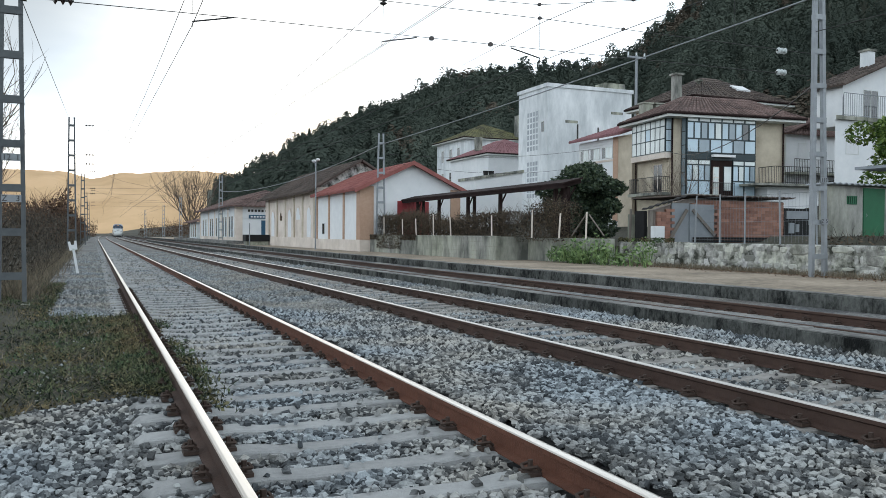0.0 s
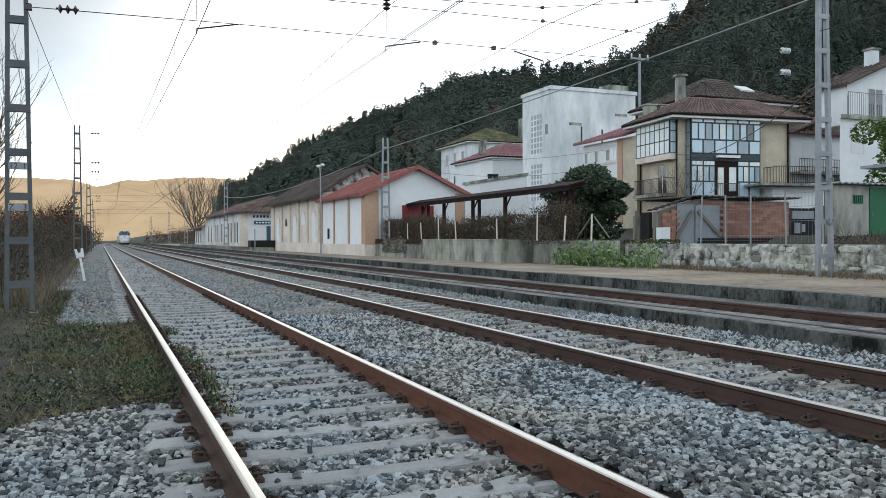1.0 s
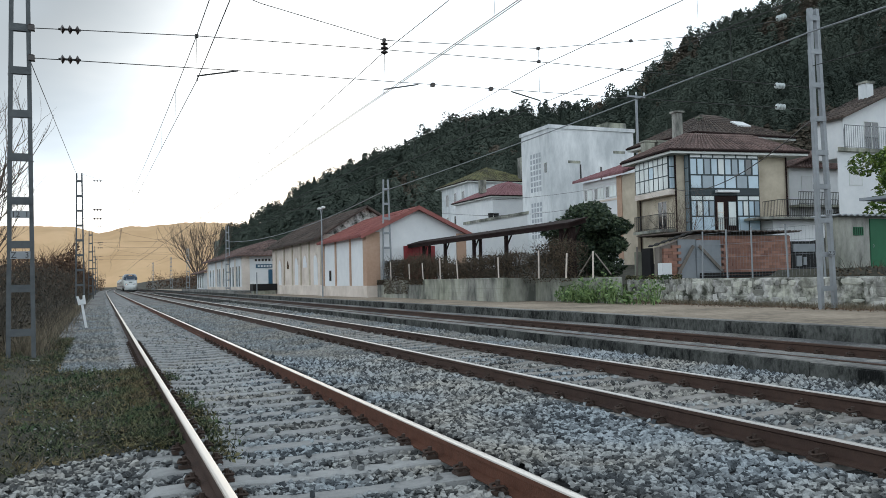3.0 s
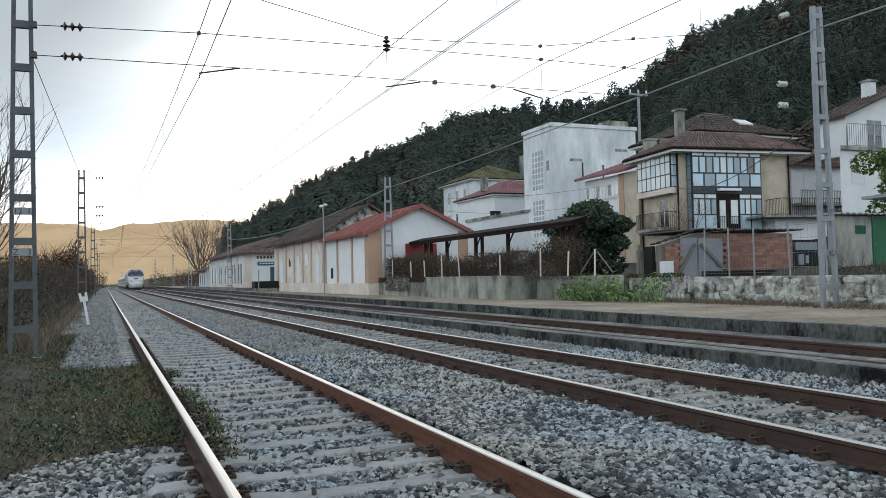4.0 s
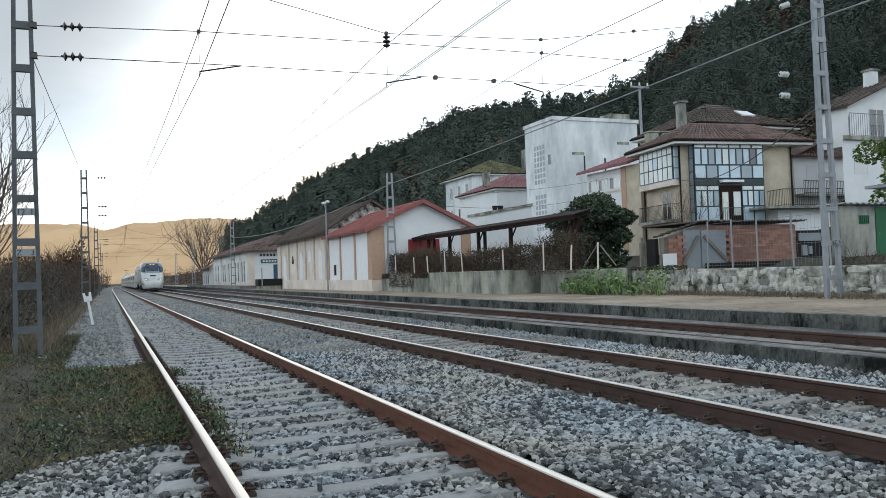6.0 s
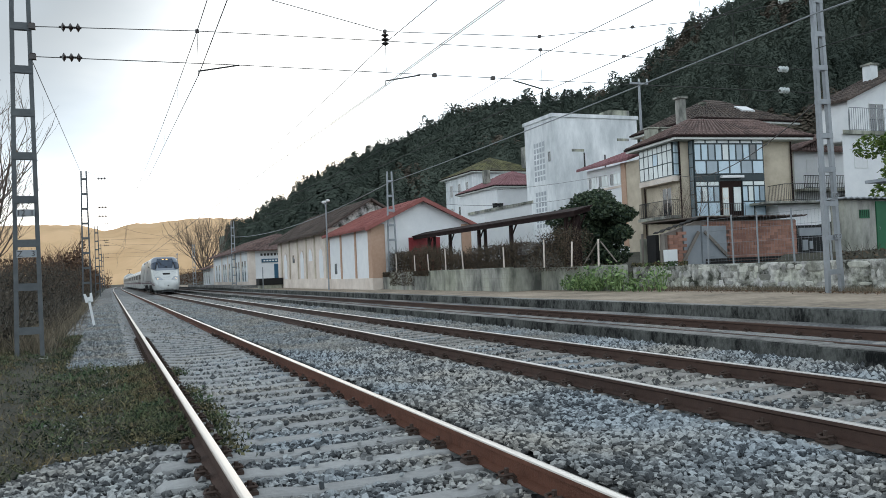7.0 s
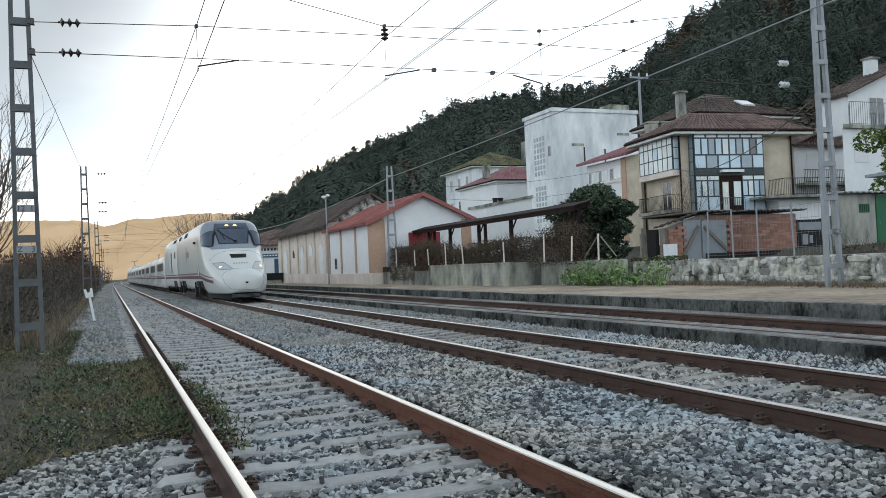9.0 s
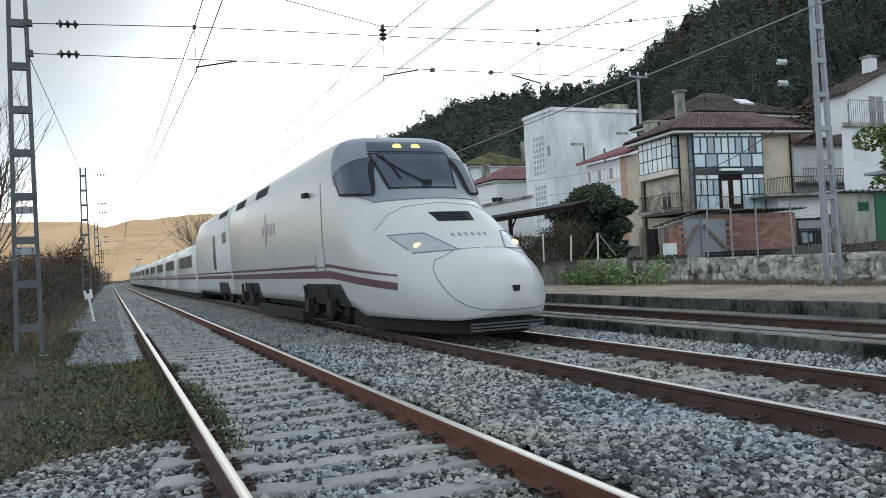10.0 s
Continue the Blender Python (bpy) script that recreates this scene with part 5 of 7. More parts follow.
        for e in (-1, 1):
            for i in range(5):
                ya = y0 + 2.3 + i * 1.75
                part("window", Shape().box(e * 1.44, ya, 1.72, e * 1.478, ya + 1.6, 2.38), M["t_window"], c)
            for z0, z1 in ((1.27, 1.33), (1.05, 1.19)):
                part("stripe", Shape().box(e * 1.45, y0 + 0.25, z0, e * 1.476, y1 - 0.25, z1), M["t_purple"], c)
        for e in (-1, 1):
            w = Shape()
            w.loft([[(e * 0.87 + q, y1 + rr * math.cos(a), 0.42 + rr * math.sin(a)) for a in [2 * math.pi * k / 16 for k in range(16)]] for q, rr in ((-0.065, 0.38), (-0.065, 0.43), (0.065, 0.41), (0.065, 0.15))])
            part("wheel", w, M["t_under"], tr)
    y = 33.3
    for i in range(9):
        coach(y, y + 13.14, False)
        y += 13.14
    coach(y, y + 13.14, True)
    y += 13.14
    coach(y, y + 19.5, True)
    # raised pantograph on the rear car
    p = Shape()
    p.tube([(-0.5, y + 4, 3.9), (0, y + 5.6, 4.5), (0, y + 4.2, 5.25)], 0.04, 5)
    p.tube([(0.5, y + 4, 3.9), (0, y + 5.6, 4.5)], 0.04, 5)
    p.box(-0.8, y + 4.1, 5.22, 0.8, y + 4.3, 5.30)
    part("pantograph", p, M["t_black"], tr)
    return tr


train = make_train()


# ---- hills ----
RIDGE = [(-30, 2.0), (4, 2.0), (8.7, 3.5), (11.4, 4.9), (13, 6.0), (15.3, 6.95), (18.5, 8.25), (21.3, 9.2), (23.4, 10.2), (25.8, 10.65), (31, 10.75), (35, 11.2), (36.3, 12.1), (37.5, 13.4), (40, 15.1), (44, 16.4), (52, 18), (62, 20), (76, 20), (90, 17), (115, 8), (140, 2)]
RIDGE_FAR = [(-30, 900), (8, 900), (15, 620), (24, 520), (33, 500), (40, 420), (60, 360), (140, 360)]


def hill_point(az, q):
    """A point of the wooded hill: az degrees clockwise from the line, q from foot (0) to ridge (1) and beyond."""
    R, e = lerp_table(RIDGE_FAR, az), lerp_table(RIDGE, az)
    foot = 125 if az > 15 else 125 + (15 - az) * 30
    r = foot + (R - foot) * q
    top = R * math.tan(radians(e))
    if q <= 1:
        z = 2 + (top - 2) * (0.75 * q + 0.25 * q * q)
    else:
        z = top * max(0.0, 1 - (q - 1) * 1.1)
    z += 6 * noise.noise((r * 0.012, az * 0.15, 3.1)) * min(1, 3 * q) * (0.25 if 0.85 < q < 1.15 else 1)
    return (r * math.sin(radians(az)), r * math.cos(radians(az)), z)


def make_hills():
    azs = [7 + i * 1.25 for i in range(100)]
    qs = [0, 0.1, 0.2, 0.3, 0.4, 0.5, 0.6, 0.7, 0.8, 0.9, 1.0, 1.15, 1.4, 1.9]
    s = Shape()
    s.add([hill_point(a, q) for q in qs for a in azs],
          [(j * len(azs) + i, j * len(azs) + i + 1, (j + 1) * len(azs) + i + 1, (j + 1) * len(azs) + i) for j in range(len(qs) - 1) for i in range(len(azs) - 1)])
    solid("wooded_hill", s, M["land"], "dark wooded hillside above the village", "hill", kind="structure", smooth=True)
    # woods: each crown is a cloud of small needle tufts round a thin stem
    def crown_template(k, n, size):
        u = rng.uniform(0, 1, n)
        a = rng.uniform(0, 2 * np.pi, n)
        if k % 2 == 0:
            prof = 0.25 * np.sqrt(np.clip(1 - ((u - 0.45) / 0.56) ** 2, 0, 1))
        else:
            prof = 0.21 * (1.05 - u) ** 0.8
        lobes = 1 + 0.28 * np.sin(2 * a + k) + 0.20 * np.sin(5 * a + 9 * u + k)
        prof = prof * np.sqrt(rng.uniform(0.55, 1.08, n)) * lobes
        z = 0.34 + 0.66 * u if k % 2 == 0 else 0.14 + 0.86 * u
        c = np.stack([prof * np.cos(a), prof * np.sin(a), z], 1)
        face = rng.normal(size=(n, 3)) * 0.18 + np.stack([np.cos(a), np.sin(a), 0.1 + 1.1 * u], 1)
        d = np.cross(face, rng.normal(size=(n, 3)))
        d /= np.linalg.norm(d, axis=1)[:, None]
        e = np.cross(face, d)
        e /= np.linalg.norm(e, axis=1)[:, None]
        s = size * rng.uniform(0.6, 1.4, n)[:, None]
        v = np.stack([c - e * s * 0.5, c + e * s * 0.5, c + d * s], 1).reshape(-1, 3)
        f = np.arange(3 * n).reshape(-1, 3)
        v = np.concatenate([v, [(-0.012, 0, -0.05), (0.012, 0, -0.05), (0, 0.006, 0.85)]])
        return v, np.concatenate([f, [[3 * n, 3 * n + 1, 3 * n + 2]]])

    fine = [crown_template(k, 440, 0.043) for k in range(5)]
    plain = [crown_template(k, 190, 0.066) for k in range(5)]
    r = random.Random(11)
    groups = collections.defaultdict(list)
    count = 0
    while count < 5200:
        az = r.uniform(7.5, 60)
        q = r.random() ** 0.60 * 1.03
        x, y, z = hill_point(az, q)
        far = math.hypot(x, y)
        if far < 140:
            continue
        brown = noise.noise((az * 0.22, q * 3.2, 4.0)) + (0.35 if 36 < az < 46 and q > 0.8 else 0) + (0.30 if az > 34 and q < 0.28 else 0)
        size = r.uniform(7.0, 12.5) * (1.15 if q > 0.93 and az < 35 else 0.85 if az > 36 else 1.0) * (1.3 if r.random() < 0.07 else 1)
        groups["oak" if brown + r.uniform(-0.12, 0.12) > 0.42 else "pine", r.randrange(5), far < 290].append((x, y, z - 0.4, size))
        count += 1
    for species, label in (("pine", "dense dark pine wood on the slope"), ("oak", "brown bare oaks among the pines on the slope")):
        V, F, off = [], [], 0
        for (sp, k, close), rows in groups.items():
            if sp != species:
                continue
            sel = np.array(rows)
            tv, tf = (fine if close else plain)[k]
            wide = rng.uniform(0.85, 1.4, len(sel)) * (1.25 if sp == "oak" else 1)
            v, f = scatter_copies(tv, tf, sel[:, :3], sel[:, 3], rng.uniform(0, 6.28, len(sel)), np.stack([wide, wide, np.full(len(sel), 0.8 if sp == "oak" else 1)], 1))
            V.append(v)
            F.append(f + off)
            off += len(v)
        me = raw_mesh(species + "_wood", np.concatenate(V), np.concatenate(F), M[species])
        tagged(new(species + "_wood", me), label, "forest", kind="stuff")
    # distant range, its sunlight and haze put into the colour and a glow
    s = Shape()
    rows = []
    for q in (0, 0.35, 0.6, 0.8, 0.93, 1.0, 1.15):
        row = []
        for i in range(220):
            az = -32 + i * 0.245
            el = 3.92 + 0.07 * noise.noise((az * 0.9, 2.1, 0)) + 0.05 * noise.noise((az * 2.6, 5.1, 0)) + 0.035 * noise.noise((az * 7, 1.1, 0)) + 0.30 * math.exp(-((az - 6.2) / 2.6) ** 2) - 0.42 * math.exp(-((az + 0.1) / 1.0) ** 2)
            R = 1500 + 1000 * q
            z = math.tan(radians(el)) * 2500 * (min(1, q) ** 0.9 if q <= 1 else 0.6)
            z += 34 * noise.noise((az * 0.6, q * 4, 1)) * (1 - abs(2 * q - 1) if q < 1 else 0)
            row.append((R * math.sin(radians(az)), R * math.cos(radians(az)), z))
        rows.append(row)
    s.loft(rows, closed=False)
    solid("backdrop", s, M["far_range"], "distant mountain range with orange evening light and haze painted in and glowing", "mountains", kind="structure", smooth=True)


M["far_range"] = mat("painted_evening_haze_range", (0.34, 0.23, 0.125), 1.0, 0.010, 0.2, 0.02, 0.0, col2=(0.46, 0.32, 0.185), big=0.003, sharp=1.8)
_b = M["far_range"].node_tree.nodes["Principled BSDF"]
# the range glows by itself to stand in for orange evening light
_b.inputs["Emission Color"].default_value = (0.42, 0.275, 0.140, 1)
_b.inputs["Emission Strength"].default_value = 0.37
make_hills()


# ---- masts ----
def lattice_mast(x, y, z0, h, w0, w1, leg, material, label, rung=0.98, first=0.6, flat="x"):
    m = thing("catenary_mast", label, "mast", "catenary masts", at=(x, y, z0))
    def off(z):
        return (w0 + (w1 - w0) * z / h) / 2
    for e in (-1, 1):
        s = Shape()
        a, b = e * off(0), e * off(h)
        s.loft([[(a - leg / 2, -leg / 2, 0), (a + leg / 2, -leg / 2, 0), (a + leg / 2, leg / 2, 0), (a - leg / 2, leg / 2, 0)],
                [(b - leg / 2, -leg / 2, h), (b + leg / 2, -leg / 2, h), (b + leg / 2, leg / 2, h), (b - leg / 2, leg / 2, h)]])
        part("leg", s, material, m)
    z = first
    while z < h:
        o = off(z)
        for d in (-leg / 2 - 0.006, leg / 2 + 0.006):
            part("rung", Shape().box(-o - leg / 2, d - 0.006, z, o + leg / 2, d + 0.006, z + 0.14), material, m)
        z += rung
    part("footing", Shape().box(-w0 / 2 - 0.12, -0.25, -0.35, w0 / 2 + 0.12, 0.25, -0.03, 0.04), M["concrete"], m)
    return m


def text_mesh(word, size):
    cu = bpy.data.curves.new("writing", "FONT")
    cu.body, cu.size, cu.align_x, cu.extrude = word, size, "CENTER", 0.002
    tmp = bpy.data.objects.new("writing", cu)
    scene.collection.objects.link(tmp)
    me = bpy.data.meshes.new_from_object(tmp.evaluated_get(bpy.context.evaluated_depsgraph_get()))
    bpy.data.objects.remove(tmp)
    return me


def plate(parent, x, y, z, w, word):
    p = part("number_plate", Shape().box(x - w / 2, y - 0.012, z - 0.07, x + w / 2, y, z + 0.07, 0.004), M["mast"], parent, "pale enamel plate with black characters")
    for i, char in enumerate(word):
        if char == " ":
            continue
        me = text_mesh(char, 0.15)
        me.materials.append(M["iron"])
        c = new("writing", me)
        c.parent = p
        c.location = (x + (i - (len(word) - 1) / 2) * 0.075, y - 0.016, z - 0.05)
        c.rotation_euler = (radians(90), 0, 0)


left_mast = lattice_mast(-1.42, 17.3, 0.06, 8.9, 0.43, 0.24, 0.075, M["mast_dark"], "tall lattice steel mast beside the first track, coloured dark as if backlit", 0.83, 0.42)
plate(left_mast, 0.0, -0.07, 1.95, 0.34, "Z  3")
plate(left_mast, 0.0, -0.07, 2.72, 0.32, "12 1")
right_mast = lattice_mast(18.67, 16.9, PLAT, 8.45, 0.50, 0.24, 0.115, M["mast"], "grey galvanised ladder mast on the platform", 0.95, 0.5)
right_mast.rotation_euler = (0, radians(-0.95), 0)
plate(right_mast, 0.12, -0.11, 1.55, 0.26, "Z 5")
plate(right_mast, 0.10, -0.11, 2.70, 0.26, "119")
for x, y, z0, h, mm in ((-1.3, 57, 0.0, 8.7, M["mast_dark"]), (-1.15, 100, 0.0, 8.0, M["mast_dark"]), (-1.2, 145, 0, 8.0, M["mast_dark"]), (-1.1, 190, 0, 8.0, M["mast_dark"]),
                        (17.0, 50.0, 1.0, 6.9, M["mast"]), (13.9, 100, PLAT, 8.0, M["mast"]), (14.0, 150, PLAT, 7.5, M["mast"]), (14.5, 195, PLAT, 7.5, M["mast"]), (12.5, 230, 0, 7.5, M["mast"])):
    lattice_mast(x, y, z0, h, 0.50 if h > 7 else 0.6, 0.30, 0.09, mm, "slender lattice steel mast further along the line", 0.95, 0.5)


# ---- overhead wires ----
def wire(name, pts, r, label, category="cable", material=None, group="overhead wires"):
    return solid(name, Shape().tube(pts, r, 5), material or M["wire"], label, category, group)


def sagged(a, b, sag, n=10):
    a, b = Vector(a), Vector(b)
    return [a.lerp(b, i / n) - Vector((0, 0, 4 * sag * (i / n) * (1 - i / n))) for i in range(n + 1)]


def insulator(at, along, length, discs, material, label):
    """Ribbed insulator string along a wire."""
    along = Vector(along).normalized()
    th = thing("insulator", label, "insulator", "insulators")
    at = Vector(at)
    part("core", Shape().tube([at - along * length / 2, at + along * length / 2], 0.022, 6), M["wire"], th)
    a = along.orthogonal().normalized()
    b = along.cross(a)
    for i in range(discs):
        c = at + along * length * ((i + 0.5) / discs - 0.5)
        s = Shape()
        s.loft([[c + along * d + (a * math.cos(t) + b * math.sin(t)) * rr for t in [2 * math.pi * k / 12 for k in range(12)]] for d, rr in ((-0.03, 0.03), (0.0, 0.085), (0.012, 0.085), (0.045, 0.03))])
        part("disc", s, material, th)
    return th


def clamp(at, size=0.05):
    solid("wire_clamp", Shape().box(at[0] - size, at[1] - size, at[2] - size, at[0] + size, at[1] + size, at[2] + size, size * 0.4), M["insul"], "small dark clamp on the overhead wire", "clamp", "wire fittings")


def make_span(y, xl, xr, near):
    upper, lower = 6.42, 5.79
    r = 0.009
    wire("cross_wire", [(xl, y + 0.3, upper - 0.05), (1.8, y, upper), (5.83, y, upper + 0.07), (9.75, y, upper + 0.12), (xr, y, upper + 0.1)], r, "upper steel cross wire between two masts")
    wire("cross_wire", [(xl, y + 0.3, lower), (2.6, y, lower - 0.02), (6.6, y, lower), (9.75, y, lower + 0.02), (xr, y, lower + 0.1)], r, "lower steel cross wire between two masts")
    wire("head_wire", [(xl, y + 0.3, 8.7), (3.11, y, 7.23), (5.80, y, 6.70), (9.70, y, 6.86), (14.22, y, 7.57), (xr, y, 8.6)], r, "sagging head wire between two masts")
    if not near:
        for z in (upper - 0.05, lower, 8.25):
            insulator((xl + 0.95, y + 0.25, z), (1, -0.07, 0), 0.55, 3, M["insul"], "dark ribbed insulator on a far cross wire")
        return
    for x, za, zb in ((5.81, 6.70, 5.80), (9.72, 6.86, 5.80), (15.63, 7.9, 6.5), (1.8, 6.42, 5.79)):
        wire("dropper", [(x, y, za), (x, y, zb)], 0.006, "thin hanging dropper wire")
    for z in (upper - 0.045, lower):
        insulator((-0.55, y + 0.2, z), (1, -0.07, 0), 0.40, 3, M["insul"], "dark ribbed insulator on a cross wire")
        clamp((xl + 0.08, y + 0.28, z), 0.06)
        insulator((17.30, y, z + 0.12), (1, 0, 0), 0.34, 3, M["insul_white"], "pale glass insulator beside the mast")
    insulator((17.45, y, 8.42), (1, 0, 0.35), 0.34, 3, M["insul_white"], "pale glass insulator beside the mast")
    insulator((5.81, y, 6.52), (0, 0, 1), 0.28, 3, M["insul"], "dark hanging insulator under the head wire")
    for x, z in ((1.8, 6.42), (5.81, 6.71), (9.71, 6.87), (9.72, 6.55), (6.95, 5.79), (8.42, 5.80), (12.4, 7.3), (12.1, 6.54)):
        clamp((x, y, z), 0.045 if z < 6 else 0.035)
    for xa, xb in ((1.8, 2.62), (5.78, 6.60), (9.73, 8.95)):
        s = Shape().tube([(xa, y, 5.50), (xa, y, 5.60), (xb, y, 5.77)], 0.017, 6)
        solid("steady_arm", s, M["iron"], "bent steel arm holding the contact wire", "steady arm", "wire fittings")


make_span(17.0, -1.3, 18.5, True)
make_span(57, -1.2, 17, False)
make_span(100, -1.1, 13.9, False)
make_span(145, -1.1, 14, False)

SUPPORTS = [-33, 17, 57, 100, 145, 190, 235]
for cx, mid in ((1.8, 1.537), (5.78, 5.711), (9.73, 10.03)):
    for k, (ya, yb) in enumerate(zip(SUPPORTS, SUPPORTS[1:])):
        sa = (cx - mid) * (1 if k % 2 else -1)
        xa, xb = mid + sa + bend(ya), mid - sa + bend(yb)
        for dx in ((0.0, 0.05) if cx > 5 and cx < 6 else (0.0,)):
            wire("contact_wire", [(xa + dx, ya, 5.52), (xb + dx, yb, 5.52)], 0.0085, "grooved copper contact wire over the track")
        sag = 0.18 if ya < 0 else 0.3
        ms = sagged((xa, ya, 6.42), (xb, yb, 6.42), sag, 16)
        wire("messenger_wire", ms, 0.0085, "sagging carrier wire above the contact wire")
        n = 9
        for i in range(1, n):
            u = i / n
            z = 6.42 - 4 * sag * u * (1 - u)
            x = xa + (xb - xa) * u
            y = ya + (yb - ya) * u
            if -2 < y < 110:
                wire("dropper", [(x, y, 5.53), (x, y, z)], 0.004, "thin hanging dropper wire")

# cables on the platform side, and the stay wire of the left mast
wire("feeder_cable", sagged((18.25, 16.9, 8.02), (17.0, 50.0, 7.2), 0.12, 14), 0.026, "thick pale feeder cable along the masts", "cable", M["mast"])
wire("feeder_cable", sagged((17.0, 50.0, 7.2), (13.9, 100, 6.4), 0.9, 14), 0.026, "thick pale feeder cable along the masts", "cable", M["mast"])
wire("feeder_cable", sagged((18.25, 16.9, 8.02), (20.5, -20, 9.5), 0.4, 10), 0.026, "thick pale feeder cable along the masts", "cable", M["mast"])
wire("service_cable", sagged((18.4, 16.9, 7.1), (20.8, -20, 8.3), 0.3, 10), 0.012, "thin dark service cable")
wire("service_cable", sagged((17.0, 50.0, 6.6), (36, 52, 8.2), 0.5, 10), 0.012, "thin dark service cable")
wire("service_cable", sagged((18.5, 16.9, 5.7), (34.6, 43.5, 7.0), 0.9, 10), 0.018, "dark twisted house supply cable")
wire("service_cable", sagged((17.0, 50.0, 6.2), (34.9, 54, 6.8), 0.7, 10), 0.012, "thin dark service cable")
wire("stay_wire", [(-1.25, 17.4, 5.75), (-1.35, 56.9, 8.3)], 0.008, "thin stay wire between two masts")


def lamp_post():
    p = thing("street_lamp", "grey two-headed lamp post on the platform", "lamp", at=(14.5, 57.0, PLAT))
    part("pole", Shape().tube([(0, 0, 0), (0, 0, 5.6), (0, 0.02, 5.9)], 0.058, 8, 0.04), M["mast"], p)
    for dy in (-0.55, 0.55):
        arm = part("arm", Shape().tube([(0, 0, 5.8), (0, dy * 0.5, 6.25), (0, dy, 6.35)], 0.035, 6), M["mast"], p)
        s = Shape()
        s.loft([[(rr * math.cos(a), dy + rr * 1.4 * math.sin(a), z) for a in [2 * math.pi * k / 12 for k in range(12)]] for z, rr in ((6.24, 0.08), (6.29, 0.15), (6.38, 0.15), (6.43, 0.06))])
        part("lamp_head", s, M["plastic_white"], arm, "white rounded lamp head")


lamp_post()


def pylon(x, y, z0, h):
    p = thing("power_pole", "thin concrete power pole with crossarm behind the houses", "pole", at=(x, y, z0))
    part("pole", Shape().tube([(0, 0, 0), (0, 0, h)], 0.2, 6, 0.12), M["mast"], p)
    part("crossarm", Shape().box(-1.0, -0.06, h - 0.25, 1.0, 0.06, h - 0.1), M["mast"], p)
    for dx in (-0.9, 0, 0.9):
        part("insulator", Shape().tube([(dx, 0, h - 0.1), (dx, 0, h + 0.25)], 0.08, 6), M["insul_white"], p)


pylon(46.0, 62.5, 0.9, 17.2)


# ---- yard beside the platform ----
def canopy():
    c = thing("pergola", "long dark brown steel lean-to canopy on posts", "canopy")
    x0, x1, ya, yb, z = 18.6, 19.5, 30.3, 51.2, 3.62
    part("fascia", Shape().box(x0, ya, z - 0.16, x0 + 0.08, yb, z + 0.03), M["brown_steel"], c)
    s = Shape()
    s.prism([(x0 - 0.05, z), (x1, z + 0.25), (x1, z + 0.32), (x0 - 0.05, z + 0.07)], "y", ya - 0.1, yb)
    part("roof_sheet", s, M["brown_steel"], c)
    y = ya
    while y < yb:
        part("rafter", Shape().bar((x0, y + 0.1, z - 0.08), (x1, y + 0.1, z + 0.16), 0.08, 0.16), M["brown_steel"], c)
        y += 1.95
    for y in (48.5, 45.0, 40.9, 37.0, 31.6, 30.6):
        part("post", Shape().box(18.9, y - 0.08, 0.9, 19.06, y + 0.08, z - 0.1), M["brown_steel"], c)
        part("brace", Shape().bar((18.98, y, 2.9), (18.98, y - 0.6, z - 0.12), 0.06, 0.06), M["brown_steel"], c)
    for y in (48.5, 40.9, 31.6):
        part("post", Shape().box(19.3, y - 0.08, 0.9, 19.44, y + 0.08, z + 0.1), M["brown_steel"], c)


canopy()


def fence_posts():
    for k, y in enumerate((48.0, 44.7, 42.5, 40.0, 37.7, 33.1, 30.4, 28.2, 26.25)):
        x = 16.55 if y > 32.4 else 17.1
        s = Shape().box(-0.024, -0.024, 0, 0.024, 0.024, 1.0 + 0.2 * (k % 3 == 0), 0.01)
        ob = solid("fence_post", s, M["plaster_cream"], "slim weathered concrete fence post on the wall", "post", "concrete fence posts")
        ob.location = (x, y, 1.30)
        ob.rotation_euler = (random.uniform(-0.05, 0.05), random.uniform(-0.05, 0.05), 0)
    for y in (23.05, 21.8, 20.65, 19.15, 17.75):
        ob = solid("fence_post", Shape().tube([(0, 0, 0), (0, 0, 1.70)], 0.028, 7), M["mast"], "thin galvanised fence post on the rubble wall", "post", "metal fence posts")
        ob.location = (19.55, y, 1.14)
        ob.rotation_euler = (random.uniform(-0.03, 0.03), random.uniform(-0.02, 0.02), 0)
    wires = Shape()
    for z in (1.45, 1.85, 2.25, 2.62):
        wires.tube([(17.8, 16.4, z), (17.8, 21.3, z)], 0.004, 4)
    for i in range(1, 40):
        y = 16.4 + i * 0.125
        wires.tube([(17.8, y, 1.25), (17.8, y, 2.62)], 0.0022, 3)
    push(solid("fence_mesh", wires, M["mast"], "fine wire mesh fence between metal posts", "fence"), 1.10)


fence_posts()


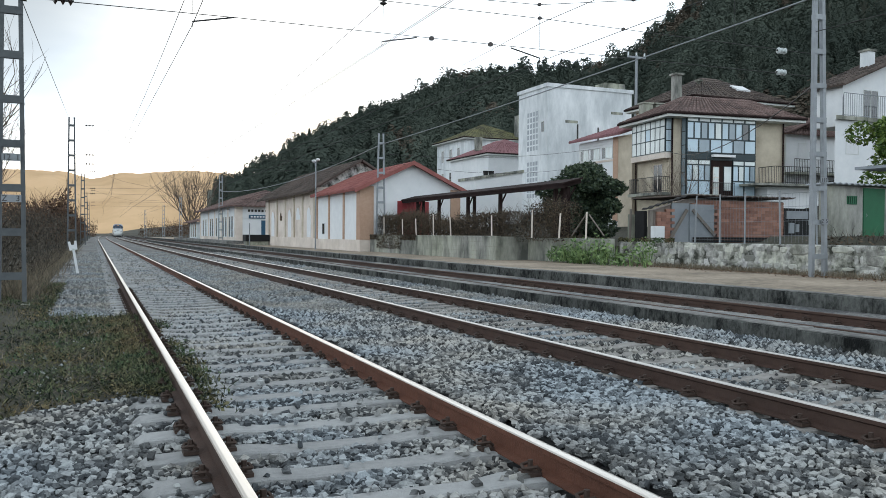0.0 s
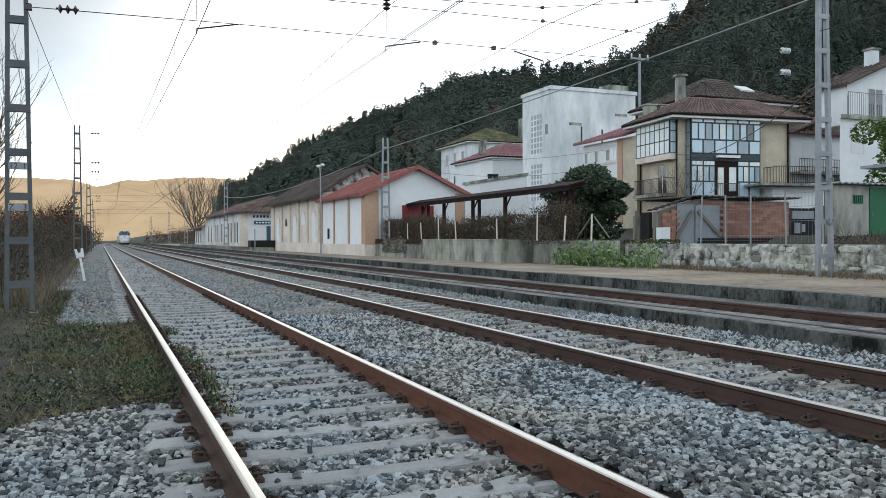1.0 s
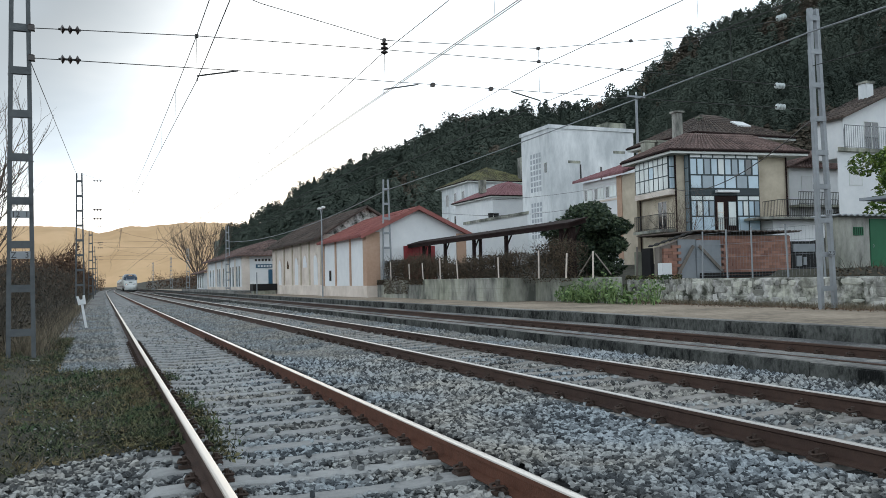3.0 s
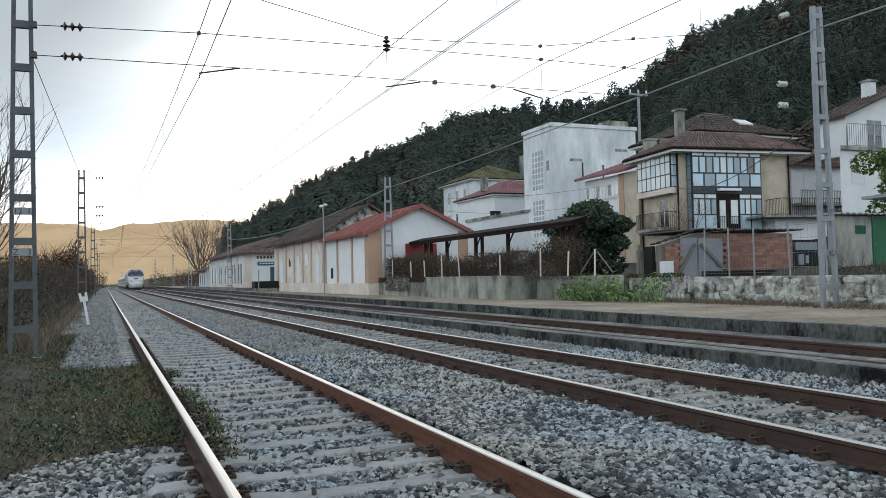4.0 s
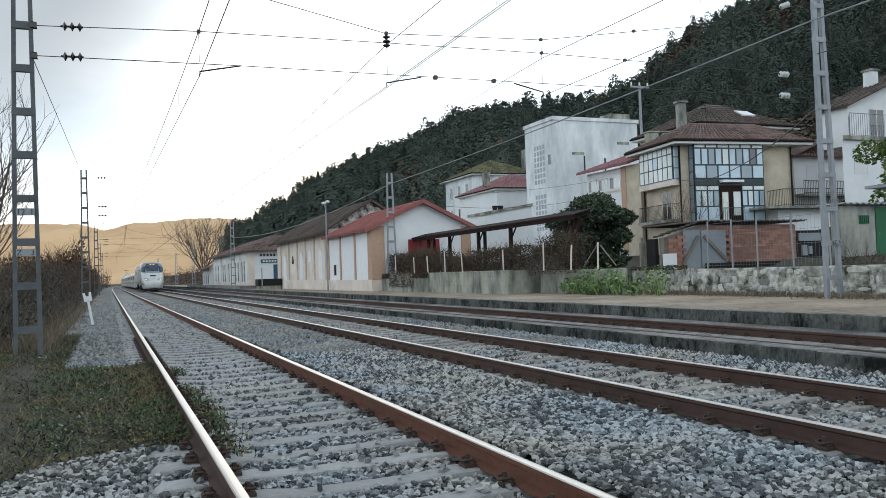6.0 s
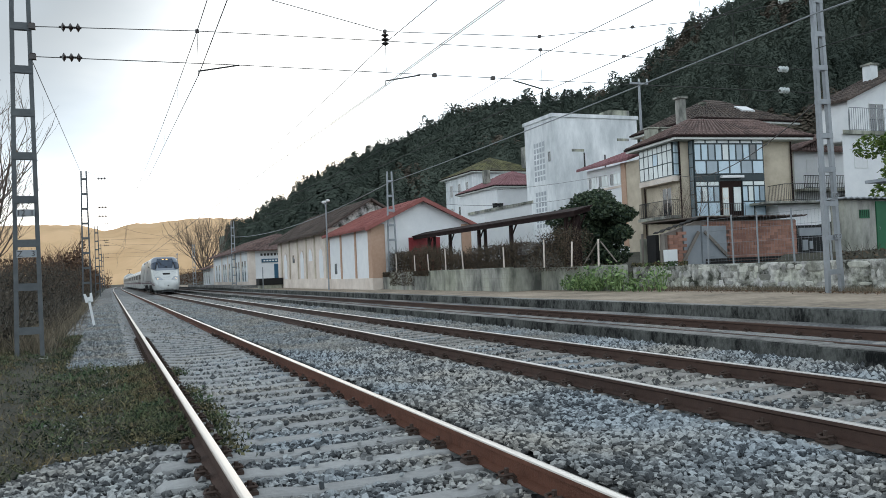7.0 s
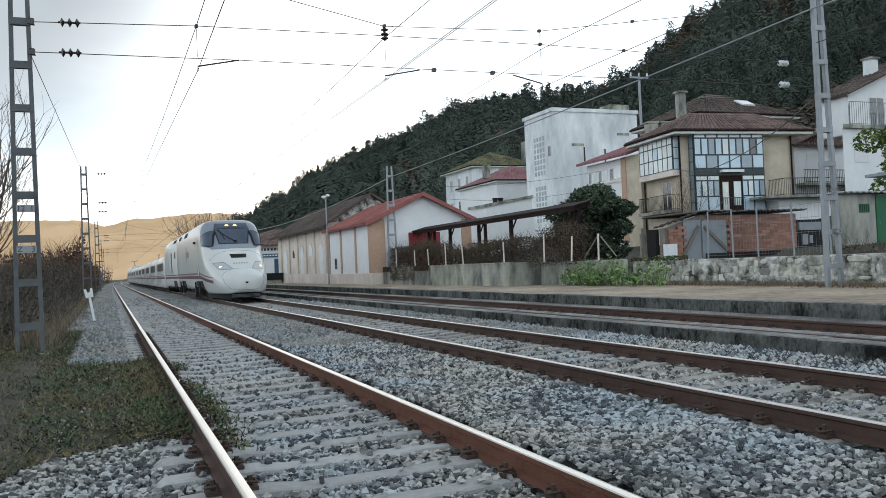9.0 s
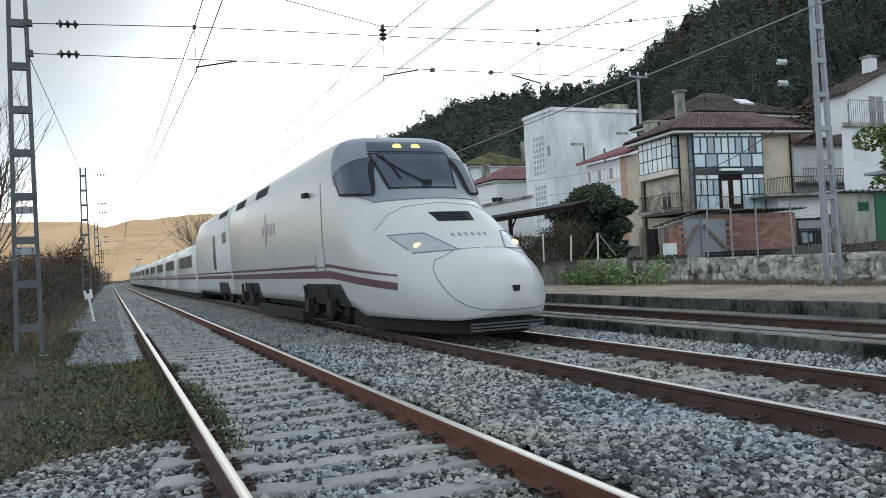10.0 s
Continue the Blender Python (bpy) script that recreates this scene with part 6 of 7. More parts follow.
def brick_shed():
    h = thing("brick_shed", "patched brick and sheet metal garden shed with corrugated roof", "shed")
    y = 23.3
    part("core", Shape().prism([(18.05, 0.8), (24.0, 0.8), (24.0, 2.74), (19.45, 2.74), (18.05, 2.32)], "y", y + 0.1, y + 0.32), M["mortar"], h)
    # hollow brick courses
    bw, bh = 0.38, 0.102
    for c in range(18):
        z0 = 0.95 + c * (bh + 0.008)
        x = 18.1 - (bw / 2 if c % 2 else 0)
        while x < 23.95:
            xa, xb = max(x, 18.1), min(x + bw, 23.95)
            top = 2.30 + max(0, min(0.44, (xa - 18.05) * 0.31))
            in_gap = 18.72 < (xa + xb) / 2 < 20.6 and not (xa > 19.55 and z0 > 2.38)
            if xb - xa > 0.06 and z0 + bh < top + 0.05 and not in_gap:
                part("brick", Shape().box(xa + 0.006, y + random.uniform(-0.006, 0.006), z0, xb - 0.006, y + 0.12, z0 + bh), M["brick"], h)
            x += bw
    part("sheet", Shape().box(18.75, y + 0.03, 0.9, 19.5, y + 0.08, 2.58), M["sheet_grey"], h, "grey metal sheet")
    part("gate", Shape().box(19.52, y - 0.02, 0.9, 20.6, y + 0.06, 2.55), M["sheet_grey"], h, "grey sheet metal gate")
    part("plank", Shape().bar((18.65, y - 0.06, 1.35), (19.35, y - 0.06, 2.35), 0.05, 0.11), M["wood"], h)
    part("plank", Shape().bar((19.6, y - 0.06, 2.35), (20.6, y - 0.06, 1.45), 0.05, 0.11), M["wood"], h)
    part("door_post", Shape().box(17.75, y - 0.05, 0.9, 17.87, y + 0.07, 2.3), M["wood"], h)
    # near-black box put in for the shade of the open doorway
    part("side_wall", Shape().box(17.9, y + 0.5, 0.8, 18.05, y + 1.0, 2.3), M["dark"], h)
    # corrugated roof, flat part and falling part
    for (xa, za), (xb, zb) in (((17.55, 2.33), (19.5, 2.88)), ((19.45, 2.86), (24.25, 2.86))):
        s = Shape()
        n = int((xb - xa) / 0.07)
        top, bot = [], []
        for i in range(n + 1):
            u = i / n
            z = za + (zb - za) * u + 0.022 * math.sin(i * 1.6)
            top.append((xa + (xb - xa) * u, z + 0.02))
            bot.append((xa + (xb - xa) * u, z - 0.012))
        s.prism(top + bot[::-1], "y", y - (0.12 if xa < 19 else 0.28), y + (0.15 if xa < 19 else 3.4))
        part("roof_sheet", s, M["t_under"] if xa < 19 else M["roof_old"], h)
    # added near-black panel with pale bits, standing in for dark clutter
    part("dark_store", Shape().box(24.02, y + 0.05, 0.8, 25.4, y + 0.3, 2.5), M["dark"], h, "flat dark panel put in for dark clutter beside the shed")
    for xa, za, xb, zb in ((24.25, 1.55, 24.5, 1.95), (24.6, 1.6, 24.75, 1.9), (24.1, 2.1, 25.2, 2.4)):
        part("store_board", Shape().box(xa, y, za, xb, y + 0.05, zb), M["sheet_grey"], h)
    push(solid("white_cabinet", Shape().box(17.75, y - 0.35, 1.2, 18.15, y - 0.1, 1.75, 0.01), M["plastic_white"], "small white box cabinet on the wall", "cabinet"), 1.14)
    # dark boarding below
    for i in range(4):
        part("board", Shape().box(19.6, y - 0.10, 1.0 + i * 0.1, 24.4, y - 0.07, 1.08 + i * 0.1), M["t_under"], h)
    return push(h, 1.14)


brick_shed()


def green_shed():
    h = thing("green_door_shed", "grey rendered shed with green door and grooved roof sheets", "shed")
    y = 19.5
    part("wall", Shape().box(22.1, y, 0.5, 28, y + 0.5, 3.1), M["concrete"], h)
    d = part("door", Shape().box(23.52, y - 0.04, 1.42, 24.5, y + 0.05, 3.05), M["green_door"], h, "bright green sheet door")
    part("handle", Shape().tube([(23.62, y - 0.05, 2.1), (23.62, y - 0.09, 2.15), (23.62, y - 0.05, 2.2)], 0.012, 5), M["mast"], d)
    opening(h, "y", 22.78, 23.22, 2.5, 2.78, y, 5, 1, M["green_door"], M["dark"], name="vent", bar=0.05)
    s = Shape()
    top = [(21.8 + i * 0.06, 3.16 + 0.025 * math.sin(i * 1.4)) for i in range(106)]
    s.prism(top + [(x, z - 0.03) for x, z in reversed(top)], "y", y - 0.3, y + 0.8)
    part("roof_sheet", s, M["sheet_grey"], h)
    part("awning", Shape().box(24.3, y - 1.2, 3.75, 28, y + 1, 3.85), M["sheet_grey"], h)
    part("awning_post", Shape().box(24.6, y - 0.6, 3.1, 24.75, y - 0.4, 3.75), M["plastic_white"], h)
    w = thing("stone_bank", "crumbling earth and stone bank below the shed", "wall", kind="structure")
    part("core", Shape().prism([(18.2, 0.2), (26, 0.2), (26, 1.5), (19.4, 1.42), (18.5, 1.0)], "y", 12.0, 19.4), M["soil"], w)
    push(w, 1.10)


green_shed()


def clutter():
    for x, y in ((21.5, 27.0), (22.6, 27.4)):
        c = thing("garden_chair", "white plastic garden chair in the yard", "chair", "garden chairs", at=(x, y, 1.05))
        part("seat", Shape().box(-0.24, -0.24, 0.38, 0.24, 0.24, 0.42, 0.01), M["plastic_white"], c)
        part("backrest", Shape().box(-0.24, 0.20, 0.42, 0.24, 0.25, 0.86, 0.01), M["plastic_white"], c)
        for lx in (-0.21, 0.21):
            for ly in (-0.21, 0.21):
                part("leg", Shape().bar((lx, ly, 0), (lx, ly, 0.4), 0.04, 0.04), M["plastic_white"], c)
            part("armrest", Shape().box(lx - 0.03, -0.22, 0.6, lx + 0.03, 0.24, 0.63), M["plastic_white"], c)
    # trackside marker, leaning
    m = thing("marker_post", "leaning white forked trackside marker post", "sign", at=(-0.50, 30.0, 0.0))
    m.scale = (0.8, 0.8, 0.8)
    m.rotation_euler = (0, radians(-9), 0)
    part("post", Shape().box(-0.05, -0.03, 0, 0.05, 0.03, 1.05, 0.01), M["plastic_white"], m)
    part("board", Shape().prism([(-0.15, 1.0), (0.15, 1.0), (0.17, 1.38), (0.08, 1.38), (0.05, 1.22), (-0.05, 1.22), (-0.08, 1.38), (-0.17, 1.38)], "y", -0.03, 0.02), M["plastic_white"], m, "white forked board")
    # dark litter bin and sign post near the station end
    b = thing("trackside_cabinet", "low dark container on the platform before the station", "container", at=(13.9, 80.5, PLAT))
    part("body", Shape().box(-0.5, -1.0, 0.35, 1.8, 0.8, 1.0, 0.03), M["t_black"], b)
    part("base", Shape().box(-0.4, -0.9, 0, 1.7, 0.7, 0.35), M["concrete"], b)
    p = thing("sign_post", "thin grey sign post on the platform", "post", at=(13.5, 78.0, PLAT))
    part("post", Shape().tube([(0, 0, 0), (0, 0, 2.1)], 0.05, 6), M["mast"], p)
    # neighbouring block garden walls in the yard
    w = thing("yard_wall", "old concrete and board partitions in the yard", "wall", kind="structure")
    for x0, x1, y, z1 in ((20.3, 21.0, 27.9, 2.3), (23.2, 25.2, 29.0, 2.9), (25.4, 27.4, 30.5, 3.4)):
        part("panel", Shape().box(x0, y, 0.9, x1, y + 0.15, z1), M["concrete"], w)
    for x, y in ((20.0, 27.5), (21.4, 27.6), (22.9, 28.2), (24.4, 28.4)):
        part("stake", Shape().bar((x, y, 0.9), (x + 0.05, y, 2.5), 0.07, 0.07), M["wood"], w)
    for a, b in (((17.2, 27.4, 1.4), (17.2, 26.3, 2.3)), ((17.2, 25.2, 1.4), (17.2, 26.2, 2.2))):
        part("strut", Shape().bar(a, b, 0.035, 0.035), M["wood"], w)


clutter()


# ---- plants ----
def bough(s, p, d, length, r, depth, rnd, spread=0.55, up=0.12):
    q = [p]
    dd = d.copy()
    n = 4
    for i in range(n):
        dd = (dd + Vector((rnd.uniform(-1, 1), rnd.uniform(-1, 1), rnd.uniform(-1, 1))) * 0.16 + Vector((0, 0, up))).normalized()
        q.append(q[-1] + dd * length / n)
    s.tube(q, r, 5 if r > 0.03 else 3, r * 0.5)
    if depth == 0:
        return
    for k in range(rnd.randint(3, 5)):
        i = rnd.randint(1, n)
        nd = (dd + Vector((rnd.uniform(-1, 1), rnd.uniform(-1, 1), rnd.uniform(-0.6, 1))) * spread * 1.5).normalized()
        bough(s, q[i], nd, length * rnd.uniform(0.5, 0.75), r * 0.5, depth - 1, rnd, spread, up)


def bare_tree(x, y, z, h, seed, label, trunk=0.35, r=0.13, limbs=6, depth=3):
    rnd = random.Random(seed)
    t = thing("bare_tree", label, "tree", "bare winter trees", at=(x, y, z))
    s = Shape().tube([(0, 0, -0.2), (0.05, 0, h * trunk * 0.5), (0, 0.05, h * trunk)], r, 8, r * 0.7)
    part("trunk", s, M["bark"], t)
    for k in range(limbs):
        a = 2 * math.pi * k / limbs + rnd.uniform(-0.4, 0.4)
        s = Shape()
        bough(s, Vector((0, 0.03, h * trunk * rnd.uniform(0.75, 1))), Vector((math.cos(a) * 0.7, math.sin(a) * 0.7, 0.8)).normalized(), h * 0.42, r * 0.5, depth, rnd)
        part("limb", s, M["twig"], t)


bare_tree(-3.1, 22.5, -0.2, 7.0, 3, "leafless roadside tree with fine twigs beside the mast", 0.3, 0.09, 6, 3)
bare_tree(-4.0, 30, -0.2, 6.0, 8, "leafless thorny tree in the trackside scrub", 0.25, 0.08, 6, 3)
bare_tree(16.6, 158, 0.3, 14.5, 5, "broad pollarded bare tree behind the station", 0.2, 0.2, 15, 3)
bare_tree(33.2, 40.8, 0.9, 6.0, 9, "small bare garden tree in front of the house", 0.3, 0.06, 5, 3)


def crown(name, x, y, z, parts_list, leaf_m, leaf_size, count, label, trunk_h=1.0):
    """A leafy tree: trunk, limbs and a crown of many leaves in uneven clumps."""
    t = thing(name, label, "tree", at=(x, y, z))
    part("trunk", Shape().tube([(0, 0, -0.1), (0.05, 0, trunk_h), (0, 0, trunk_h + 1.2)], 0.16, 7, 0.08), M["bark"], t)
    cs = []
    for cx, cy, cz, rx, rz in parts_list:
        n = int(count * rx * rx)
        v = rng.normal(size=(n, 3))
        v /= np.linalg.norm(v, axis=1)[:, None]
        rad = rng.uniform(0.55, 1.0, n) ** 0.5 * (1 + 0.16 * np.sin(v[:, 0] * 7 + cx) * np.cos(v[:, 2] * 6))
        cs.append(v * rad[:, None] * [rx, rx, rz] + [cx, cy, cz])
    v, f = leaves(np.concatenate(cs), leaf_size)
    c = new("crown", raw_mesh("crown", v, f, leaf_m))
    c.parent = t
    return t


clumps = []
r_ = random.Random(4)
for i in range(40):
    a = r_.uniform(0, 6.28)
    q = r_.uniform(0.2, 1.8)
    clumps.append((q * math.cos(a) * 1.05, q * math.sin(a), r_.uniform(0.9, 3.95) - 0.28 * q * q * 0.5, r_.uniform(0.45, 0.85), r_.uniform(0.4, 0.7)))
crown("evergreen_tree", 23.8, 37, 0.9, clumps, M["ever"], 0.17, 1500, "dense dark evergreen tree behind the canopy", 1.2)
clumps = [(r_.uniform(-1.5, 1.5), r_.uniform(-1, 1), r_.uniform(0.5, 4.6), r_.uniform(0.4, 0.8), r_.uniform(0.4, 0.7)) for i in range(22)]
crown("lemon_tree", 38.4, 30, 3.0, clumps, M["lemon"], 0.2, 750, "yellow-green leafy citrus tree above the shed", 1.0)


def stems(n, centre_fn, length, width, lean=0.5):
    """Thin upright blades or stems as narrow triangles."""
    base = np.array([centre_fn() for _ in range(n)])
    d = np.stack([rng.normal(0, lean, n), rng.normal(0, lean, n), np.ones(n)], 1)
    d /= np.linalg.norm(d, axis=1)[:, None]
    L = length * rng.uniform(0.4, 1.3, n)[:, None]
    a = rng.uniform(0, 6.28, n)
    w = np.stack([np.cos(a), np.sin(a), np.zeros(n)], 1) * width * rng.uniform(0.6, 1.4, n)[:, None]
    mid = base + d * L * 0.55
    tip = base + d * L + np.stack([rng.normal(0, 0.18, n), rng.normal(0, 0.18, n), -0.08 * np.ones(n)], 1) * L
    v = np.stack([base - w, base + w, mid + w * 0.7, mid - w * 0.7, tip], 1).reshape(-1, 3)
    i = np.arange(n)[:, None] * 5
    f = np.concatenate([i + [[0, 1, 2]], i + [[0, 2, 3]], i + [[3, 2, 4]]], 0)
    return v, f


def stuff(name, sets, material, label, category):
    V, F, off = [], [], 0
    for v, f in sets:
        V.append(v)
        F.append(f + off)
        off += len(v)
    return tagged(new(name, raw_mesh(name, np.concatenate(V), np.concatenate(F), material)), label, category, kind="stuff")


M["litter"] = leaf("fallen_leaf", (0.09, 0.055, 0.035), (0.26, 0.17, 0.11))


def hedge():
    r = random.Random(21)
    def at():
        y = r.uniform(28.7, 50.6)
        top = 2.2 + 0.35 * noise.noise((y * 0.45, 0, 5)) + 0.30 * noise.noise((y * 1.7, 3, 1)) + (0.45 if y > 42 else 0) + (0.5 if y < 31.5 else 0.25 if y < 38 else 0)
        z = 1.1 + (top - 1.1) * r.random() ** 0.7
        return (16.75 + r.random() * 1.3 + (0.5 if y < 32.4 else 0), y, z)
    pts = np.array([at() for _ in range(34000)])
    stuff("hedge", [leaves(pts, 0.078), stems(4200, at, 0.55, 0.007, 0.8)], M["hedge"], "tangled brown winter hedge behind the platform wall", "hedge")
    def hang():
        y = r.uniform(42, 50)
        return (16.36 - r.random() * 0.12, y, 0.55 + r.random() * 0.95 if abs(y - 46.5) < 2.2 else 1.1 + r.random() * 0.3)
    stuff("ivy", [leaves(np.array([hang() for _ in range(3000)]), 0.07)], M["hedge"], "dry creepers hanging over the wall", "ivy")
    # arching broad-leaved plants in separate clumps
    plants = [(17.0 - abs(r.gauss(0.1, 0.22)), y, r.uniform(0.45, 1.15)) for y in (23.0, 23.7, 24.3, 24.8, 25.2, 25.7, 26.0, 26.2, 26.5, 26.9, 27.1, 27.3, 22.1, 28.0)]
    def weed():
        px, py, ph = r.choice(plants)
        k = r.random() ** 0.7
        a = r.uniform(0, 6.28)
        return (px + 0.30 * k * math.cos(a), py + 0.38 * k * math.sin(a), 0.32 + ph * (0.15 + 0.85 * r.random() * (1.15 - 0.5 * k)))
    def weed_foot():
        px, py, ph = r.choice(plants)
        return (px + r.gauss(0, 0.09), py + r.gauss(0, 0.14), 0.3 + r.random() * 0.3 * ph)
    push(stuff("weeds", [leaves(np.array([weed() for _ in range(520)]), 0.17), leaves(np.array([weed() for _ in range(700)]), 0.09), stems(420, weed_foot, 0.75, 0.014, 0.38)], M["weed"], "bright green broad-leaved weeds against the wall", "weeds"), 1.055)
    def moss():
        y = r.uniform(21.5, 32)
        return (17.0 if y > 24.6 else 17.4, y, 1.20 + r.random() * 0.14)
    push(stuff("moss", [leaves(np.array([moss() for _ in range(2200)]), 0.08)], M["grass"], "green moss and grass along the wall top", "moss"), 1.09)
    def foot():
        return (19.3 - abs(r.gauss(0, 0.45)), r.uniform(12, 27), PLAT + r.random() * 0.05)
    stuff("dry_grass", [stems(5200, foot, 0.2, 0.006, 0.7)], M["dry"], "withered grass at the foot of the wall", "grass")
    def litter():
        return (19.2 - abs(r.gauss(0, 0.5)), r.uniform(11, 33), PLAT + r.random() * 0.02)
    stuff("leaf_litter", [leaves(np.array([litter() for _ in range(3500)]), 0.055)], M["litter"], "brown fallen leaves along the foot of the wall", "leaves")
    def bank():
        y = r.uniform(12, 17)
        return (18.3 + r.random() * 2.5, y, 0.55 + r.random() * 0.9)
    push(stuff("bank_plants", [leaves(np.array([bank() for _ in range(2600)]), 0.09), stems(1000, bank, 0.4, 0.007, 0.7)], M["hedge"], "dry creepers over the stone bank", "plants"), 1.10)


hedge()


def verge():
    r = random.Random(31)
    def grass_at():
        while True:
            y = 4.6 + r.random() ** 0.8 * 20
            x = r.uniform(-0.12 * y - 1.2, 0.7)
            if x < verge_edge(y) + 0.12 * noise.noise((x * 3, y * 3, 0)) and y > 5.3:
                mound = max(0.0, noise.noise((x * 2.1, y * 1.5, 3)) + 0.5 * noise.noise((x * 5, y * 4, 1)))
                return (x, y, max(-0.03, ground_height(x, y)) + r.random() * (0.04 + 0.20 * mound))
    low = np.array([grass_at() for _ in range(42000)])
    stuff("grass", [leaves(low, 0.034, 0.2), stems(26000, grass_at, 0.11, 0.0048, 1.5)], M["grass"], "dark matted grass and creepers on the verge", "grass")
    stuff("straw", [stems(6000, grass_at, 0.15, 0.003, 1.6)], M["dry"], "scattered pale straw among the grass", "grass")
    def tuft():
        k = r.choice(((0.82, 9.3), (0.84, 8.6), (0.82, 10.3), (0.85, 8.0), (0.80, 12.6), (0.80, 7.0)))
        return (k[0] + abs(r.gauss(0, 0.10)), k[1] + r.gauss(0, 0.30), -0.02 + r.random() * 0.08)
    stuff("grass_tufts", [leaves(np.array([tuft() for _ in range(1300)]), 0.042), stems(600, tuft, 0.12, 0.004, 0.8)], M["grass"], "grass creeping over the first rail", "grass")
    def rail_side():
        y = 7.3 + r.random() * 6.8
        return (0.63 - abs(r.gauss(0, 0.22)), y, -0.01 + r.random() * 0.07)
    pts = np.array([rail_side() for _ in range(14000)])
    stuff("rail_grass", [leaves(pts, 0.034), stems(5000, rail_side, 0.11, 0.0045, 1.4)], M["grass"], "matted creeping grass against the first rail", "grass")
    def dead():
        y = 18 + r.random() ** 1.5 * 50
        return (-1.15 - r.random() * 1.1 + r.gauss(0, 0.15), y, 0.02)
    stuff("dry_grass", [stems(6500, dead, 0.5, 0.006, 0.45)], M["dry"], "tall straw-coloured dead grass near the mast", "grass")
    def scrub():
        y = 18 + r.random() ** 1.6 * 110
        x = -1.75 - r.random() ** 1.2 * 9 + (0.35 if y > 24 else 0)
        top = (1.0 + 1.9 * min(1, (y - 14) / 45) + 0.5 * noise.noise((x * 0.6, y * 0.25, 0))) * min(1, (-1.6 - x) / 1.0 + 0.3)
        return (x, y, -0.1 + r.random() * max(0.3, top))
    pts = np.array([scrub() for _ in range(16000)])
    stuff("scrub", [leaves(pts, 0.13), stems(12000, scrub, 1.0, 0.008, 0.6)], M["bramble"], "brown bramble thicket along the line", "scrub")
    def far_scrub():
        y = 90 + r.random() ** 1.3 * 240
        side = r.random() < 0.75
        x = (-2.4 - r.random() ** 1.4 * 14) if side else (21 + r.random() * 10)
        if y > 290:
            x = r.uniform(-10, 30)
            if -2 < x - bend(y) < 13:
                x -= 14
        h = 4.4 + 3.0 * noise.noise((x * 0.2, y * 0.08, 0)) + (3 if y > 180 and side and x < -6 else 0)
        return (x, y, r.random() * max(0.5, h))
    pts = np.array([far_scrub() for _ in range(22000)])
    stuff("far_scrub", [leaves(pts, 0.42), stems(9000, far_scrub, 2.2, 0.03, 0.4)], M["far_twig"], "reddish bare bushes far along the line", "scrub")


M["far_twig"] = leaf("reddish_twigs", (0.05, 0.03, 0.02), (0.14, 0.08, 0.05))
verge()


# ---- ballast stones ----
def stone_template(k):
    """An angular lump of crushed rock."""
    bm = bmesh.new()
    r = random.Random(k)
    bmesh.ops.create_cube(bm, size=1.35)
    bmesh.ops.triangulate(bm, faces=bm.faces[:])
    turn = Euler((r.uniform(0, 3), r.uniform(0, 3), 0)).to_matrix()
    for v in bm.verts:
        v.co = turn @ Vector([c * r.uniform(0.55, 1.3) for c in v.co])
        v.co.z *= 0.85
        v.co.x *= 1.2
    bm.verts.ensure_lookup_table()
    vs = np.array([v.co[:] for v in bm.verts])
    fs = np.array([[v.index for v in f.verts] for f in bm.faces])
    bm.free()
    return vs, fs


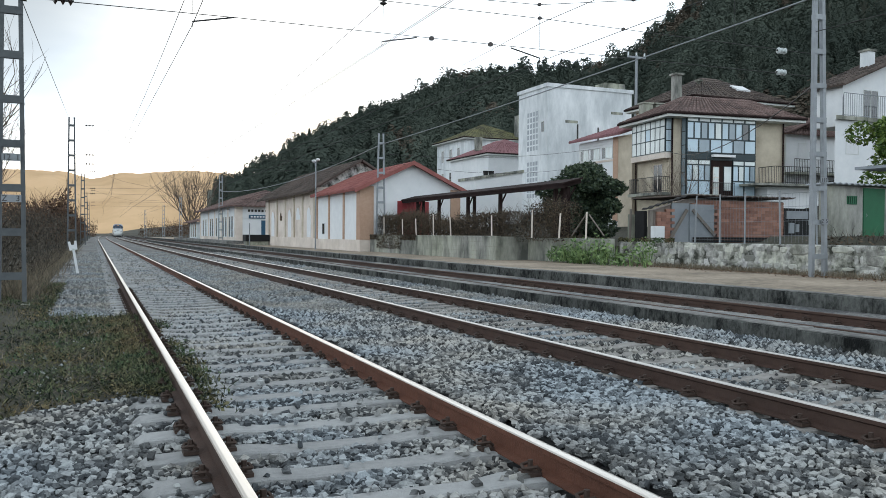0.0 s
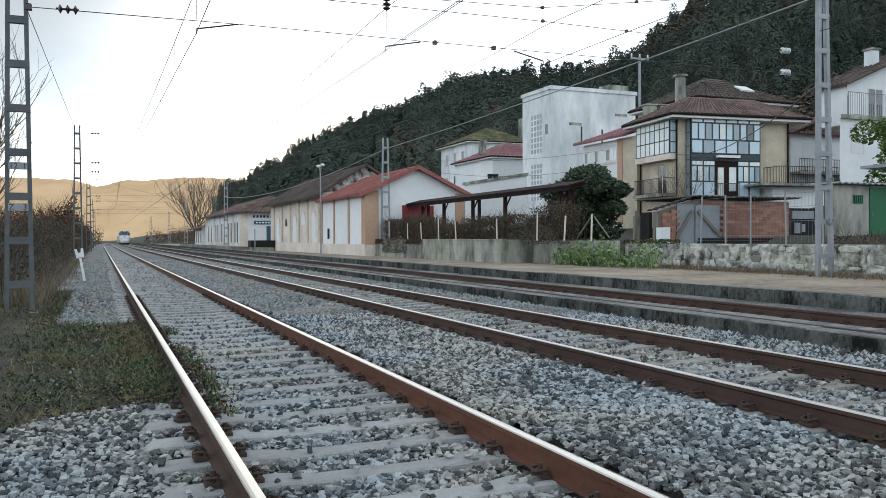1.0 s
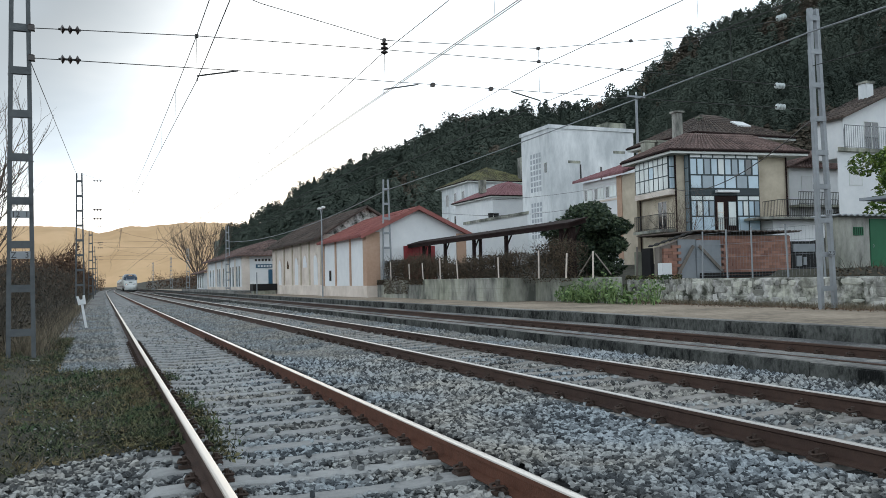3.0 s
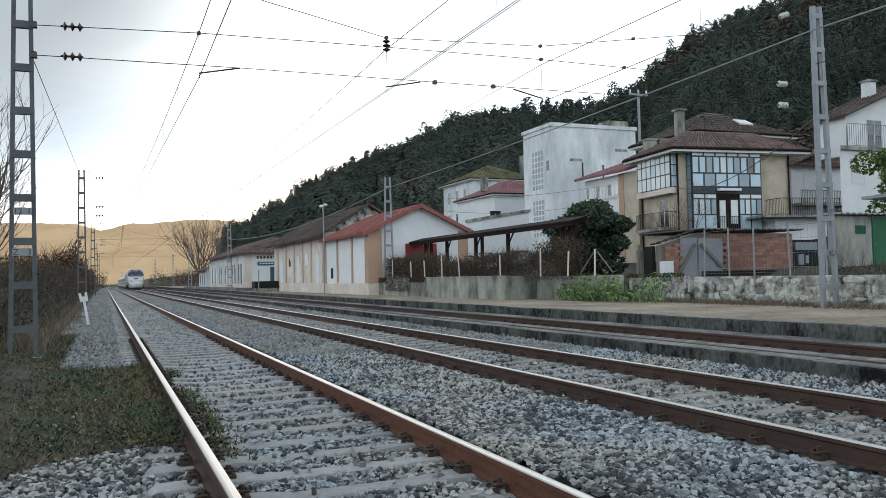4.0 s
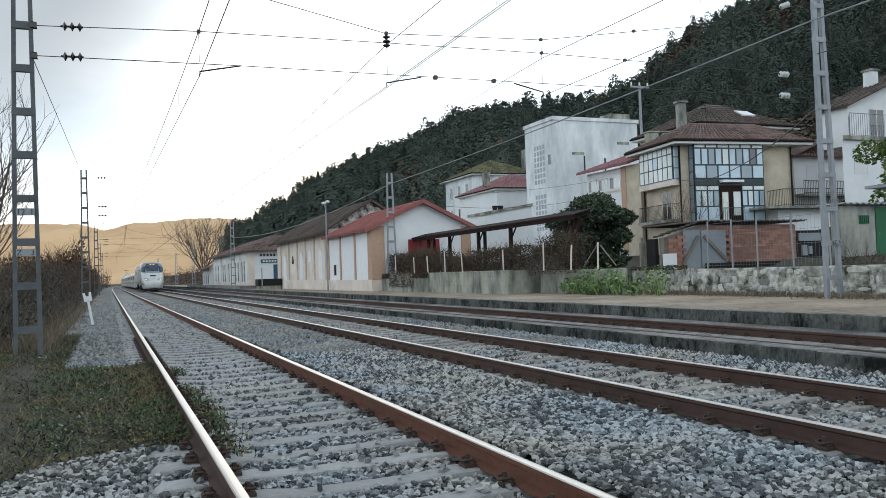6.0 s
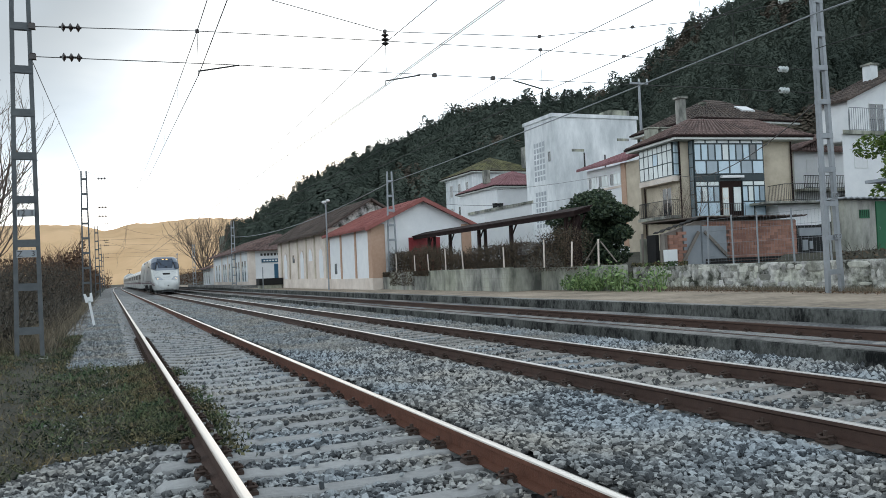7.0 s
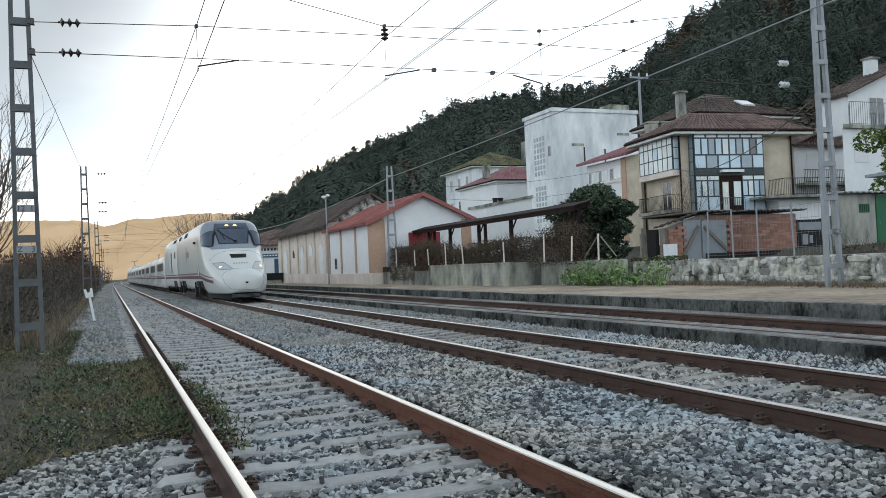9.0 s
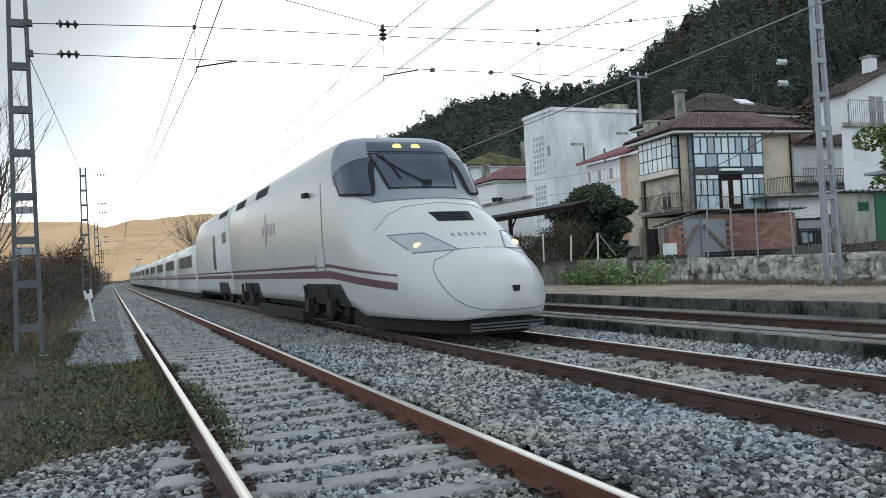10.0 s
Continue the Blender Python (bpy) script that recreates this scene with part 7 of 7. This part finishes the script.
def ballast():
    temps = [stone_template(k) for k in range(14)]
    coarse = []
    for k in range(4):
        q = random.Random(50 + k)
        tv = np.array([(1, 0, 0), (0, 1, 0), (-1, 0, 0), (0, -1, 0), (0, 0, 0.8), (0, 0, -0.8)], float) * np.array([[q.uniform(0.7, 1.3)] for _ in range(6)])
        coarse.append((tv, np.array([(0, 1, 4), (1, 2, 4), (2, 3, 4), (3, 0, 4), (1, 0, 5), (2, 1, 5), (3, 2, 5), (0, 3, 5)])))
    temps += coarse
    pts = []
    r = np.random.default_rng(8)
    for d0, d1, step, rad in ((0.0, 3.6, 0.055, 0.032), (3.6, 9.5, 0.0345, 0.0235), (9.5, 17, 0.047, 0.0305), (17, 34, 0.076, 0.040), (34, 62, 0.14, 0.055)):
        n = int(2.8 * (d1 * d1 - d0 * d0) / 2 / (step * step))
        az = r.uniform(-1.4, 1.4, n)
        d = np.sqrt(r.uniform(d0 * d0, d1 * d1, n))
        x, y = d * np.sin(az), d * np.cos(az)
        z = -0.045 + r.uniform(0, 0.028, n)
        keep = (x < 8.40) & (x > -2.0)
        for rx in (T1, T1 + GATE, T2, T2 + GATE):
            keep &= np.abs(x - rx) > 0.085
        # sleepers stay mostly clear between the rails
        for x0, pitch, phase in ((T1, 0.585, 5.84), (T2, 0.60, 5.03)):
            mid = x0 + GATE / 2
            ph = np.abs((y - phase + pitch / 2) % pitch - pitch / 2)
            inside = np.abs(x - mid) < (1.30 if x0 == T1 else 1.05)
            on = inside & (ph < 0.088)
            litter = 0.05 if x0 == T1 else 0.12
            cover = (x0 == T1) & (x > mid + 0.55) & (np.abs(x - mid) < 0.9)
            keep &= ~on | (r.random(n) < np.where(cover, 0.35, litter))
            z = np.where(inside & ~on & (x0 == T1), z + 0.002, z)
            z = np.where(on, 0.022, z)
        # heaped a little between the two tracks
        z += np.where((x > 2.75) & (x < 4.55), 0.035 + 0.02 * np.sin(x * 3), 0)
        z += np.where(x > 6.9, 0.03, 0)
        edge = np.array([verge_edge(q) for q in y])
        grassy = (x < edge - 0.05) & (y > 5.6)
        keep &= ~grassy | (r.random(n) < 0.05)
        keep &= (x > -1.15) | (y > 14)
        z = np.where(x < -0.6, z - 0.06 * (-0.6 - x), z)
        size = np.where((np.abs(np.arctan2(x, y) - 0.4) < 0.56) | (rad > 0.03), rad, 0.0301)
        pts.append((x[keep], y[keep], z[keep], size[keep]))
    m = 22000
    x, y = r.uniform(-0.9, 8.4, m), r.uniform(-9, 0.8, m)
    keep = np.ones(m, bool)
    for rx in (T1, T1 + GATE, T2, T2 + GATE):
        keep &= np.abs(x - rx) > 0.09
    for x0, pitch, phase in ((T1, 0.585, 5.84), (T2, 0.60, 5.03)):
        keep &= (np.abs(x - x0 - GATE / 2) > 1.3) | (np.abs((y - phase + pitch / 2) % pitch - pitch / 2) > 0.1) | (y < -2.6)
    pts.append((x[keep], y[keep], np.full(keep.sum(), -0.035), np.full(keep.sum(), 0.036)))
    x, y, z, rad = (np.concatenate(q) for q in zip(*pts))
    n = len(x)
    kind = np.where(rad < 0.03, r.integers(0, 14, n), r.integers(14, 18, n))
    for far, material, label in ((False, M["stone"], "loose angular grey crushed ballast stones"), (True, M["stone_far"], "even grey ballast stones further along the tracks")):
        V, F, off = [], [], 0
        for k, (tv, tf) in enumerate(temps):
            s = (kind == k) & ((np.hypot(x, y) > 15.0) == far)
            m = int(s.sum())
            sq = r.uniform(0.7, 1.3, (m, 3))
            v, f = scatter_copies(tv, tf, np.stack([x[s], y[s], z[s]], 1), rad[s] * r.uniform(0.6, 1.4, m) * (0.86 if far else 1), r.uniform(0, 6.28, m), sq)
            V.append(v)
            F.append(f + off)
            off += len(v)
        me = raw_mesh("ballast_stones", np.concatenate(V), np.concatenate(F), material)
        tagged(new("ballast_stones", me), label, "gravel", kind="stuff")


ballast()


# ---- what moves ----
def motions():
    rows = []
    for k in range(0, 21):
        t = k * 0.5
        y = 11.0 + 26.2 * (10 - t)
        turn = math.degrees(math.atan((bend(y + 10) - bend(y)) / 10))
        rows.append((t, pose(T2 + GATE / 2 + bend(y), y, RAIL, 0, 0, -turn)))
    walk(train, rows)


motions()
